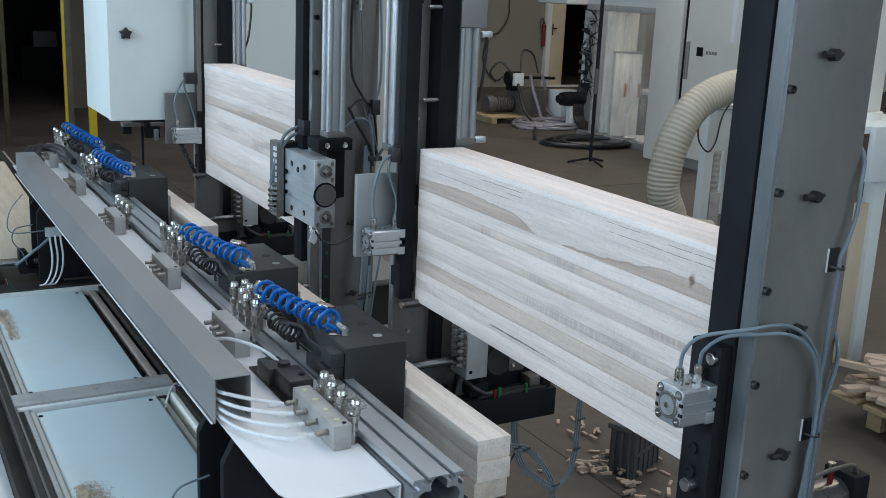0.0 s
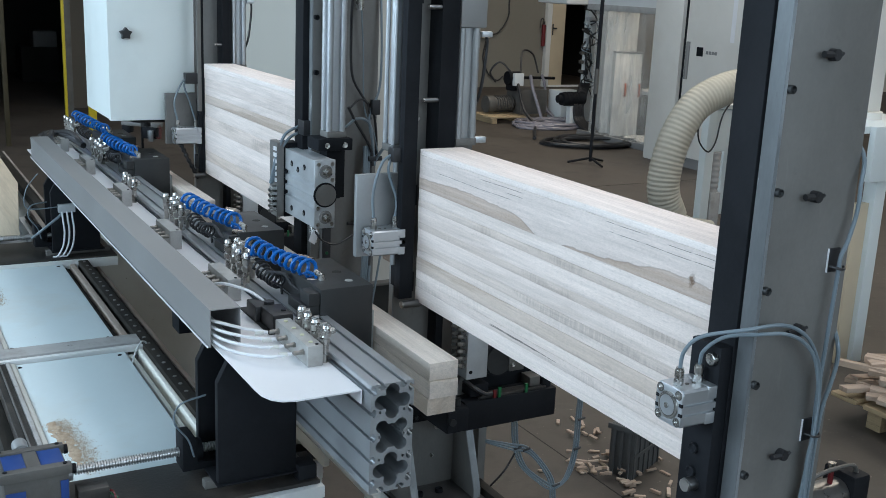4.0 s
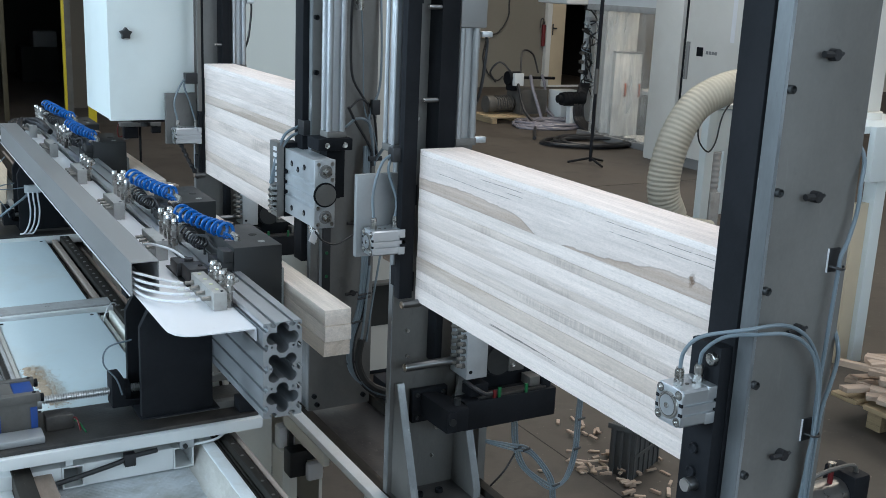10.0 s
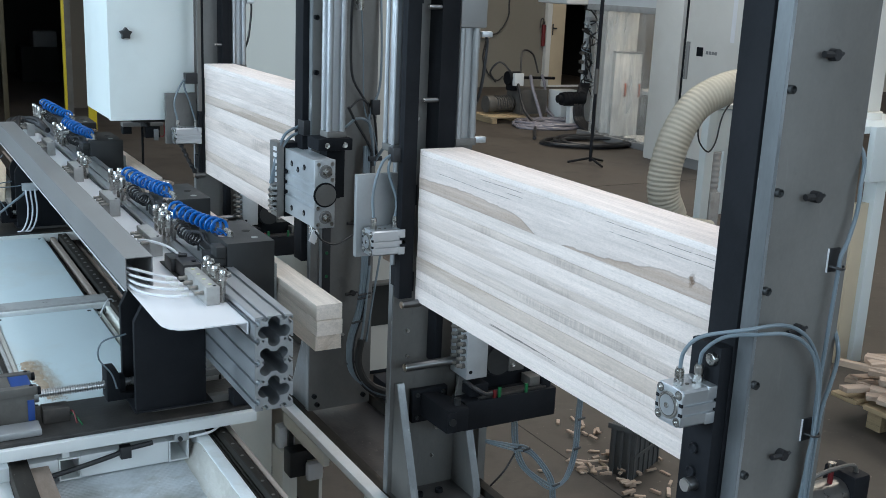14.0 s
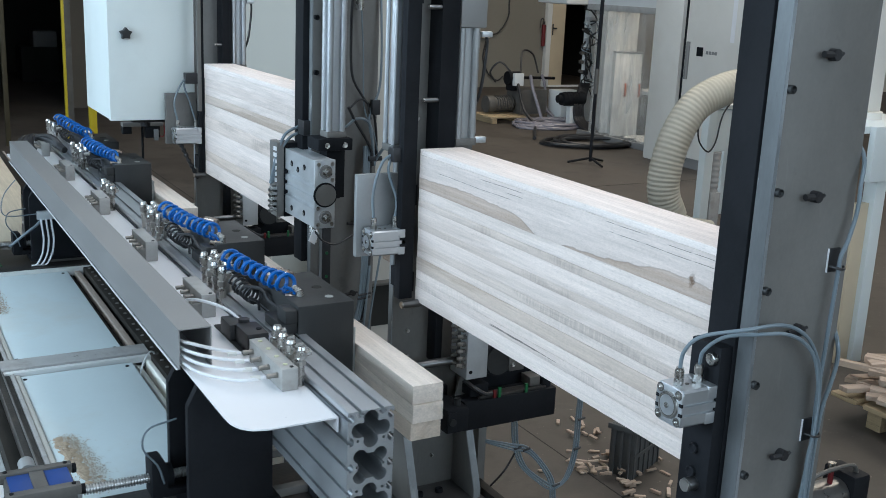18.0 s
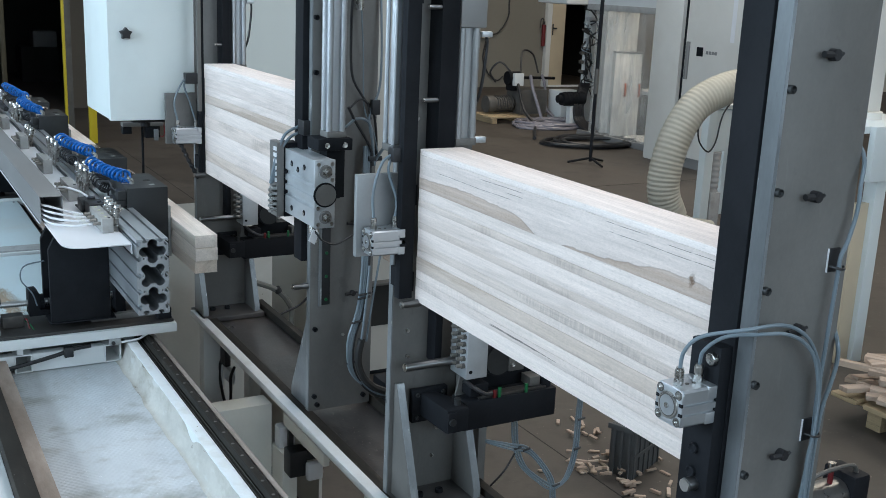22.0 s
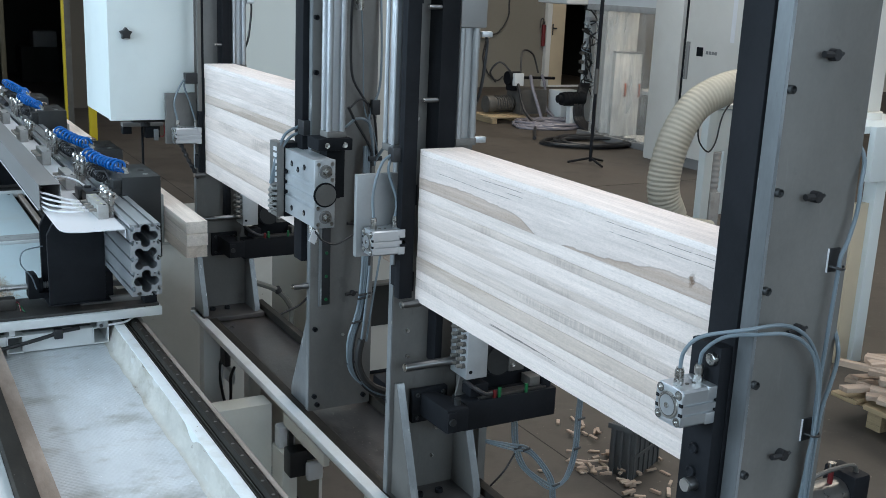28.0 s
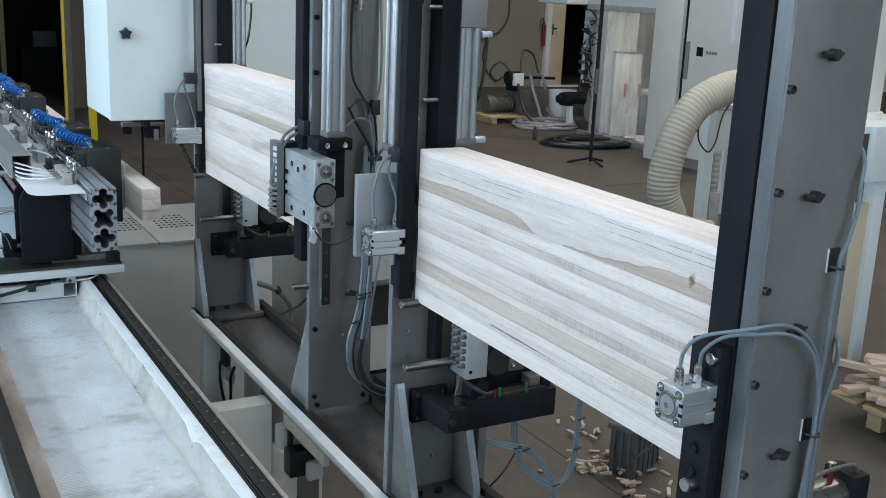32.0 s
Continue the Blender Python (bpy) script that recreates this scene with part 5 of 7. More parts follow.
def profile_mesh(x0, x1, z0, z1, y0, y1):
    """A hollow aluminium section with three star-shaped chambers and open slots."""
    w, h = x1 - x0, z1 - z0
    cu = bpy.data.curves.new("beam_section", "CURVE")
    cu.dimensions, cu.fill_mode, cu.extrude = "2D", "BOTH", (y1 - y0) / 2

    def loop(pts):
        s = cu.splines.new("POLY")
        s.points.add(len(pts) - 1)
        for q, p in zip(s.points, pts):
            q.co = (p[0], p[1], 0, 1)
        s.use_cyclic_u = True

    def slot(c, d, along, depth=0.012, half=0.004, inner=0.0085):
        """A T-slot that opens on a side: points in order along the outline."""
        a, o = Vector(along), Vector(d)
        c = Vector(c)
        return [c - a * half, c - a * half + o * 0.004, c - a * inner + o * 0.004, c - a * inner + o * depth * 0.7, c - a * half + o * depth,
                c + a * half + o * depth, c + a * inner + o * depth * 0.7, c + a * inner + o * 0.004, c + a * half + o * 0.004, c + a * half]

    out = [(0.002, 0)]
    for f in (0.26, 0.74):
        out += slot((w * f, 0), (0, 1), (1, 0))
    out += [(w - 0.002, 0), (w, 0.002)]
    zs = [h * f for f in (0.10, 0.31, 0.52, 0.745, 0.94)]
    for z in zs:
        out += slot((w, z), (-1, 0), (0, 1))
    out += [(w, h - 0.002), (w - 0.002, h)]
    for f in (0.74, 0.26):
        out += slot((w * f, h), (0, -1), (-1, 0))
    out += [(0.002, h), (0, h - 0.002)]
    for z in zs[::-1]:
        out += slot((0, z), (1, 0), (0, -1))
    out += [(0, 0.002)]
    loop(out)
    # two upright crosses with a diagonal one between them
    for f, reach, q, turn in ((0.835, 0.0382, 0.0148, 0), (0.52, 0.0418, 0.0134, math.pi / 4), (0.205, 0.0382, 0.0148, 0)):
        pts = []
        for j in range(4):
            a = j * math.pi / 2 + turn
            d, s = Vector((math.cos(a), math.sin(a))), Vector((-math.sin(a), math.cos(a)))
            r = reach - 0.002 if j % 2 and not turn else reach
            for i in range(9):
                t = math.pi * 1.28 * (i / 8 - 0.5)
                p = d * (r - q + q * math.cos(t)) + s * (q * math.sin(t))
                pts.append((w / 2 + p.x, h * f + p.y))
        loop(pts)
    for f in (0.31, 0.52, 0.745):
        for dx in (-1, 1):
            loop([(w / 2 + dx * 0.0255 + 0.003 * math.cos(a), h * f + 0.003 * math.sin(a)) for a in (math.pi * i / 4 for i in range(8))])
    ob = bpy.data.objects.new("beam_section", cu)
    scene.collection.objects.link(ob)
    me = bpy.data.meshes.new_from_object(ob.evaluated_get(bpy.context.evaluated_depsgraph_get()))
    bpy.data.objects.remove(ob)
    bpy.data.curves.remove(cu)
    bm = bmesh.new()
    bm.from_mesh(me)
    bpy.data.meshes.remove(me)
    bmesh.ops.transform(bm, verts=bm.verts, matrix=Matrix(((1, 0, 0, x0), (0, 0, 1, (y0 + y1) / 2), (0, 1, 0, z0), (0, 0, 0, 1))))
    bmesh.ops.recalc_face_normals(bm, faces=bm.faces)
    return bm


profile = part("profile", profile_mesh(0.656, 0.747, 0.983, 1.208, 2.92, 6.36), ALU, beam, "extruded aluminium profile with star-shaped chambers")

plate = [(0.4665, 3.035), (0.468, 3.003), (0.478, 2.976), (0.495, 2.960), (0.52, 2.953), (0.652, 2.953), (0.652, 5.95), (0.4665, 5.95)]
cover = part("cover_sheet", prism(bmesh.new(), plate, "z", 1.186, 1.189), WHITE_CLEAN, beam, "white cover sheet with a rounded corner")
part("sheet_fold", block(0.6495, 0.6525, 2.953, 5.95, 1.160, 1.1858), WHITE_CLEAN, cover)
duct = bmesh.new()
bx(duct, 0.456, 0.458, 3.285, 5.75, 1.1895, 1.272)
bx(duct, 0.458, 0.520, 3.285, 5.75, 1.270, 1.272)
bx(duct, 0.520, 0.522, 3.285, 5.75, 1.1895, 1.272)
bx(duct, 0.4525, 0.456, 3.285, 5.75, 1.1895, 1.1915)
duct_body = part("cable_duct", duct, GALV, beam, "long grey sheet metal cable duct")
part("duct_edge", block(0.4500, 0.4523, 3.285, 5.75, 1.1893, 1.1925), WHITE_CLEAN, duct_body, "bright folded lower edge")

# side brackets that carry the beam
for y in (3.30, 3.45, 5.44, 5.59):
    br = [(0.475, 0.866), (0.655, 0.866), (0.655, 1.18), (0.515, 1.18), (0.475, 1.10)]
    part("bracket_plate", prism(bmesh.new(), br, "y", y, y + 0.02, 0.002), BLACK, beam, "black bracket plate")
for y in (3.42, 5.56):
    nut = part("screw_nut", prism(bmesh.new(), [(0.422, 0.864), (0.50, 0.864), (0.50, 0.878), (0.456, 0.884), (0.456, 0.935), (0.447, 0.948), (0.422, 0.948)], "y", y - 0.030, y + 0.030, 0.003), BLACK, beam, "black screw nut block")
    part("nut_flange", bar((0.456, y, 0.902), (0.470, y, 0.902), 0.026, 24), BLACK, nut)
    part("sole", block(0.47, 0.67, y - 0.13, y + 0.08, 0.8625, 0.8665, bev=0.001), BLACK, beam)
    part("sensor_wire", hose([(0.446, y - 0.035, 0.900), (0.432, y - 0.04, 0.945), (0.40, y - 0.05, 0.995), (0.41, y - 0.06, 1.04), (0.47, y - 0.05, 1.05)], 0.0022), GREY_TUBE, beam)
for y in (4.3, 6.0):
    part("beam_saddle", block(0.66, 0.742, y, y + 0.08, 0.8668, 0.9825, bev=0.003), BLACK, beam)


def fitting_row(y0, y1, x, n, z=1.208, tall=0.062):
    """A row of plated push-in fittings standing on the beam, their elbows turned to and fro."""
    for k in range(n):
        y = y0 + (y1 - y0) * k / max(n - 1, 1)
        lean = 0.004 * math.sin(k * 2.3 + x * 90)
        bm = bar((x, y, z - 0.02), (x, y, z + tall * 0.30), 0.0086, 6)
        rod(bm, (x, y, z + tall * 0.30), (x, y, z + tall * 0.36), 0.0066, 12)
        rod(bm, (x, y, z + tall * 0.36), (x, y, z + tall * 0.52), 0.0112, 6)
        rod(bm, (x, y, z + tall * 0.52), (x + lean * 0.5, y, z + tall * 0.60), 0.0074, 12)
        rod(bm, (x + lean * 0.5, y, z + tall * 0.60), (x + lean, y, z + tall * 0.80), 0.0106, 12)
        rod(bm, (x + lean, y, z + tall * 0.80), (x + lean, y, z + tall * 0.86), 0.0070, 10)
        rod(bm, (x + lean, y, z + tall * 0.86), (x + lean, y, z + tall * 0.96), 0.0100, 10, 0.0078)
        rod(bm, (x + lean, y, z + tall * 0.70), (x + 0.021, y - 0.008 + 2 * lean, z + tall * 0.76), 0.0070, 10)
        part("fitting", bm, CHROME, beam, "nickel-plated push-in fitting")


def manifold(y0, y1, n=4):
    front = y0 < 3.2
    x0, z1 = (0.600, 1.234) if front else (0.588, 1.244)
    body = part("manifold", block(x0, x0 + 0.033, y0, y1, 1.1892, z1, bev=0.002), MANIFOLD, beam, "small grey metal air manifold")
    for k in range(n):
        y = y0 + (y1 - y0) * (k + 0.5) / n
        z = z1 - 0.019
        bm = bar((x0 + 0.001, y, z), (x0 - 0.008, y, z), 0.0058, 6)
        rod(bm, (x0 - 0.008, y, z), (x0 - 0.012, y, z), 0.0042, 10)
        rod(bm, (x0 - 0.012, y, z), (x0 - 0.021, y, z), 0.0049, 12)
        part("fitting", bm, NICKEL, body)
        if front:
            part("plug", bar((x0 + 0.015, y, z1 - 0.0005), (x0 + 0.015, y, z1 + 0.0020), 0.0046, 10), PLUG, body)
    part("screw", bar((x0 + 0.022, y0 + 0.008, z1 - 0.001), (x0 + 0.022, y0 + 0.008, z1 + 0.0015), 0.004, 8), BLACK, body)
    return body


for y0, y1 in ((3.10, 3.288), (3.58, 3.74), (4.10, 4.26), (4.70, 4.84), (5.30, 5.44), (5.85, 5.98)):
    manifold(y0, y1)
for y0, y1, x in ((3.12, 3.255, 0.644), (3.66, 3.80, 0.660), (3.70, 3.81, 0.688), (4.25, 4.42, 0.662), (4.28, 4.42, 0.69), (4.76, 4.90, 0.64), (5.42, 5.60, 0.672), (5.46, 5.58, 0.695), (6.10, 6.28, 0.685)):
    fitting_row(y0, y1, x, 4, tall=0.062 if x < 0.65 else 0.080)
for k in range(4):
    y, z = 3.1235 + 0.047 * k, 1.202 + 0.014 * k
    part("air_tube", hose([(0.463, 3.42, z), (0.464, 3.31, z), (0.482, 3.225 + 0.018 * k, z - 0.002), (0.53, y + 0.012, 0.35 * z + 0.65 * 1.215), (0.575, y, 1.215)], 0.0035, 8),
         WHITE_TUBE, beam, "white air tube")
    part("tube_sleeve", bar((0.548, y + 0.005, 1.2145), (0.566, y + 0.001, 1.215), 0.0046, 10), MACHINE_GREY, beam)
for y in (3.50,):
    part("air_tube", hose([(0.565, y + 0.12, 1.222), (0.545, y + 0.09, 1.232), (0.565, y + 0.04, 1.248), (0.61, y - 0.02, 1.24), (0.64, y - 0.08, 1.215)], 0.0035, 8), WHITE_TUBE, beam)

# black foot under the beam and white wires on the rear bracket
part("beam_foot", block(0.802, 0.846, 3.285, 3.335, 0.8425, 0.878, bev=0.003), BLACK, carriage)
wire_bracket = part("wire_bracket", block(0.499, 0.562, 5.42, 5.4395, 1.022, 1.054, bev=0.002), ALU_CAST, beam, "small aluminium wire bracket")
for k in range(3):
    x = 0.512 + 0.018 * k
    part("white_wire", hose([(x, 5.425, 1.03), (x, 5.41, 1.0), (x + 0.004, 5.408, 0.95), (x - 0.003, 5.41, 0.895), (x - 0.022, 5.42, 0.853), (x - 0.04, 5.43, 0.846)], 0.0034), WHITE_TUBE, wire_bracket)
part("sensor_wire", hose([(0.50, 5.425, 1.046), (0.424, 5.42, 1.043), (0.385, 5.42, 1.05), (0.376, 5.42, 1.08), (0.39, 5.42, 1.13), (0.43, 5.42, 1.18)], 0.002), GREY_TUBE, wire_bracket)
part("sensor_hose", hose([(0.515, 5.425, 1.022), (0.49, 5.42, 1.0), (0.45, 5.42, 0.97), (0.40, 5.44, 0.925)], 0.005), GREY_TUBE, wire_bracket)
# dark conduit loops at the far end of the duct
for k in range(3):
    d = 0.02 * k
    part("conduit", hose([(0.50 + d, 5.72, 1.24), (0.50 + d, 5.80, 1.245), (0.53 + d, 5.92 + d, 1.255), (0.59, 5.95 + d, 1.25), (0.63, 5.86, 1.245 + d * 0.5), (0.66, 5.74 + d, 1.23)], 0.013), BLACK_TUBE, beam, "thick black cable conduit")
part("end_block", block(0.545, 0.60, 6.0, 6.12, 1.15, 1.215, bev=0.004), ALU_CAST, beam)
# loose sawdust on the cover panels: a low drift with crumbs round it
rg = random.Random(12)
for line_pts, half, n in ((((0.360, 3.866), (0.371, 3.80), (0.381, 3.72), (0.384, 3.64), (0.384, 3.56)), 0.026, 2600),
                          (((0.350, 5.24), (0.356, 5.16), (0.360, 5.05), (0.354, 4.93)), 0.016, 1200)):
    way = smooth_path([(x, y, 0) for x, y in line_pts], 45)
    bm, last = bmesh.new(), None
    for i, q in enumerate(way):
        s = i / (len(way) - 1)
        w = half * (0.35 + 0.65 * math.sin(math.pi * min(1.0, s * 1.1 + 0.08))) * (1 + 0.5 * noise.noise((q.y * 60, 2.0, 0)))
        row = []
        for j in range(29):
            a = j / 14 - 1
            x = q.x + a * w
            lift = 0.0030 * (1 - a * a) - 0.0012 - 0.0007 * a + 0.0024 * noise.noise((x * 70, q.y * 48, 1)) + 0.0016 * noise.noise((x * 210, q.y * 130, 3))
            row.append(bm.verts.new((max(x, 0.3372), q.y, 0.8258 + min(lift, 0.0022 + lift * 0.2))))
        if last:
            for j in range(28):
                bm.faces.new((last[j], last[j + 1], row[j + 1], row[j]))
        last = row
    for k in range(n):
        q = rg.choice(way)
        x, y = max(q.x + rg.gauss(half * 0.7, half * 0.62), 0.338), q.y + rg.gauss(0, 0.012)
        r, a = rg.uniform(0.0007, 0.0019), rg.uniform(0, 6.28)
        p = [(x + r * math.cos(a + i * 2.09), y + 1.6 * r * math.sin(a + i * 2.09), 0.8263) for i in range(3)]
        v = [bm.verts.new(c) for c in p] + [bm.verts.new((x, y, 0.8263 + r * 0.8))]
        for f in ((0, 1, 3), (1, 2, 3), (2, 0, 3)):
            bm.faces.new([v[i] for i in f])
    bmesh.ops.recalc_face_normals(bm, faces=bm.faces)
    tagged(part("sawdust", bm, SAWDUST, carriage, "drift of brown sawdust"), kind="stuff")

# black connector beside the front manifold
# a thin black plate on the sheet stands for the dark of a cutout
part("sensor_pad", block(0.597, 0.652, 3.315, 3.52, 1.1893, 1.1925, bev=0.001), RUBBER, beam, "dark cutout in the cover sheet, shown by a black plate")
part("connector", block(0.606, 0.654, 3.318, 3.40, 1.1927, 1.232, bev=0.005), BLACK_PLASTIC, beam, "black plastic connector")
part("connector_arm", block(0.596, 0.640, 3.402, 3.47, 1.1927, 1.228, bev=0.005), BLACK_PLASTIC, beam)
part("connector_cap", bar((0.628, 3.405, 1.226), (0.628, 3.405, 1.238), 0.012, 12), BLACK_PLASTIC, beam)
part("connector_screw", bar((0.640, 3.345, 1.231), (0.640, 3.345, 1.2345), 0.006, 10), BLACK, beam)


def gripper(y0, y1):
    body = part("gripper", block(0.728, 0.858, y0, y1, 0.985, 1.27, bev=0.003), GRIPPER, beam, "black steel gripper block")
    part("gripper_foot", block(0.692, 0.7275, y0 + 0.005, y0 + 0.11, 1.2085, 1.232, bev=0.003), GRIPPER, body)
    part("gripper_step", block(0.700, 0.7275, y0 + 0.002, y0 + 0.055, 1.2325, 1.262, bev=0.003), GRIPPER, body)
    plug = bar((0.772, y1 - 0.004, 1.2795), (0.790, y1 - 0.032, 1.2795), 0.0085, 12)
    rod(plug, (0.790, y1 - 0.032, 1.2795), (0.796, y1 - 0.042, 1.2795), 0.0062, 6)
    part("brass_plug", plug, BRASS, body, "pale brass plug on the gripper")
    part("jaw", block(0.8585, 0.8715, y0 + 0.02, y1 - 0.02, 1.03, 1.20, bev=0.002), PAD, body, "grey gripping pad")
    part("top_hole", bar((0.820, y0 + 0.125, 1.2695), (0.820, y0 + 0.125, 1.2706), 0.0115, 16), DARK, body)
    part("sticker", bar((0.818, y0 + 0.048, 1.2697), (0.818, y0 + 0.048, 1.2708), 0.0095, 16), PAD, body)
    return body


for y0, y1 in ((3.345, 3.60), (3.92, 4.17), (5.13, 5.38), (5.66, 5.90)):
    gripper(y0, y1)


def coil(a, b, r, turns, tube, mat, name, label, sag=0.0):
    """A coiled tube between two points, with straight ends."""
    a, b = Vector(a), Vector(b)
    d = (b - a).normalized()
    side = d.cross(Vector((0, 0, 1))).normalized()
    up = side.cross(d)
    n = turns * 14
    path = [a - up * 0.03 - d * 0.004, a - up * 0.012]
    for k in range(n + 1):
        t = k / n
        w = 2 * math.pi * turns * t
        rr = r * (1 + 0.10 * math.sin(7 * t + a.y * 9) + 0.10 * noise.noise((t * 9, a.y * 5, 0.3)))
        t += 0.22 / turns * noise.noise((t * 6, a.y * 3, 2.2)) * math.sin(math.pi * t)
        path.append(a + (b - a) * t - Vector((0, 0, sag * math.sin(math.pi * t))) + (side * math.cos(w) + up * math.sin(w)) * rr)
    path += [b + d * 0.012 - up * 0.01, b + d * 0.018 - up * 0.03]
    return part(name, sweep(bmesh.new(), path, tube, 7), mat, beam, label)


for a, b in (((0.682, 3.675, 1.300), (0.755, 3.435, 1.287)), ((0.678, 4.24, 1.300), (0.742, 3.945, 1.290)),
             ((0.700, 5.49, 1.300), (0.746, 5.18, 1.290)), ((0.714, 6.19, 1.300), (0.764, 5.74, 1.290))):
    a, b = Vector(a), Vector(b)
    b = b + (a - b) * 0.06
    coil(a, b, 0.0185, 9, 0.0045, BLUE_TUBE, "blue_coil", "blue coiled air tube", 0.004)
    mid = (a + b) / 2
    coil(a * 0.95 + b * 0.05 + Vector((0.004, -0.02, -0.050)), a * 0.45 + b * 0.55 + Vector((-0.014, 0.0, -0.055)), 0.0170, 6, 0.0034, BLACK_TUBE, "black_coil", "black coiled cable", 0.006)
    part("black_cable", hose([mid + Vector((-0.025, 0.03, -0.045)), mid + Vector((-0.005, -0.03, -0.035)), b + Vector((-0.03, 0.05, -0.05)), b + Vector((-0.008, 0.0, -0.06)), b + Vector((0.0, -0.03, -0.045))], 0.0045), BLACK_TUBE, beam)
    bm = bar(b + Vector((0.004, -0.008, -0.004)), b + Vector((0.012, -0.030, -0.010)), 0.0072, 10)
    rod(bm, b + Vector((0.010, -0.028, -0.006)), b + Vector((0.010, -0.032, -0.042)), 0.0078, 10)
    rod(bm, b + Vector((0.010, -0.032, -0.042)), b + Vector((0.010, -0.032, -0.052)), 0.0100, 6)
    part("elbow_fitting", bm, CHROME, beam)
    part("brass_elbow", bar(b + Vector((-0.018, -0.012, -0.022)), b + Vector((0.006, -0.026, -0.026)), 0.0075, 10), BRASS, beam)
    part("start_elbow", bar(a + Vector((-0.012, 0.012, -0.002)), a + Vector((0.002, 0.030, 0.004)), 0.0090, 10), CHROME, beam)

# boards held by the grippers
held = []
for y0, y1 in ((3.085, 4.26), (4.835, 6.02)):
    for k in range(3):
        z0 = 1.0425 + 0.0408 * k
        held.append(board(0.8718, 0.941, y0 + (0.004, -0.003, 0.0)[k], y1, z0, z0 + 0.0392, WOOD_TAN if k == 0 else WOOD_CREAM,
                          "cream planed timber board held in a stack of three", "boards in the grippers"))

# ---- control cabinet ----
cab = thing("control_cabinet", (0.95, 4.28, 1.389), "white wall-type control cabinet with a black star knob", "cabinet")
part("cabinet_body", block(0.830, 1.1535, 4.0772, 4.50, 1.392, 2.6, bev=0.006), POWDER, cab)
part("cabinet_door", block(0.830, 1.1535, 4.052, 4.0768, 1.389, 2.6, bev=0.004), POWDER, cab, "white cabinet door")
star = [(0.8930 + (0.0245 if k % 2 == 0 else 0.0150) * math.sin(k * math.pi / 5), 1.7155 + (0.0245 if k % 2 == 0 else 0.0150) * math.cos(k * math.pi / 5)) for k in range(10)]
part("knob", prism(bmesh.new(), star, "y", 4.025, 4.052, 0.003), BLACK_PLASTIC, cab, "black star knob")
part("cabinet_gland", block(0.93, 1.06, 4.14, 4.32, 1.368, 1.3915, bev=0.006), BLACK_PLASTIC, cab)
part("gland_nut", bar((1.0, 4.22, 1.343), (1.0, 4.22, 1.369), 0.02, 12), BLACK_PLASTIC, cab)

# spinning head under the cabinet
head = thing("rotary_head", (1.105, 4.75, 1.29), "dark rotary head with a hanging rod, bracket and red wires", "machine head")
part("hub", bar((1.105, 4.75, 1.285), (1.105, 4.75, 1.4015), 0.03, 20), BLACK, head)
part("arm", block(1.02, 1.20, 4.725, 4.775, 1.268, 1.286, bev=0.003), STEEL, head)
part("rod", bar((1.11, 4.75, 0.99), (1.11, 4.75, 1.27), 0.0055, 10), BLACK, head)
part("clamp_box", block(1.12, 1.185, 4.73, 4.77, 1.215, 1.267, bev=0.004), BLACK, head)
part("clamp_screw", block(1.155, 1.175, 4.715, 4.7295, 1.205, 1.255, bev=0.003), STEEL_EDGE, head)
part("wire", hose([(1.17, 4.74, 1.23), (1.20, 4.735, 1.22), (1.205, 4.735, 1.26), (1.195, 4.74, 1.285)], 0.003), RED, head)
part("counterweight", block(1.02, 1.06, 4.73, 4.77, 1.235, 1.267, bev=0.004), BLACK, head)
part("head_bracket", block(1.07, 1.14, 4.502, 4.79, 1.402, 1.43, bev=0.003), STEEL, cab)

# ---- air lines and cables on the presses ----
def line(parent, pts, r, mat, name="air_tube", label=""):
    return part(name, hose(pts, r, 8, 7), mat, parent, label)


line(near, [(1.074, 1.141, 1.388), (1.074, 1.135, 1.42), (1.088, 1.115, 1.448), (1.13, 1.068, 1.468), (1.18, 1.058, 1.472), (1.218, 1.056, 1.463), (1.255, 1.056, 1.438), (1.283, 1.056, 1.392), (1.295, 1.058, 1.341), (1.297, 1.06, 1.282), (1.292, 1.06, 1.224), (1.284, 1.06, 1.14), (1.28, 1.06, 1.0)], 0.0031, GREY_TUBE)
line(near, [(1.114, 1.141, 1.388), (1.114, 1.135, 1.415), (1.13, 1.11, 1.443), (1.155, 1.066, 1.458), (1.195, 1.052, 1.458), (1.235, 1.05, 1.440), (1.268, 1.052, 1.405), (1.288, 1.054, 1.345), (1.292, 1.056, 1.282), (1.288, 1.058, 1.224), (1.292, 1.058, 1.14), (1.29, 1.06, 1.0)], 0.0031, GREY_TUBE)
line(near, [(1.350, 1.12, 1.76), (1.341, 1.075, 1.72), (1.330, 1.064, 1.675), (1.328, 1.062, 1.636), (1.317, 1.062, 1.592), (1.304, 1.061, 1.566), (1.3025, 1.061, 1.535), (1.301, 1.062, 1.47), (1.2986, 1.062, 1.41), (1.2966, 1.063, 1.339), (1.2985, 1.063, 1.285), (1.2976, 1.062, 1.171), (1.295, 1.062, 1.0)], 0.0035, GREY_TUBE)
line(near, [(1.345, 1.095, 1.45), (1.335, 1.069, 1.419), (1.336, 1.066, 1.389), (1.328, 1.066, 1.352), (1.316, 1.066, 1.315), (1.309, 1.064, 1.271), (1.3055, 1.063, 1.20), (1.304, 1.062, 1.10), (1.302, 1.062, 1.0)], 0.0036, GREY_TUBE)
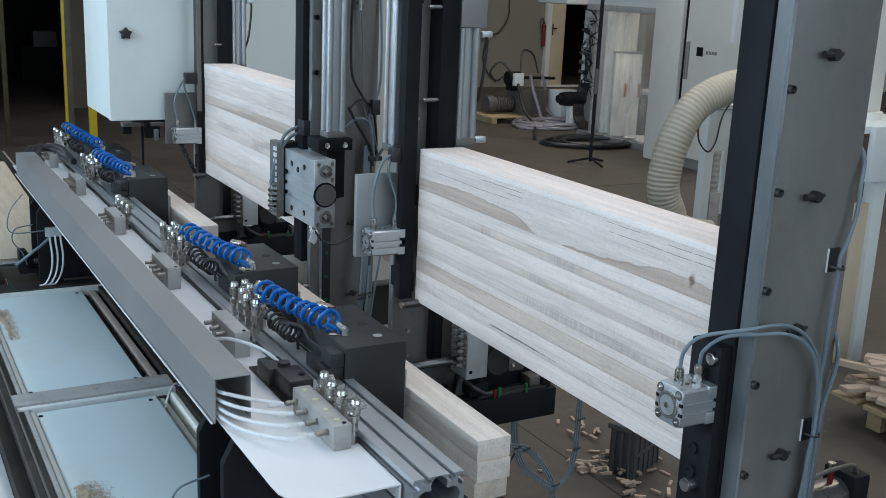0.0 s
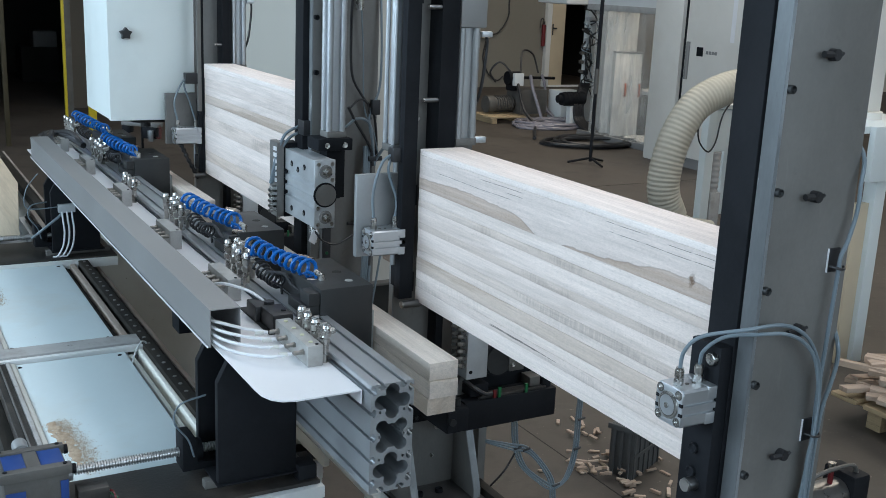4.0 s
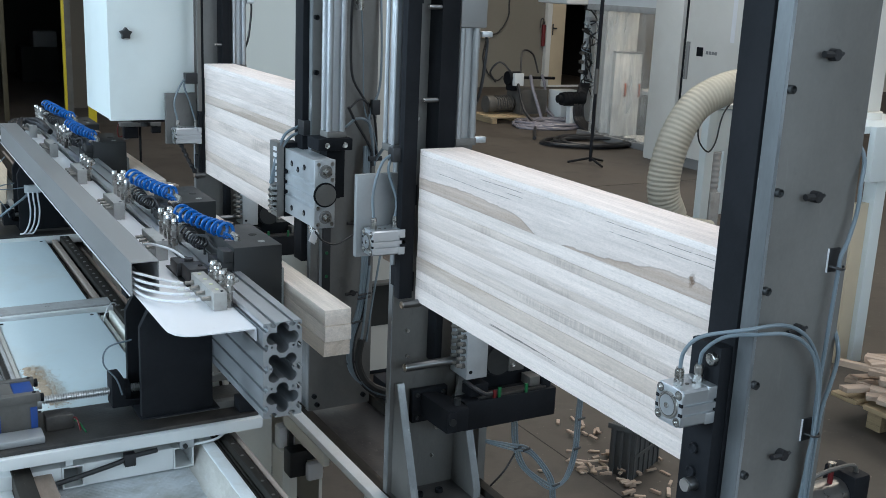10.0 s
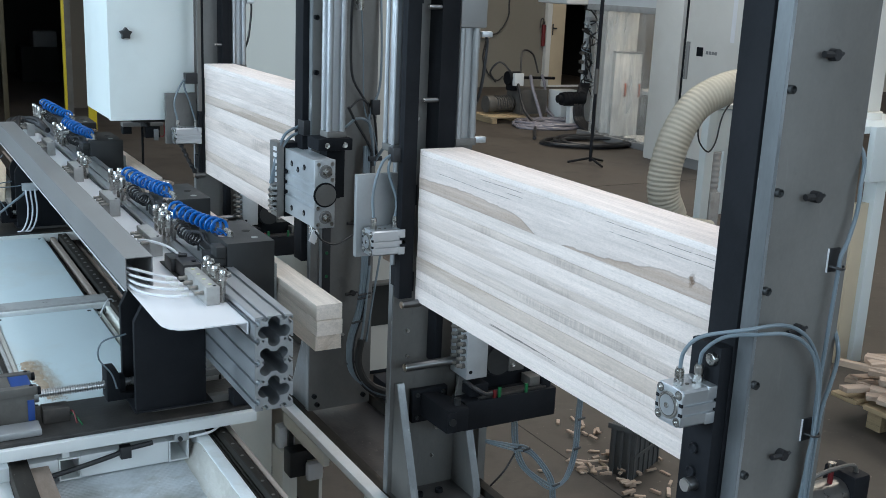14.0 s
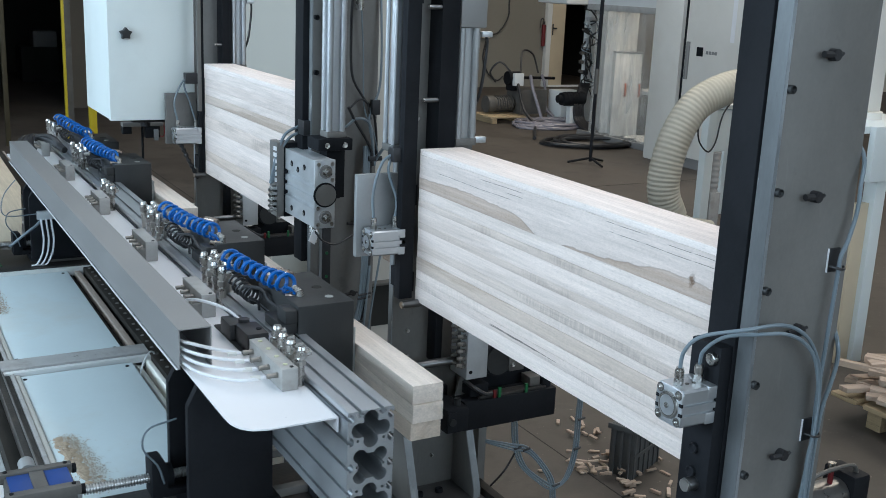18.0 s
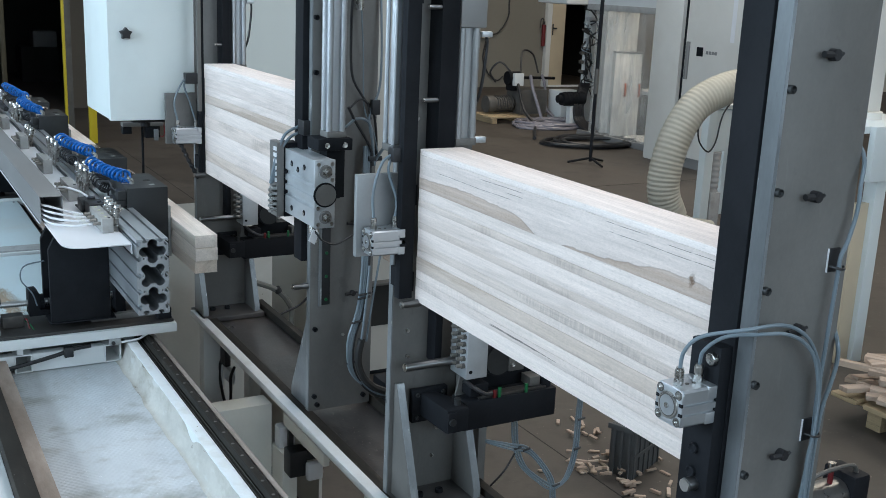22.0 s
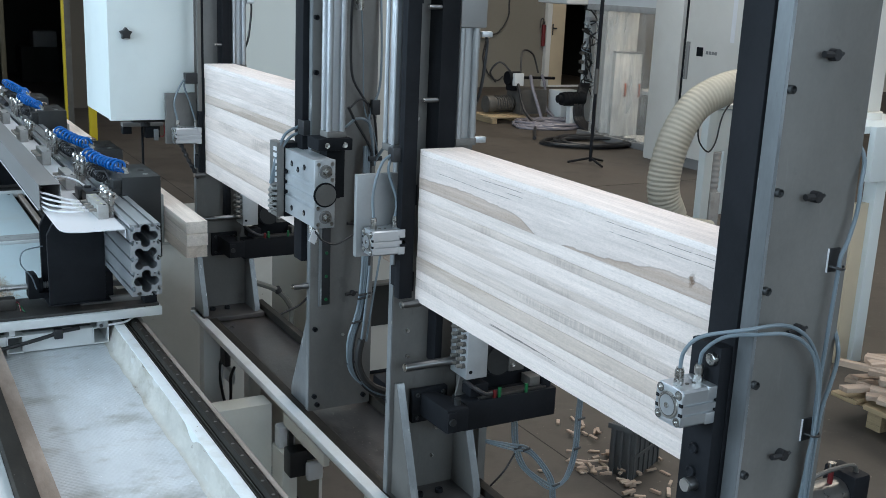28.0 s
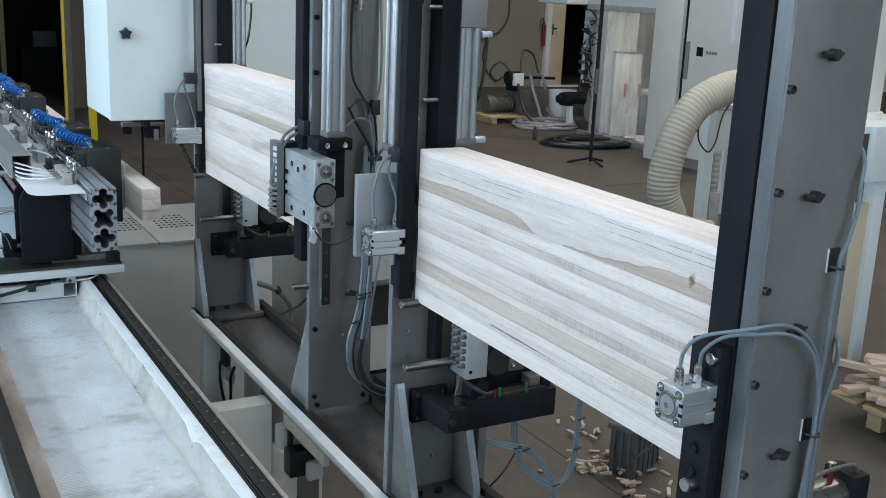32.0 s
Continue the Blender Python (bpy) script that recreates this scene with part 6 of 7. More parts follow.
for x, z in ((1.300, 1.55), (1.297, 1.272), (1.289, 1.158)):
    part("cable_tie", hose([(x - 0.013, 1.066, z + 0.002), (x - 0.009, 1.0555, z + 0.001), (x, 1.0535, z - 0.001), (x + 0.009, 1.0555, z - 0.002), (x + 0.014, 1.062, z)], 0.0022, 6, 4), BLACK_PLASTIC, near)
# loops that hang below the near press
for d in (0.0, 0.0075, 0.015):
    line(near, [(1.40, 2.27, 0.74), (1.479, 2.2, 0.722 + d), (1.545, 2.2, 0.697 + d), (1.601 + d, 2.2, 0.632), (1.628 + d, 2.2, 0.57), (1.632 + d, 2.2, 0.46), (1.60, 2.22, 0.38)], 0.0029, GREY_TUBE)
    line(near, [(1.484 + d, 2.2, 0.80), (1.494 + d, 2.2, 0.727), (1.521 + d, 2.2, 0.663), (1.577, 2.2, 0.607 + d), (1.632, 2.2, 0.569 + d), (1.688 - d, 2.2, 0.592), (1.713 - d, 2.2, 0.669), (1.716 - d, 2.2, 0.772), (1.72 - d, 2.2, 0.90)], 0.0029, GREY_TUBE)
for p in ((1.50, 2.2, 0.72), (1.705, 2.2, 0.68), (1.64, 2.2, 0.58), (1.712, 2.2, 0.77), (1.53, 2.2, 0.71)):
    part("cable_tie", bar((p[0] - 0.007, p[1] - 0.006, p[2]), (p[0] + 0.015, p[1] - 0.006, p[2] + 0.004), 0.0032, 8), BLACK_PLASTIC, near)
line(near, [(1.50, 2.2, 0.705), (1.47, 2.2, 0.66), (1.44, 2.22, 0.61)], 0.003, BLACK_TUBE, "cable")
# lines to the bracket cylinder
line(near, [(1.06, 2.217, 1.392), (1.058, 2.217, 1.458), (1.078, 2.217, 1.526), (1.105, 2.217, 1.548)], 0.0036, GREY_TUBE)
line(near, [(1.118, 2.217, 1.392), (1.119, 2.217, 1.441), (1.096, 2.217, 1.511), (1.112, 2.217, 1.552)], 0.0036, GREY_TUBE)
line(far, [(1.066, 3.985, 1.392), (1.055, 3.985, 1.467), (1.087, 3.985, 1.541), (1.115, 3.985, 1.551)], 0.0036, GREY_TUBE)
line(far, [(1.136, 3.985, 1.392), (1.113, 3.985, 1.466), (1.093, 3.985, 1.53), (1.118, 3.985, 1.556)], 0.0036, GREY_TUBE)
part("tube_clamp", block(1.095, 1.15, 3.965, 4.0, 1.535, 1.575, bev=0.003), BLACK_PLASTIC, far)
spiral = smooth_path([(1.072, 4.0, 1.31), (1.080, 3.99, 1.296), (1.0945, 3.99, 1.265), (1.1116, 3.99, 1.229), (1.1288, 3.99, 1.195), (1.145, 4.0, 1.165)], 10)
part("spiral_cable", sweep(bmesh.new(), spiral, 0.006, 8, [0.0062 + 0.0028 * (k // 3 % 2) for k in range(len(spiral))]), BLACK_TUBE, far, "black cable in a spiral wrap")
# bundle down the middle upright
for k, dx in enumerate((-0.013, -0.006, 0.001, 0.008)):
    line(far, [(1.345 + dx, 2.86, 1.46), (1.335 + dx, 2.84, 1.28), (1.324 + dx, 2.81, 1.128), (1.313 + dx, 2.8, 1.018), (1.300 + dx, 2.8, 0.945), (1.276 + dx, 2.795, 0.880), (1.268 + dx * 0.8, 2.79, 0.825), (1.276 + dx * 0.6, 2.79, 0.770),
               (1.305 + dx * 0.4, 2.79, 0.724 - dx * 0.5), (1.358, 2.79, 0.684 - dx), (1.42, 2.80, 0.660 - dx)], 0.0046, (GREY_TUBE, GREY_TUBE, GREY_TUBE, BLACK_TUBE)[k])
line(far, [(1.330, 2.80, 1.10), (1.318, 2.79, 1.01), (1.308, 2.785, 0.93), (1.299, 2.78, 0.868)], 0.0040, GREY_TUBE)
line(far, [(1.299, 2.78, 0.873), (1.290, 2.78, 0.826), (1.292, 2.78, 0.788), (1.308, 2.78, 0.748), (1.338, 2.78, 0.714), (1.370, 2.785, 0.694), (1.41, 2.80, 0.672)], 0.0115, RUBBER, "conduit", "thick black cable conduit")
line(far, [(1.372, 2.8, 1.18), (1.357, 2.8, 1.081), (1.338, 2.795, 0.974), (1.32, 2.79, 0.86)], 0.0035, GREY_TUBE)
for x, z in ((1.312, 1.012), (1.309, 1.0), (1.291, 0.925), (1.276, 0.795)):
    part("cable_tie", bar((x - 0.021, 2.79, z), (x + 0.02, 2.79, z + 0.005), 0.0036, 8), BLACK_PLASTIC, far)
part("cable_tray", block(1.40, 1.46, 2.80, 2.90, 0.64, 0.70, bev=0.003), BLACK, far)
# loose cables round the long cylinder
line(far, [(1.285, 2.865, 1.92), (1.282, 2.865, 1.808), (1.287, 2.865, 1.677), (1.322, 2.865, 1.61), (1.361, 2.865, 1.558), (1.373, 2.865, 1.455), (1.36, 2.865, 1.40)], 0.004, BLACK_TUBE, "cable")
line(far, [(1.316, 2.87, 1.86), (1.324, 2.87, 1.74), (1.332, 2.87, 1.576), (1.36, 2.86, 1.50), (1.38, 2.86, 1.419)], 0.0022, GREY_TUBE, "cable")
line(far, [(1.383, 2.88, 1.90), (1.380, 2.86, 1.727), (1.374, 2.86, 1.626), (1.345, 2.86, 1.55), (1.36, 2.86, 1.45)], 0.0035, GREY_TUBE, "cable")
line(far, [(1.262, 2.85, 1.52), (1.30, 2.85, 1.545), (1.34, 2.85, 1.53), (1.352, 2.85, 1.47), (1.362, 2.85, 1.40)], 0.0042, GREY_TUBE)
line(far, [(1.27, 2.85, 1.58), (1.296, 2.85, 1.534), (1.345, 2.85, 1.456), (1.355, 2.85, 1.40)], 0.0042, BLACK_TUBE, "cable")
line(far, [(1.277, 2.85, 1.577), (1.31, 2.86, 1.60), (1.335, 2.86, 1.59), (1.35, 2.86, 1.54)], 0.003, BLACK_TUBE, "cable")
line(far, [(1.36, 2.86, 1.41), (1.39, 2.83, 1.47), (1.418, 2.80, 1.54), (1.44, 2.75, 1.56)], 0.004, BLACK_TUBE, "cable")
line(far, [(1.36, 2.86, 1.40), (1.38, 2.82, 1.46), (1.42, 2.78, 1.49), (1.44, 2.72, 1.50)], 0.004, GREY_TUBE)
part("tie_hub", block(1.348, 1.374, 2.845, 2.866, 1.555, 1.60, bev=0.003), BLACK_PLASTIC, far)
part("tie_hub", block(1.34, 1.385, 2.845, 2.868, 1.415, 1.43, bev=0.003), BLACK_PLASTIC, far)
part("pressure_fitting", bar((1.31, 2.87, 1.86), (1.31, 2.87, 1.95), 0.012, 12), CHROME, far)
# lines to the guided cylinder
for d in (0.0, 0.012):
    line(far, [(1.205, 2.95, 1.525), (1.165 + d, 2.95, 1.515 - d), (1.115 + d, 2.955, 1.49 - d), (1.09 + d * 0.6, 2.96, 1.43), (1.07 + d * 0.4, 2.965, 1.34)], 0.0045, GREY_TUBE)
part("tube_clamp", block(1.150, 1.190, 2.90, 2.95, 1.49, 1.535, bev=0.004), BLACK_PLASTIC, far)
line(far, [(1.11, 2.718, 1.252), (1.13, 2.70, 1.22), (1.17, 2.70, 1.205), (1.22, 2.72, 1.215), (1.29, 2.75, 1.235)], 0.0028, BLACK_TUBE, "cable")
line(far, [(1.452, 4.300, 0.629), (1.517, 4.300, 0.607), (1.584, 4.300, 0.573), (1.632, 4.300, 0.520), (1.655, 4.300, 0.463), (1.650, 4.300, 0.374)], 0.0125, OLIVE_HOSE, "thick_hose", "grey hose behind the press foot")
part("hose_band", bar((1.581, 4.300, 0.584), (1.594, 4.300, 0.564), 0.0165, 12), BLACK_PLASTIC, far)
line(far, [(1.707, 4.200, 0.572), (1.653, 4.200, 0.525), (1.587, 4.200, 0.501), (1.521, 4.200, 0.483)], 0.005, BLACK_TUBE, "cable")
# cables at the rear cylinders
for pr, x, y, z in ((near, 1.353, 2.25, 1.845), (far, 1.345, 4.0, 1.86)):
    part("port_elbow", block(x, x + 0.03, y - 0.01, y + 0.01, z - 0.022, z - 0.008, bev=0.003), ALU_CAST, pr)
    line(pr, [(x + 0.018, y, z - 0.02), (x + 0.02, y, z - 0.05), (x + 0.006, y, z - 0.16), (x - 0.02, y + 0.02, z - 0.23)], 0.004, BLACK_TUBE, "cable")
    part("port_elbow", block(x - 0.01, x + 0.025, y - 0.012, y + 0.008, 1.562, 1.578, bev=0.003), ALU_CAST, pr)

# ---- large grey cabinet behind the presses ----
back_cab = thing("machine_cabinet", (2.3, 5.0, 0), "large cream-grey sheet metal machine cabinet", "cabinet")
part("body", block(2.0, 2.65, 4.5, 6.25, 0.03, 2.6, bev=0.004), CREAM_GREY, back_cab)
part("plinth", block(2.03, 2.62, 4.53, 6.22, 0.0, 0.0298), BLACK, back_cab)
part("vent_recess", block(2.08, 2.30, 4.494, 4.4995, 0.27, 0.49), DARK, back_cab, "dark vent opening")
part("vent_hood", block(2.06, 2.32, 4.45, 4.4995, 0.4905, 0.505, bev=0.002), MOTOR, back_cab)
part("wood_rest", block(1.52, 1.62, 3.02, 3.1, 1.03, 1.15, bev=0.003), WOOD_ROUGH, far)

# ---- fence and side room ----
fence = thing("safety_fence", (1.9, 12.3, 0), "yellow steel safety fence posts before a dark opening", "fence")
# the leftmost post takes the darkened yellow to look shaded
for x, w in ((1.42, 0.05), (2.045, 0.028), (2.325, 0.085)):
    part("post", block(x - w / 2, x + w / 2, 12.28, 12.33, 0.0, 2.4, bev=0.003), SHADED_YELLOW if x < 2 else YELLOW, fence, "yellow fence post")
part("frame_post", block(2.14, 2.23, 12.9, 13.0, 0, 2.4, bev=0.003), MOTOR, fence)
part("top_bar", block(-0.6, 2.05, 12.285, 12.325, 2.401, 2.44, bev=0.003), YELLOW, fence)
store = thing("storage_rack", (2.6, 19.5, 0), "dim shelf unit with grey boxes in the side room", "rack")
part("shelf", block(2.5, 3.1, 19.2, 19.8, 0.0, 0.584, bev=0.004), DARK, store)
part("box", block(2.71, 3.09, 19.25, 19.7, 0.585, 0.85, bev=0.006), GALV, store)

# ---- far wall: door ----
door = thing("door_1", (12.3, 17.5, 0), "cream door leaf in a white frame, standing open", "door", kind="structure")
part("door_leaf", block(12.16, 12.478, 17.50, 17.55, 0.02, 2.08, bev=0.004), DOOR_CREAM, door)
part("door_frame", block(12.05, 12.159, 17.5, 17.6, 0.0, 2.14, bev=0.004), WHITE, door)
part("door_frame", block(13.452, 13.54, 17.52, 17.6, 0.0, 2.14, bev=0.004), WHITE, door)
part("threshold", block(12.16, 13.45, 17.48, 17.499, 0.0, 0.04, bev=0.004), WHITE, door)
part("door_handle", block(12.17, 12.26, 17.455, 17.4998, 1.14, 1.17, bev=0.006), BLACK_PLASTIC, door)
part("handle_plate", block(12.172, 12.20, 17.49, 17.4995, 1.02, 1.24, bev=0.002), BLACK_PLASTIC, door)
ext = thing("fire_extinguisher", (11.95, 17.5, 0.8), "red fire extinguisher hanging on the wall", "extinguisher")
part("bottle", bar((12.0, 17.54, 0.8), (12.0, 17.54, 1.22), 0.040, 16), RED, ext)
part("valve", bar((12.0, 17.54, 1.22), (12.0, 17.54, 1.29), 0.02, 10), BLACK_PLASTIC, ext)
part("nozzle_hose", hose([(12.0, 17.54, 1.27), (11.95, 17.52, 1.34), (11.91, 17.52, 1.30), (11.92, 17.53, 1.16)], 0.01), BLACK_TUBE, ext)
wall_cable = hose([(9.3, 17.57, 3.2), (9.35, 17.57, 2.2), (9.2, 17.57, 1.6), (9.9, 17.57, 2.0), (10.4, 17.57, 3.4)], 0.02)
solid("wall_cable", wall_cable, BLACK_TUBE, (9.5, 17.57, 2.0), "black cable hanging in a loop on the wall", "cable")

for pts in ([(11.176, 17.57, 3.0), (11.176, 17.57, 1.675), (11.173, 17.57, 1.356), (10.961, 17.57, 1.053), (10.67, 17.57, 1.006)],
            [(10.70, 17.57, 0.922), (10.648, 17.57, 0.546), (10.794, 17.57, 0.254), (10.995, 17.57, 0.133), (11.12, 17.57, 0.209)]):
    solid("wall_cable", hose(pts, 0.013), BLACK_TUBE, pts[0], "thin black cable hanging on the wall", "cable")
solid("junction_box", block(10.58, 10.75, 17.52, 17.5998, 0.94, 1.06, bev=0.01), DOOR_CREAM, (10.66, 17.55, 1.0), "small beige junction box on the wall", "box")

# ---- pump on its pallet ----
pump = thing("motor_pump", (8.5, 13.2, 0.1), "grey electric motor pump with a connection box", "pump")
part("motor_body", bar((8.18, 13.2, 0.24), (8.52, 13.2, 0.24), 0.105, 24), MOTOR, pump, "ribbed grey motor body")
for k in range(7):
    part("cooling_fin", bar((8.24 + 0.04 * k, 13.2, 0.24), (8.247 + 0.04 * k, 13.2, 0.24), 0.122, 24), MOTOR, pump)
part("fan_cover", bar((8.08, 13.2, 0.24), (8.19, 13.2, 0.24), 0.125, 24), MOTOR, pump)
part("fan_grille", bar((8.076, 13.2, 0.24), (8.081, 13.2, 0.24), 0.095, 24), MOTOR, pump)
part("tank", block(8.56, 9.04, 13.0, 13.4, 0.1, 0.46, bev=0.02), MOTOR, pump)
part("pump_head", bar((8.40, 13.15, 0.62), (8.62, 13.15, 0.62), 0.10, 20), BLACK, pump)
part("pump_stand", block(8.45, 8.55, 13.1, 13.25, 0.44, 0.56, bev=0.005), BLACK, pump)
part("connection_box", block(8.44, 8.60, 13.0, 13.06, 0.52, 0.70, bev=0.006), WHITE, pump)
part("pipe", bar((8.62, 13.15, 0.63), (9.35, 13.3, 0.60), 0.022, 12), BLACK, pump)
part("riser", hose([(8.78, 13.1, 0.66), (8.76, 13.0, 0.5), (8.78, 12.9, 0.3), (8.82, 12.8, 0.06)], 0.026), CLEAR, pump)
part("riser", hose([(9.05, 13.2, 0.66), (9.05, 13.1, 0.5), (9.05, 13.05, 0.2), (9.1, 12.9, 0.06)], 0.022), CLEAR, pump)
part("cable", hose([(8.5, 13.0, 0.55), (8.5, 12.8, 0.2), (8.5, 12.5, 0.03), (8.1, 11.9, 0.03), (7.7, 11.3, 0.03)], 0.022), BLACK_TUBE, pump)
part("cable", hose([(8.45, 13.1, 0.7), (8.3, 13.2, 0.85), (8.2, 13.3, 0.7), (8.3, 13.3, 0.55)], 0.014), BLACK_TUBE, pump)
part("cable", hose([(8.6, 13.1, 0.7), (8.75, 13.3, 1.0), (9.0, 13.4, 0.95), (9.05, 13.3, 0.68)], 0.014), BLACK_TUBE, pump)
pp = thing("pallet", (8.3, 13.1, 0), "small light wooden pallet under the pump motor", "pallet")
for y in (12.9, 13.12, 13.34):
    part("slat", block(7.95, 8.55, y - 0.08, y + 0.08, 0.075, 0.10, bev=0.002), PALLET_WOOD, pp)
for x in (8.02, 8.48):
    part("runner", block(x - 0.04, x + 0.04, 12.82, 13.42, 0.0, 0.0748, bev=0.002), PALLET_WOOD, pp)


def floor_coil(name, cx, cy, rx, ry, r, turns, mat, label):
    rg = random.Random(len(name) + turns)
    path = []
    for k in range(turns):
        ax, ay, ox, oy = rx * rg.uniform(0.55, 1.08), ry * rg.uniform(0.55, 1.08), rg.uniform(-0.13, 0.13), rg.uniform(-0.13, 0.13)
        for i in range(20):
            a = 2 * math.pi * i / 20
            path.append((cx + ox + ax * math.cos(a), cy + oy + ay * math.sin(a), r + (k % 3) * r * 0.8 + r * 0.3 * math.sin(a * 2 + k)))
    return solid(name, sweep(bmesh.new(), smooth_path(path, 3), r, 7), mat, (cx, cy, 0), label, "hose")


floor_coil("hose_coil", 8.8, 12.45, 0.62, 0.42, 0.022, 11, CLEAR, "coil of clear lilac hose lying on the floor")
floor_coil("cable_coil", 8.25, 10.8, 0.80, 0.45, 0.022, 6, BLACK_TUBE, "coil of thick black cable lying on the floor")

# ---- white machine with cables in front of the door ----
mach = thing("white_machine", (9.3, 12.4, 0), "white machine column with valves and hanging black cables", "machine")
part("low_body", block(9.12, 9.52, 12.75, 13.1, 0.0, 0.46, bev=0.01), WHITE, mach)
part("column", block(9.20, 9.41, 12.35, 12.43, 0.0, 1.85, bev=0.008), WHITE, mach, "white machine column")
part("overhead_cover", block(8.70, 9.75, 12.2, 12.95, 1.72, 2.3, bev=0.06), WHITE, mach, "white rounded overhead cover")
part("rail_shelf", block(9.3, 10.2, 12.3, 12.4, 1.60, 1.68, bev=0.004), GALV, mach)
part("pump_motor", bar((8.72, 12.2, 0.42), (9.1, 12.2, 0.42), 0.09, 20), BLACK, mach)
for k in range(5):
    part("cooling_fin", bar((8.78 + 0.05 * k, 12.2, 0.42), (8.79 + 0.05 * k, 12.2, 0.42), 0.10, 20), BLACK, mach)
part("pump_cap", bar((8.66, 12.2, 0.42), (8.72, 12.2, 0.42), 0.055, 16), BLACK, mach)
part("pump_foot", block(8.86, 8.98, 12.15, 12.25, 0.0, 0.32, bev=0.004), WHITE, mach)
rg = random.Random(9)
for k in range(7):
    z = 0.75 + 0.15 * k
    x = 9.19 + rg.uniform(-0.03, 0.03)
    part("valve", block(x - 0.05, x + 0.03, 12.28, 12.345, z, z + 0.06, bev=0.008), ALU_CAST if k % 2 else BLACK_PLASTIC, mach)
    part("cable", hose([(x, 12.28, z), (x + rg.uniform(-0.2, 0.1), 12.2, z + rg.uniform(-0.1, 0.15)), (x + rg.uniform(-0.05, 0.15), 12.22, z - 0.12), (x + 0.05, 12.3, z - 0.2)], 0.012), BLACK_TUBE, mach)
for k in range(12):
    z, x = rg.uniform(0.65, 1.6), rg.uniform(9.12, 9.3)
    part("thin_wire", hose([(x, 12.30, z), (x - rg.uniform(0.02, 0.16), 12.24, z - rg.uniform(-0.08, 0.1)), (x - rg.uniform(-0.06, 0.10), 12.22, z - rg.uniform(0.1, 0.2)), (x + rg.uniform(0.0, 0.1), 12.30, z - rg.uniform(0.2, 0.34))], 0.008, 6, 5), (BLACK_TUBE, GREY_TUBE, BLACK_TUBE)[k % 3], mach)
for k in range(3):
    part("gauge", bar((9.06, 12.28, 0.80 + 0.13 * k), (9.06, 12.22, 0.80 + 0.13 * k), 0.024, 16), MOTOR, mach, "small round gauge")
    part("gauge_stem", bar((9.06, 12.27, 0.80 + 0.13 * k), (9.20, 12.33, 0.78 + 0.13 * k), 0.010, 8), MOTOR, mach)
for k in range(5):
    d = 0.035 * k
    part("thick_cable", hose([(9.10 + d, 12.28, 0.62), (9.0 + d, 12.2, 0.47), (8.92 + d, 12.15, 0.30), (8.93 + d, 12.1, 0.12), (8.82 + d, 11.7, 0.03), (8.4 + d, 11.2, 0.03)], 0.024), BLACK_TUBE, mach)

# ---- tripod ----
tri = thing("tripod_stand", (7.30, 9.56, 0), "black tripod stand on the hall floor", "tripod")
part("pole", bar((7.30, 9.56, 0.03), (7.30, 9.56, 1.0), 0.019, 12), BLACK, tri)
part("upper_pole", bar((7.30, 9.56, 0.85), (7.30, 9.56, 2.6), 0.021, 12), BLACK, tri)
part("collar", bar((7.30, 9.56, 0.80), (7.30, 9.56, 1.08), 0.026, 12), MOTOR, tri)
for a in (20, 150, 265):
    part("leg", bar((7.30, 9.56, 0.07), (7.30 + 0.26 * math.cos(radians(a)), 9.56 + 0.26 * math.sin(radians(a)), 0.012), 0.013, 8), BLACK, tri)

# ---- white enclosures ----
enc = thing("machine_enclosure", (8.7, 9.2, 0), "tall white machine enclosure with a black gap and a handled door", "machine")
part("side_panel", block(8.25, 8.9, 9.30, 9.78, 0.0, 2.6, bev=0.006), WARM_WHITE, enc, "white side panel")
part("gap_post", block(8.30, 8.9, 9.21, 9.2995, 0.0, 2.6), BLACK, enc)
part("door_panel", block(8.25, 8.9, 7.3, 9.2095, 0.12, 2.6, bev=0.006), WARM_WHITE, enc, "white enclosure door")
part("plinth", block(8.28, 8.9, 7.3, 9.2095, 0.0, 0.1195), GALV, enc)
part("door_handle", block(8.215, 8.249, 9.13, 9.17, 1.0, 1.42, bev=0.01), GALV, enc, "grey bow handle")
part("sign", block(8.246, 8.2497, 8.92, 9.02, 1.27, 1.37), BLACK, enc, "dark maker's plate")
for k in range(4):
    part("letter_bar", block(8.246, 8.2497, 8.70 + 0.045 * k, 8.735 + 0.045 * k, 1.30, 1.335), GALV, enc)
# white strip painted on the door for the reflection of a rooflight
part("rooflight_strip", block(8.2465, 8.2498, 8.46, 8.52, 1.45, 1.9), WHITE_CLEAN, enc)

glass_box = thing("glass_enclosure", (9.3, 10.7, 0), "clear walled enclosure with white cupboards inside", "enclosure")
pane = part("pane", block(8.60, 8.606, 9.8, 11.36, 0.08, 1.68), GLASS, glass_box, "clear plastic wall pane")
pane.visible_shadow = False
part("top_rail", block(8.585, 8.62, 9.8, 11.56, 1.68, 1.755, bev=0.004), DUSTY, glass_box)
part("bottom_rail", block(8.585, 8.62, 9.8, 11.6, 0.0, 0.0795, bev=0.004), GALV, glass_box)
part("upper_panel", block(8.59, 8.615, 9.8, 11.56, 1.7555, 2.6, bev=0.002), WHITE, glass_box)
part("back_wall", block(9.55, 11.0, 12.1, 12.16, 0.0, 2.6), INNER, glass_box, "brown-grey inner wall")
part("side_wall", block(10.95, 11.0, 9.8, 12.0995, 0.0, 2.6), INNER, glass_box, "brown-grey inner wall")
part("tall_cupboard", prism(bmesh.new(), [(9.057, 11.711), (9.434, 11.505), (9.62, 11.85), (9.243, 12.056)], "z", 0.0, 2.3, 0.006), CUPBOARD, glass_box, "tall white cupboard")
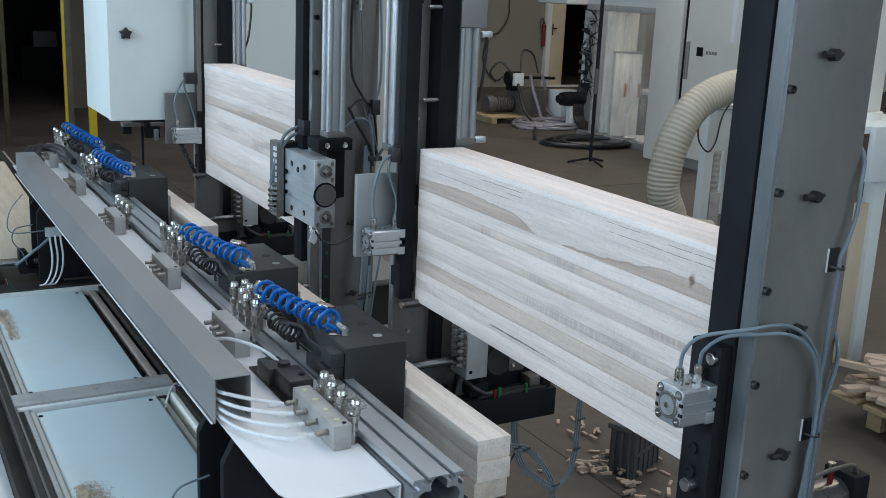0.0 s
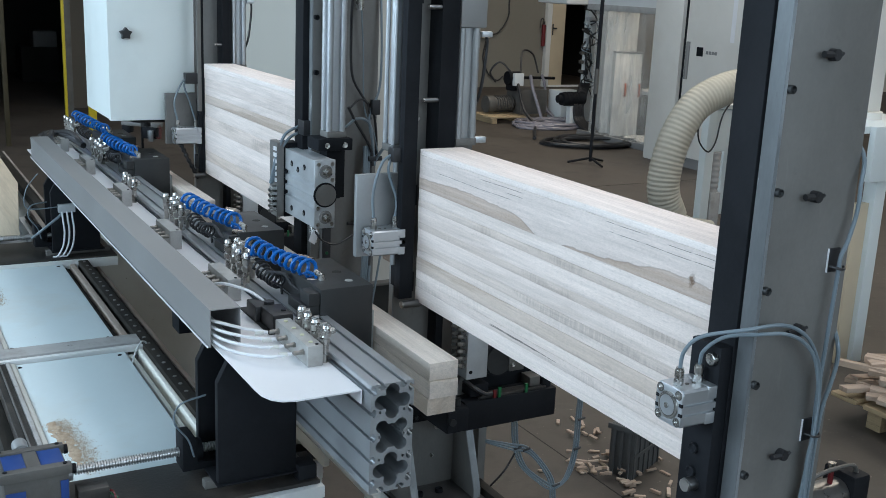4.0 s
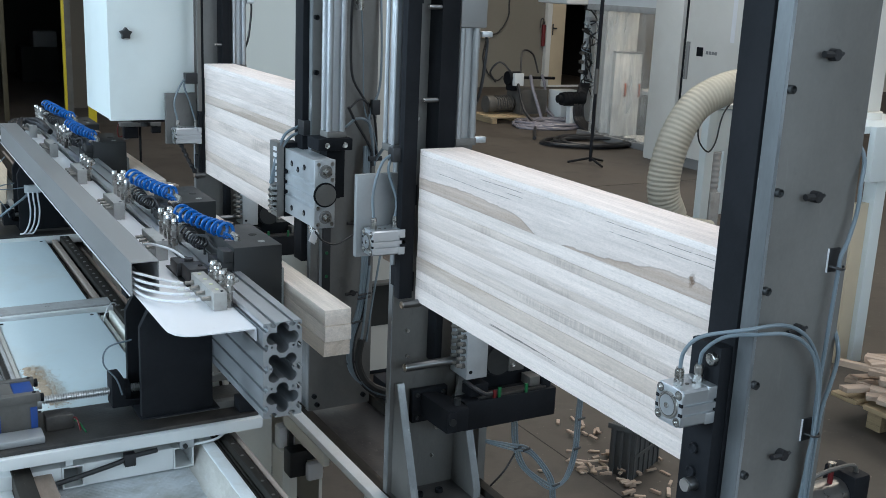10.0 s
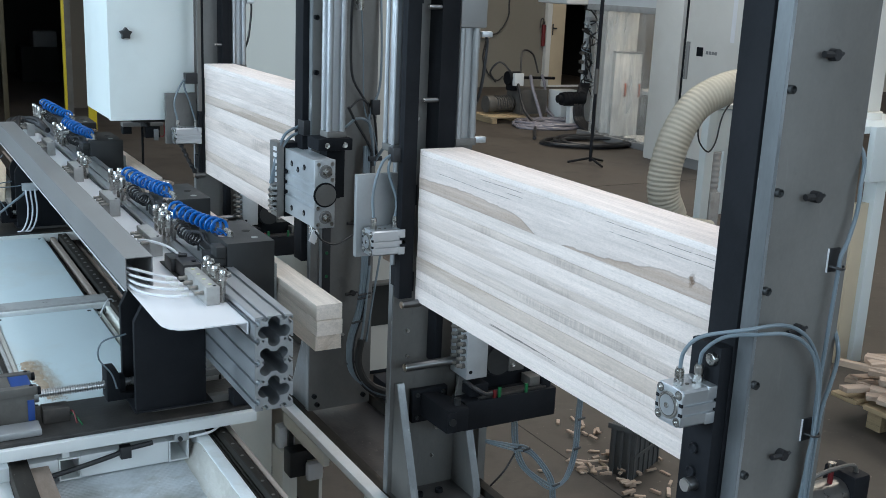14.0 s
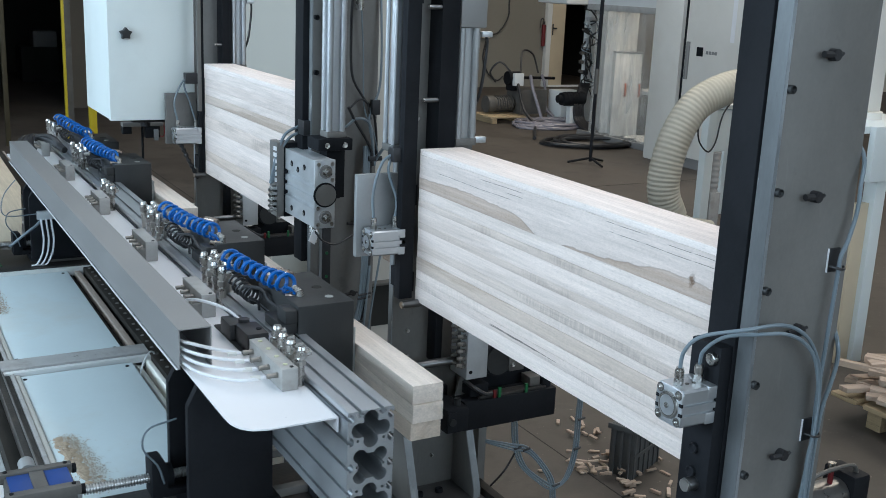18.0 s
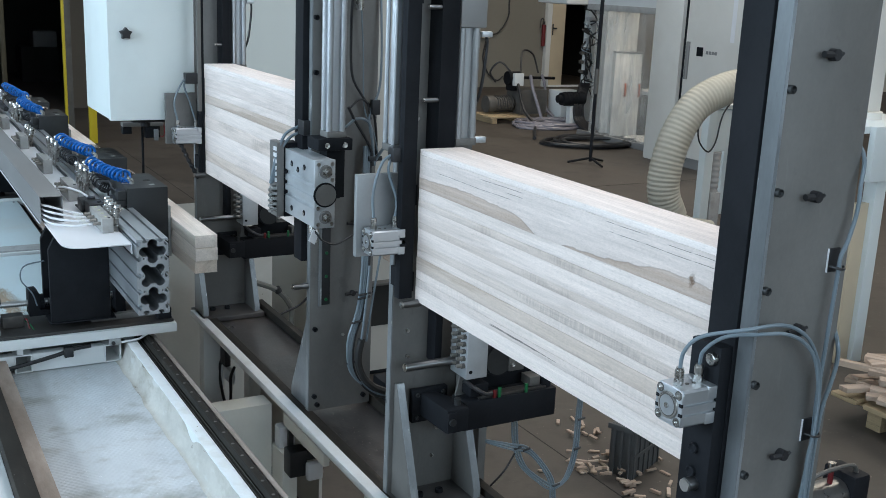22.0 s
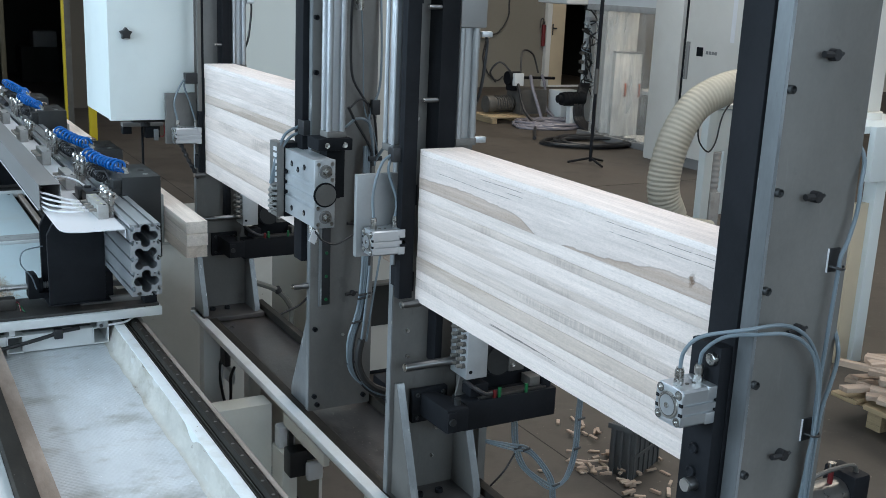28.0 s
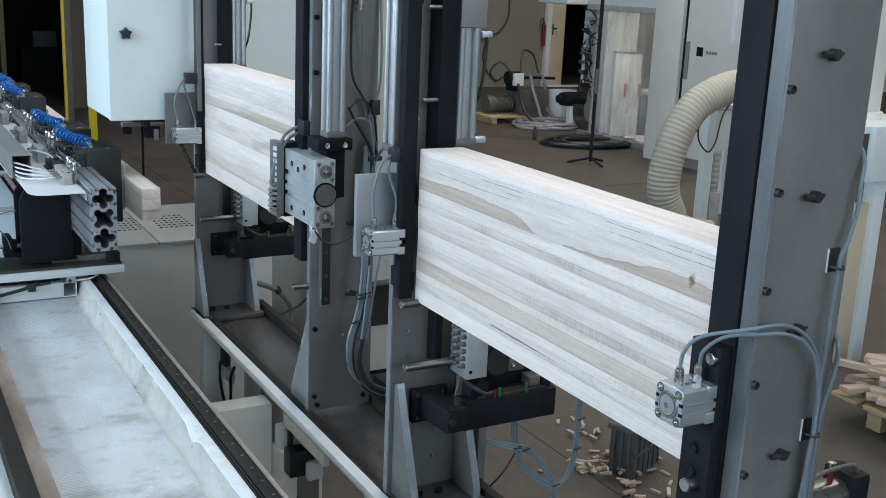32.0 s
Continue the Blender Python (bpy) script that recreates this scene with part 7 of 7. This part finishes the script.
low = part("low_cupboard", prism(bmesh.new(), [(9.03, 11.44), (9.35, 11.265), (9.463, 11.472), (9.143, 11.647)], "z", 0.0, 1.12, 0.006), CUPBOARD, glass_box, "low white cupboard")
part("cupboard_top", prism(bmesh.new(), [(9.02, 11.435), (9.35, 11.255), (9.466, 11.472), (9.146, 11.647)], "z", 1.1205, 1.14, 0.002), GALV, low)
ORANGE = material("orange_plastic", (0.42, 0.10, 0.03), 0.45, 0.0, 0.06, 9, (1, 1, 1), 0.0, 120)
for x, y, m in ((9.17, 11.362, ORANGE), (9.335, 11.272, ORANGE)):
    bow = hose([(x, y, 0.55), (x - 0.016, y - 0.03, 0.57), (x - 0.018, y - 0.033, 0.63), (x - 0.016, y - 0.03, 0.69), (x, y, 0.71)], 0.014)
    part("handle", bow, m, low, "small bow handle")
part("bench", block(9.36, 10.4, 10.6, 11.5, 0.58, 0.63, bev=0.004), MACHINE_GREY, glass_box)
part("machine_part", block(9.75, 10.1, 11.0, 11.3, 0.6305, 1.45, bev=0.02), MOTOR, glass_box)
part("machine_part", block(9.42, 9.56, 10.9, 11.1, 0.6305, 0.92, bev=0.02), ALU_CAST, glass_box)
for k in range(4):
    part("cable", hose([(9.45 + 0.03 * k, 10.9, 0.58), (9.40 + 0.05 * k, 10.85, 0.4), (9.5, 10.8 + 0.05 * k, 0.18), (9.55, 10.75, 0.03)], 0.013), BLACK_TUBE, glass_box)
part("drip_tray", bar((9.15, 10.75, 0.0), (9.15, 10.75, 0.05), 0.34, 28), MACHINE_GREY, glass_box)
part("bench_leg", block(9.9, 9.96, 11.0, 11.06, 0.0, 0.5798), MOTOR, glass_box)
part("bench_box", block(9.7, 10.3, 10.8, 11.4, 0.0, 0.4, bev=0.01), MOTOR, glass_box)

# ---- dust hose and its stand ----
duct_hose = thing("dust_hose", (5.6, 6.3, 0), "beige ribbed flexible dust extraction hose", "hose")
pts = smooth_path([(6.5, 6.3, 1.23), (6.26, 6.3, 1.245), (6.02, 6.3, 1.19), (5.80, 6.3, 1.08), (5.65, 6.3, 0.88), (5.565, 6.3, 0.63), (5.56, 6.3, 0.40), (5.66, 6.3, 0.2)], 40)
part("ribbed_skin", sweep(bmesh.new(), pts, 0.13, 24, [0.1285 + 0.0025 * math.cos(k * 2 * math.pi / 5.5) for k in range(len(pts))]), HOSE, duct_hose)
part("boot", sweep(bmesh.new(), smooth_path([(5.62, 6.3, 0.27), (5.70, 6.3, 0.16), (5.85, 6.3, 0.10), (6.1, 6.3, 0.075)], 8), 0.13, 20,
                   [0.132 - 0.003 * k for k in range(25)]), HOSE, duct_hose, "smooth beige end boot")
stand = thing("machine_stand", (6.5, 6.7, 0), "pale blue-white steel machine stand", "stand")
part("leg", block(6.27, 6.36, 6.62, 6.70, 0.0, 1.02, bev=0.004), CABINET, stand)
part("apron", block(6.3605, 6.95, 6.64, 6.70, 0.64, 1.0, bev=0.004), CABINET, stand)
part("leg", block(6.95, 7.03, 6.62, 6.70, 0.0, 1.02, bev=0.004), CABINET, stand)
part("table_plate", block(6.29, 7.1, 6.615, 6.75, 1.0205, 1.04, bev=0.004), CABINET, stand)
part("leg", block(6.80, 6.88, 6.95, 7.03, 0.0, 1.02, bev=0.004), CABINET, stand)
part("cable", hose([(6.5, 6.60, 1.09), (6.40, 6.58, 1.0), (6.36, 6.58, 0.90), (6.33, 6.58, 0.74), (6.26, 6.58, 0.655), (6.18, 6.6, 0.72), (6.14, 6.6, 0.82), (6.15, 6.6, 0.95)], 0.007), BLACK_TUBE, stand)
part("bellows", sweep(bmesh.new(), [Vector((6.425, 6.67, 0.639 - 0.008 * k)) for k in range(45)], 0.055, 20, [0.052 + 0.0035 * math.sin(k * 1.05) for k in range(45)]), DUSTY, stand, "grey ribbed bellows")
part("bellows_foot", block(6.37, 6.48, 6.61, 6.73, 0.0, 0.2868, bev=0.004), DUSTY, stand)

# ---- machine leg, pallet and offcuts at the near end ----
col = thing("machine_leg_frame", (4.7, 3.75, 0), "white steel machine frame with cream panels", "machine frame")
part("leg", block(4.70, 4.78, 3.66, 3.74, 0.0, 1.05, bev=0.004), CABINET, col)
part("panel", block(4.60, 4.6995, 3.69, 3.73, 0.0, 0.9, bev=0.003), DOOR_CREAM, col)
part("head_plate", block(4.585, 4.76, 3.62, 3.6595, 1.03, 1.32, bev=0.004), CABINET, col)
part("upper_column", block(4.775, 4.95, 3.9, 4.06, 1.36, 2.6, bev=0.01), WARM_WHITE, col)
part("column_foot", bar((4.85, 3.97, 1.32), (4.85, 3.97, 1.3598), 0.13, 24), WARM_WHITE, col)
part("head_table", block(4.45, 5.2, 3.66, 4.4, 1.2805, 1.3195, bev=0.004), CABINET, col)
part("leg", block(5.05, 5.13, 4.25, 4.33, 0.0, 1.28, bev=0.004), CABINET, col)
part("round_motor", bar((4.52, 3.95, 1.0), (4.70, 3.95, 1.0), 0.05, 20), GALV, col)
part("motor_bracket", block(4.56, 4.64, 3.92, 3.98, 1.0495, 1.28, bev=0.003), GALV, col)

pal = thing("pallet", (4.5, 2.6, 0), "rough wooden pallet carrying sawn offcuts", "pallet")
for k in range(7):
    y = 1.98 + 0.185 * k
    part("slat", block(3.95, 5.04, y - 0.07, y + 0.07, 0.12, 0.142, bev=0.002), PALLET_WOOD, pal)
for x in (4.07, 4.5, 4.97):
    part("stringer", block(x - 0.05, x + 0.05, 1.91, 3.16, 0.098, 0.1198, bev=0.002), PALLET_WOOD, pal)
    for y in (2.0, 2.5, 2.97):
        part("block", block(x - 0.035, x + 0.035, y - 0.04, y + 0.04, 0.0, 0.0978, bev=0.003), PALLET_WOOD, pal)


def scatter(name, n, seed, label, group, size, spot, mat, turn=(0, 180)):
    """Loose sawn pieces on a few shared meshes."""
    rg = random.Random(seed)
    meshes = []
    for k in range(6):
        l, w, h = (rg.uniform(*s) for s in size)
        meshes.append((mesh_of(name, block(-w / 2, w / 2, -l / 2, l / 2, 0, h, bev=0.001), mat), h))
    for k in range(n):
        me, h = meshes[k % 6]
        x, y, z, tilt = spot(rg, k)
        ob = new(name, me)
        ob.matrix_world = pose(x, y, z, rg.uniform(-tilt, tilt), rg.uniform(-tilt, tilt), rg.uniform(*turn))
        tagged(ob, label, "offcut", group)


def on_pallet(rg, k):
    layer = k % 6
    return rg.uniform(4.0 + 0.015 * layer, 4.92), rg.uniform(2.2, 3.14 - 0.012 * layer), 0.145 + 0.027 * layer, 3 + 1.2 * layer


def on_floor(rg, k):
    if k < 12:
        return rg.gauss(2.73, 0.06), rg.gauss(3.48, 0.07), 0.001 + 0.012 * (k % 2), 5
    if k < 48:
        return rg.gauss(2.62, 0.07), rg.gauss(3.17, 0.07), 0.001 + 0.014 * (k % 3), 12
    if k < 62:
        return rg.gauss(2.64, 0.08), rg.gauss(2.93, 0.05), 0.001 + 0.01 * (k % 2), 8
    return rg.gauss(2.85, 0.1), rg.gauss(2.98, 0.08), 0.001 + 0.012 * (k % 3), 12


scatter("wood_offcut", 290, 3, "short sawn wood offcut piled on a pallet", "offcuts on the pallet", ((0.20, 0.34), (0.04, 0.075), (0.022, 0.032)), on_pallet, WOOD_ROUGH, (5, 85))
scatter("wood_chip", 66, 5, "small wood offcut lying on the concrete floor", "offcuts on the floor", ((0.03, 0.06), (0.010, 0.017), (0.006, 0.012)), on_floor, WOOD_ROUGH)

crate = thing("plastic_crate", (2.70, 2.965, 0), "dark grey ribbed plastic crate among wood offcuts", "crate")
shell = bmesh.new()
for s in ((2.70, 2.712, 2.965, 3.075, 0.0, 0.225), (2.928, 2.94, 2.965, 3.075, 0.0, 0.225), (2.712, 2.928, 2.965, 2.977, 0.0, 0.225), (2.712, 2.928, 3.063, 3.075, 0.0, 0.225), (2.712, 2.928, 2.977, 3.063, 0.0, 0.012)):
    bx(shell, *s)
CRATE = material("dusty_dark_plastic", (0.075, 0.077, 0.078), 0.6, 0.0, 0.2, 12, (1, 1, 1), 0.1, 120, stain=(0.06, 0.055, 0.05), stain_amount=0.6, stain_scale=12)
part("shell", shell, CRATE, crate)
for k in range(6):
    x = 2.706 + 0.0456 * k
    part("rib", block(x - 0.005, x + 0.005, 2.959, 2.9648, 0.0, 0.2, bev=0.002), CRATE, crate)
for y in (2.985, 3.02, 3.055):
    part("rib", block(2.69, 2.6998, y - 0.005, y + 0.005, 0.0, 0.2, bev=0.002), CRATE, crate)
part("rim", block(2.686, 2.952, 2.951, 2.9645, 0.2005, 0.225, bev=0.004), CRATE, crate)
part("ledge", block(2.69, 2.95, 2.9535, 2.9588, 0.095, 0.112, bev=0.002), CRATE, crate)
part("rim", block(2.686, 2.6995, 2.965, 3.085, 0.2005, 0.225, bev=0.004), CRATE, crate)
crate.rotation_euler = (0, 0, radians(24))
crate.location = (2.655, 3.035, 0)

# saw cuts in the concrete floor
for name, s in (("floor_joint", (2.524, 2.529, 0.5, 12.0)), ("floor_joint", (-3.0, 9.0, 8.4, 8.405))):
    solid(name, block(s[0], s[1], s[2], s[3], 0.0, 0.0012), DARK, (s[0], s[2], 0), "dark saw-cut joint in the concrete", "joint", kind="structure")

# air service unit near the right-hand upright
unit = thing("air_service_unit", (2.4, 1.9, 0), "steel air cylinder with a hose elbow on a post", "air unit")
part("post", block(2.36, 2.42, 1.95, 2.01, 0.0, 0.45, bev=0.003), STEEL, unit)
part("barrel", bar((2.18, 1.93, 0.50), (2.50, 1.93, 0.50), 0.05, 28), PIN, unit, "polished steel cylinder barrel")
part("black_cap", block(2.50, 2.57, 1.87, 1.99, 0.42, 0.575, bev=0.012), BLACK, unit)
part("valve", bar((2.45, 1.92, 0.545), (2.45, 1.92, 0.60), 0.008, 12), RED, unit)
part("valve_top", bar((2.45, 1.92, 0.60), (2.45, 1.92, 0.615), 0.012, 12), CHROME, unit)
part("hose", hose([(2.30, 1.90, 0.58), (2.38, 1.90, 0.60), (2.46, 1.90, 0.605), (2.52, 1.90, 0.60), (2.54, 1.90, 0.57)], 0.007), MOTOR, unit)


def motions():
    """Where the carriage travels along the bed, and how far the beam is shifted across it."""
    shift = [(0.0, 0.041, -1.629), (0.5, 0.067, -1.569), (1.0, 0.077, -1.511), (1.5, 0.08, -1.434), (2.0, 0.087, -1.359), (2.5, 0.122, -1.28),
             (3.0, 0.132, -1.257), (3.5, 0.144, -1.255), (4.2, 0.146, -1.25), (5.0, 0.13, -1.175), (5.5, 0.084, -1.17), (6.0, 0.024, -1.171),
             (6.5, 0.015, -1.17), (7.0, -0.002, -1.171), (7.5, -0.003, -1.11), (8.0, 0.014, -1.11), (8.5, 0.045, -1.046), (9.0, 0.068, -0.974)]
    shift += [(9.5, 0.075, -0.907), (10.0, 0.081, -0.834), (10.5, 0.092, -0.765), (11.0, 0.124, -0.693), (11.5, 0.11, -0.687), (12.0, 0.033, -0.688),
              (12.5, -0.007, -0.692), (13.0, -0.006, -0.788), (13.5, 0.038, -0.788), (14.0, 0.078, -0.787), (14.5, 0.098, -0.786),
              (15.0, 0.085, -0.786), (15.5, 0.04, -0.786), (16.0, 0.0, -0.79), (16.25, -0.004, -0.83), (16.5, -0.004, -0.954)]
    shift += [(16.7, -0.004, -1.16), (16.8, -0.004, -1.24), (17.0, -0.004, -1.334), (17.5, 0.01, -1.353), (18.0, 0.054, -1.353), (18.5, 0.105, -1.352), (19.0, 0.081, -1.352),
              (19.5, 0.053, -1.353), (20.0, 0.02, -1.353), (20.5, -0.005, -1.326), (20.7, -0.004, -1.2), (20.9, -0.004, -1.0), (21.0, -0.004, -0.888), (21.4, -0.001, -0.36),
              (21.5, -0.001, -0.231), (22.0, 0.0, 0.0), (22.5, 0.013, 0.001), (23.0, 0.063, 0.001), (23.5, 0.111, 0.001)]
    shift += [(24.0, 0.078, 0.0), (24.5, 0.03, 0.0), (25.0, 0.014, 0.001), (25.5, -0.007, 0.001), (26.0, -0.006, 0.09), (26.4, 0.0, 0.187), (26.7, 0.05, 0.187), (27.1, 0.09, 0.187),
              (27.5, 0.052, 0.187), (28.0, 0.025, 0.188), (28.5, 0.006, 0.188), (29.0, -0.006, 0.234), (29.5, -0.005, 0.678), (30.0, -0.002, 0.759),
              (30.5, 0.029, 0.761), (31.0, 0.062, 0.762), (31.5, 0.032, 0.761), (32.0, 0.018, 0.762)]
    c, b = ORIGIN[carriage.name], ORIGIN[beam.name]
    walk(carriage, [(t, pose(c.x, c.y + v, c.z)) for t, u, v in shift])
    walk(beam, [(t, pose(b.x + u, b.y + v, b.z)) for t, u, v in shift])
    h = ORIGIN[head.name]
    turn, rows = 0.0, []
    for k in range(321):
        t = k / 10
        rows.append((t, pose(h.x, h.y, h.z, 0, 0, turn)))
        turn += 80.0 if t < 5.2 or 6.4 <= t < 11.5 else 0.0
        if k == 55:
            turn = round(turn / 360) * 360 + 180
        if k == 117:
            turn = round(turn / 360) * 360
    walk(head, rows)
    for ob in held:
        o = ORIGIN[ob.name]
        walk(ob, [(t, pose(o.x + u, o.y + v, o.z)) for t, u, v in shift])


motions()
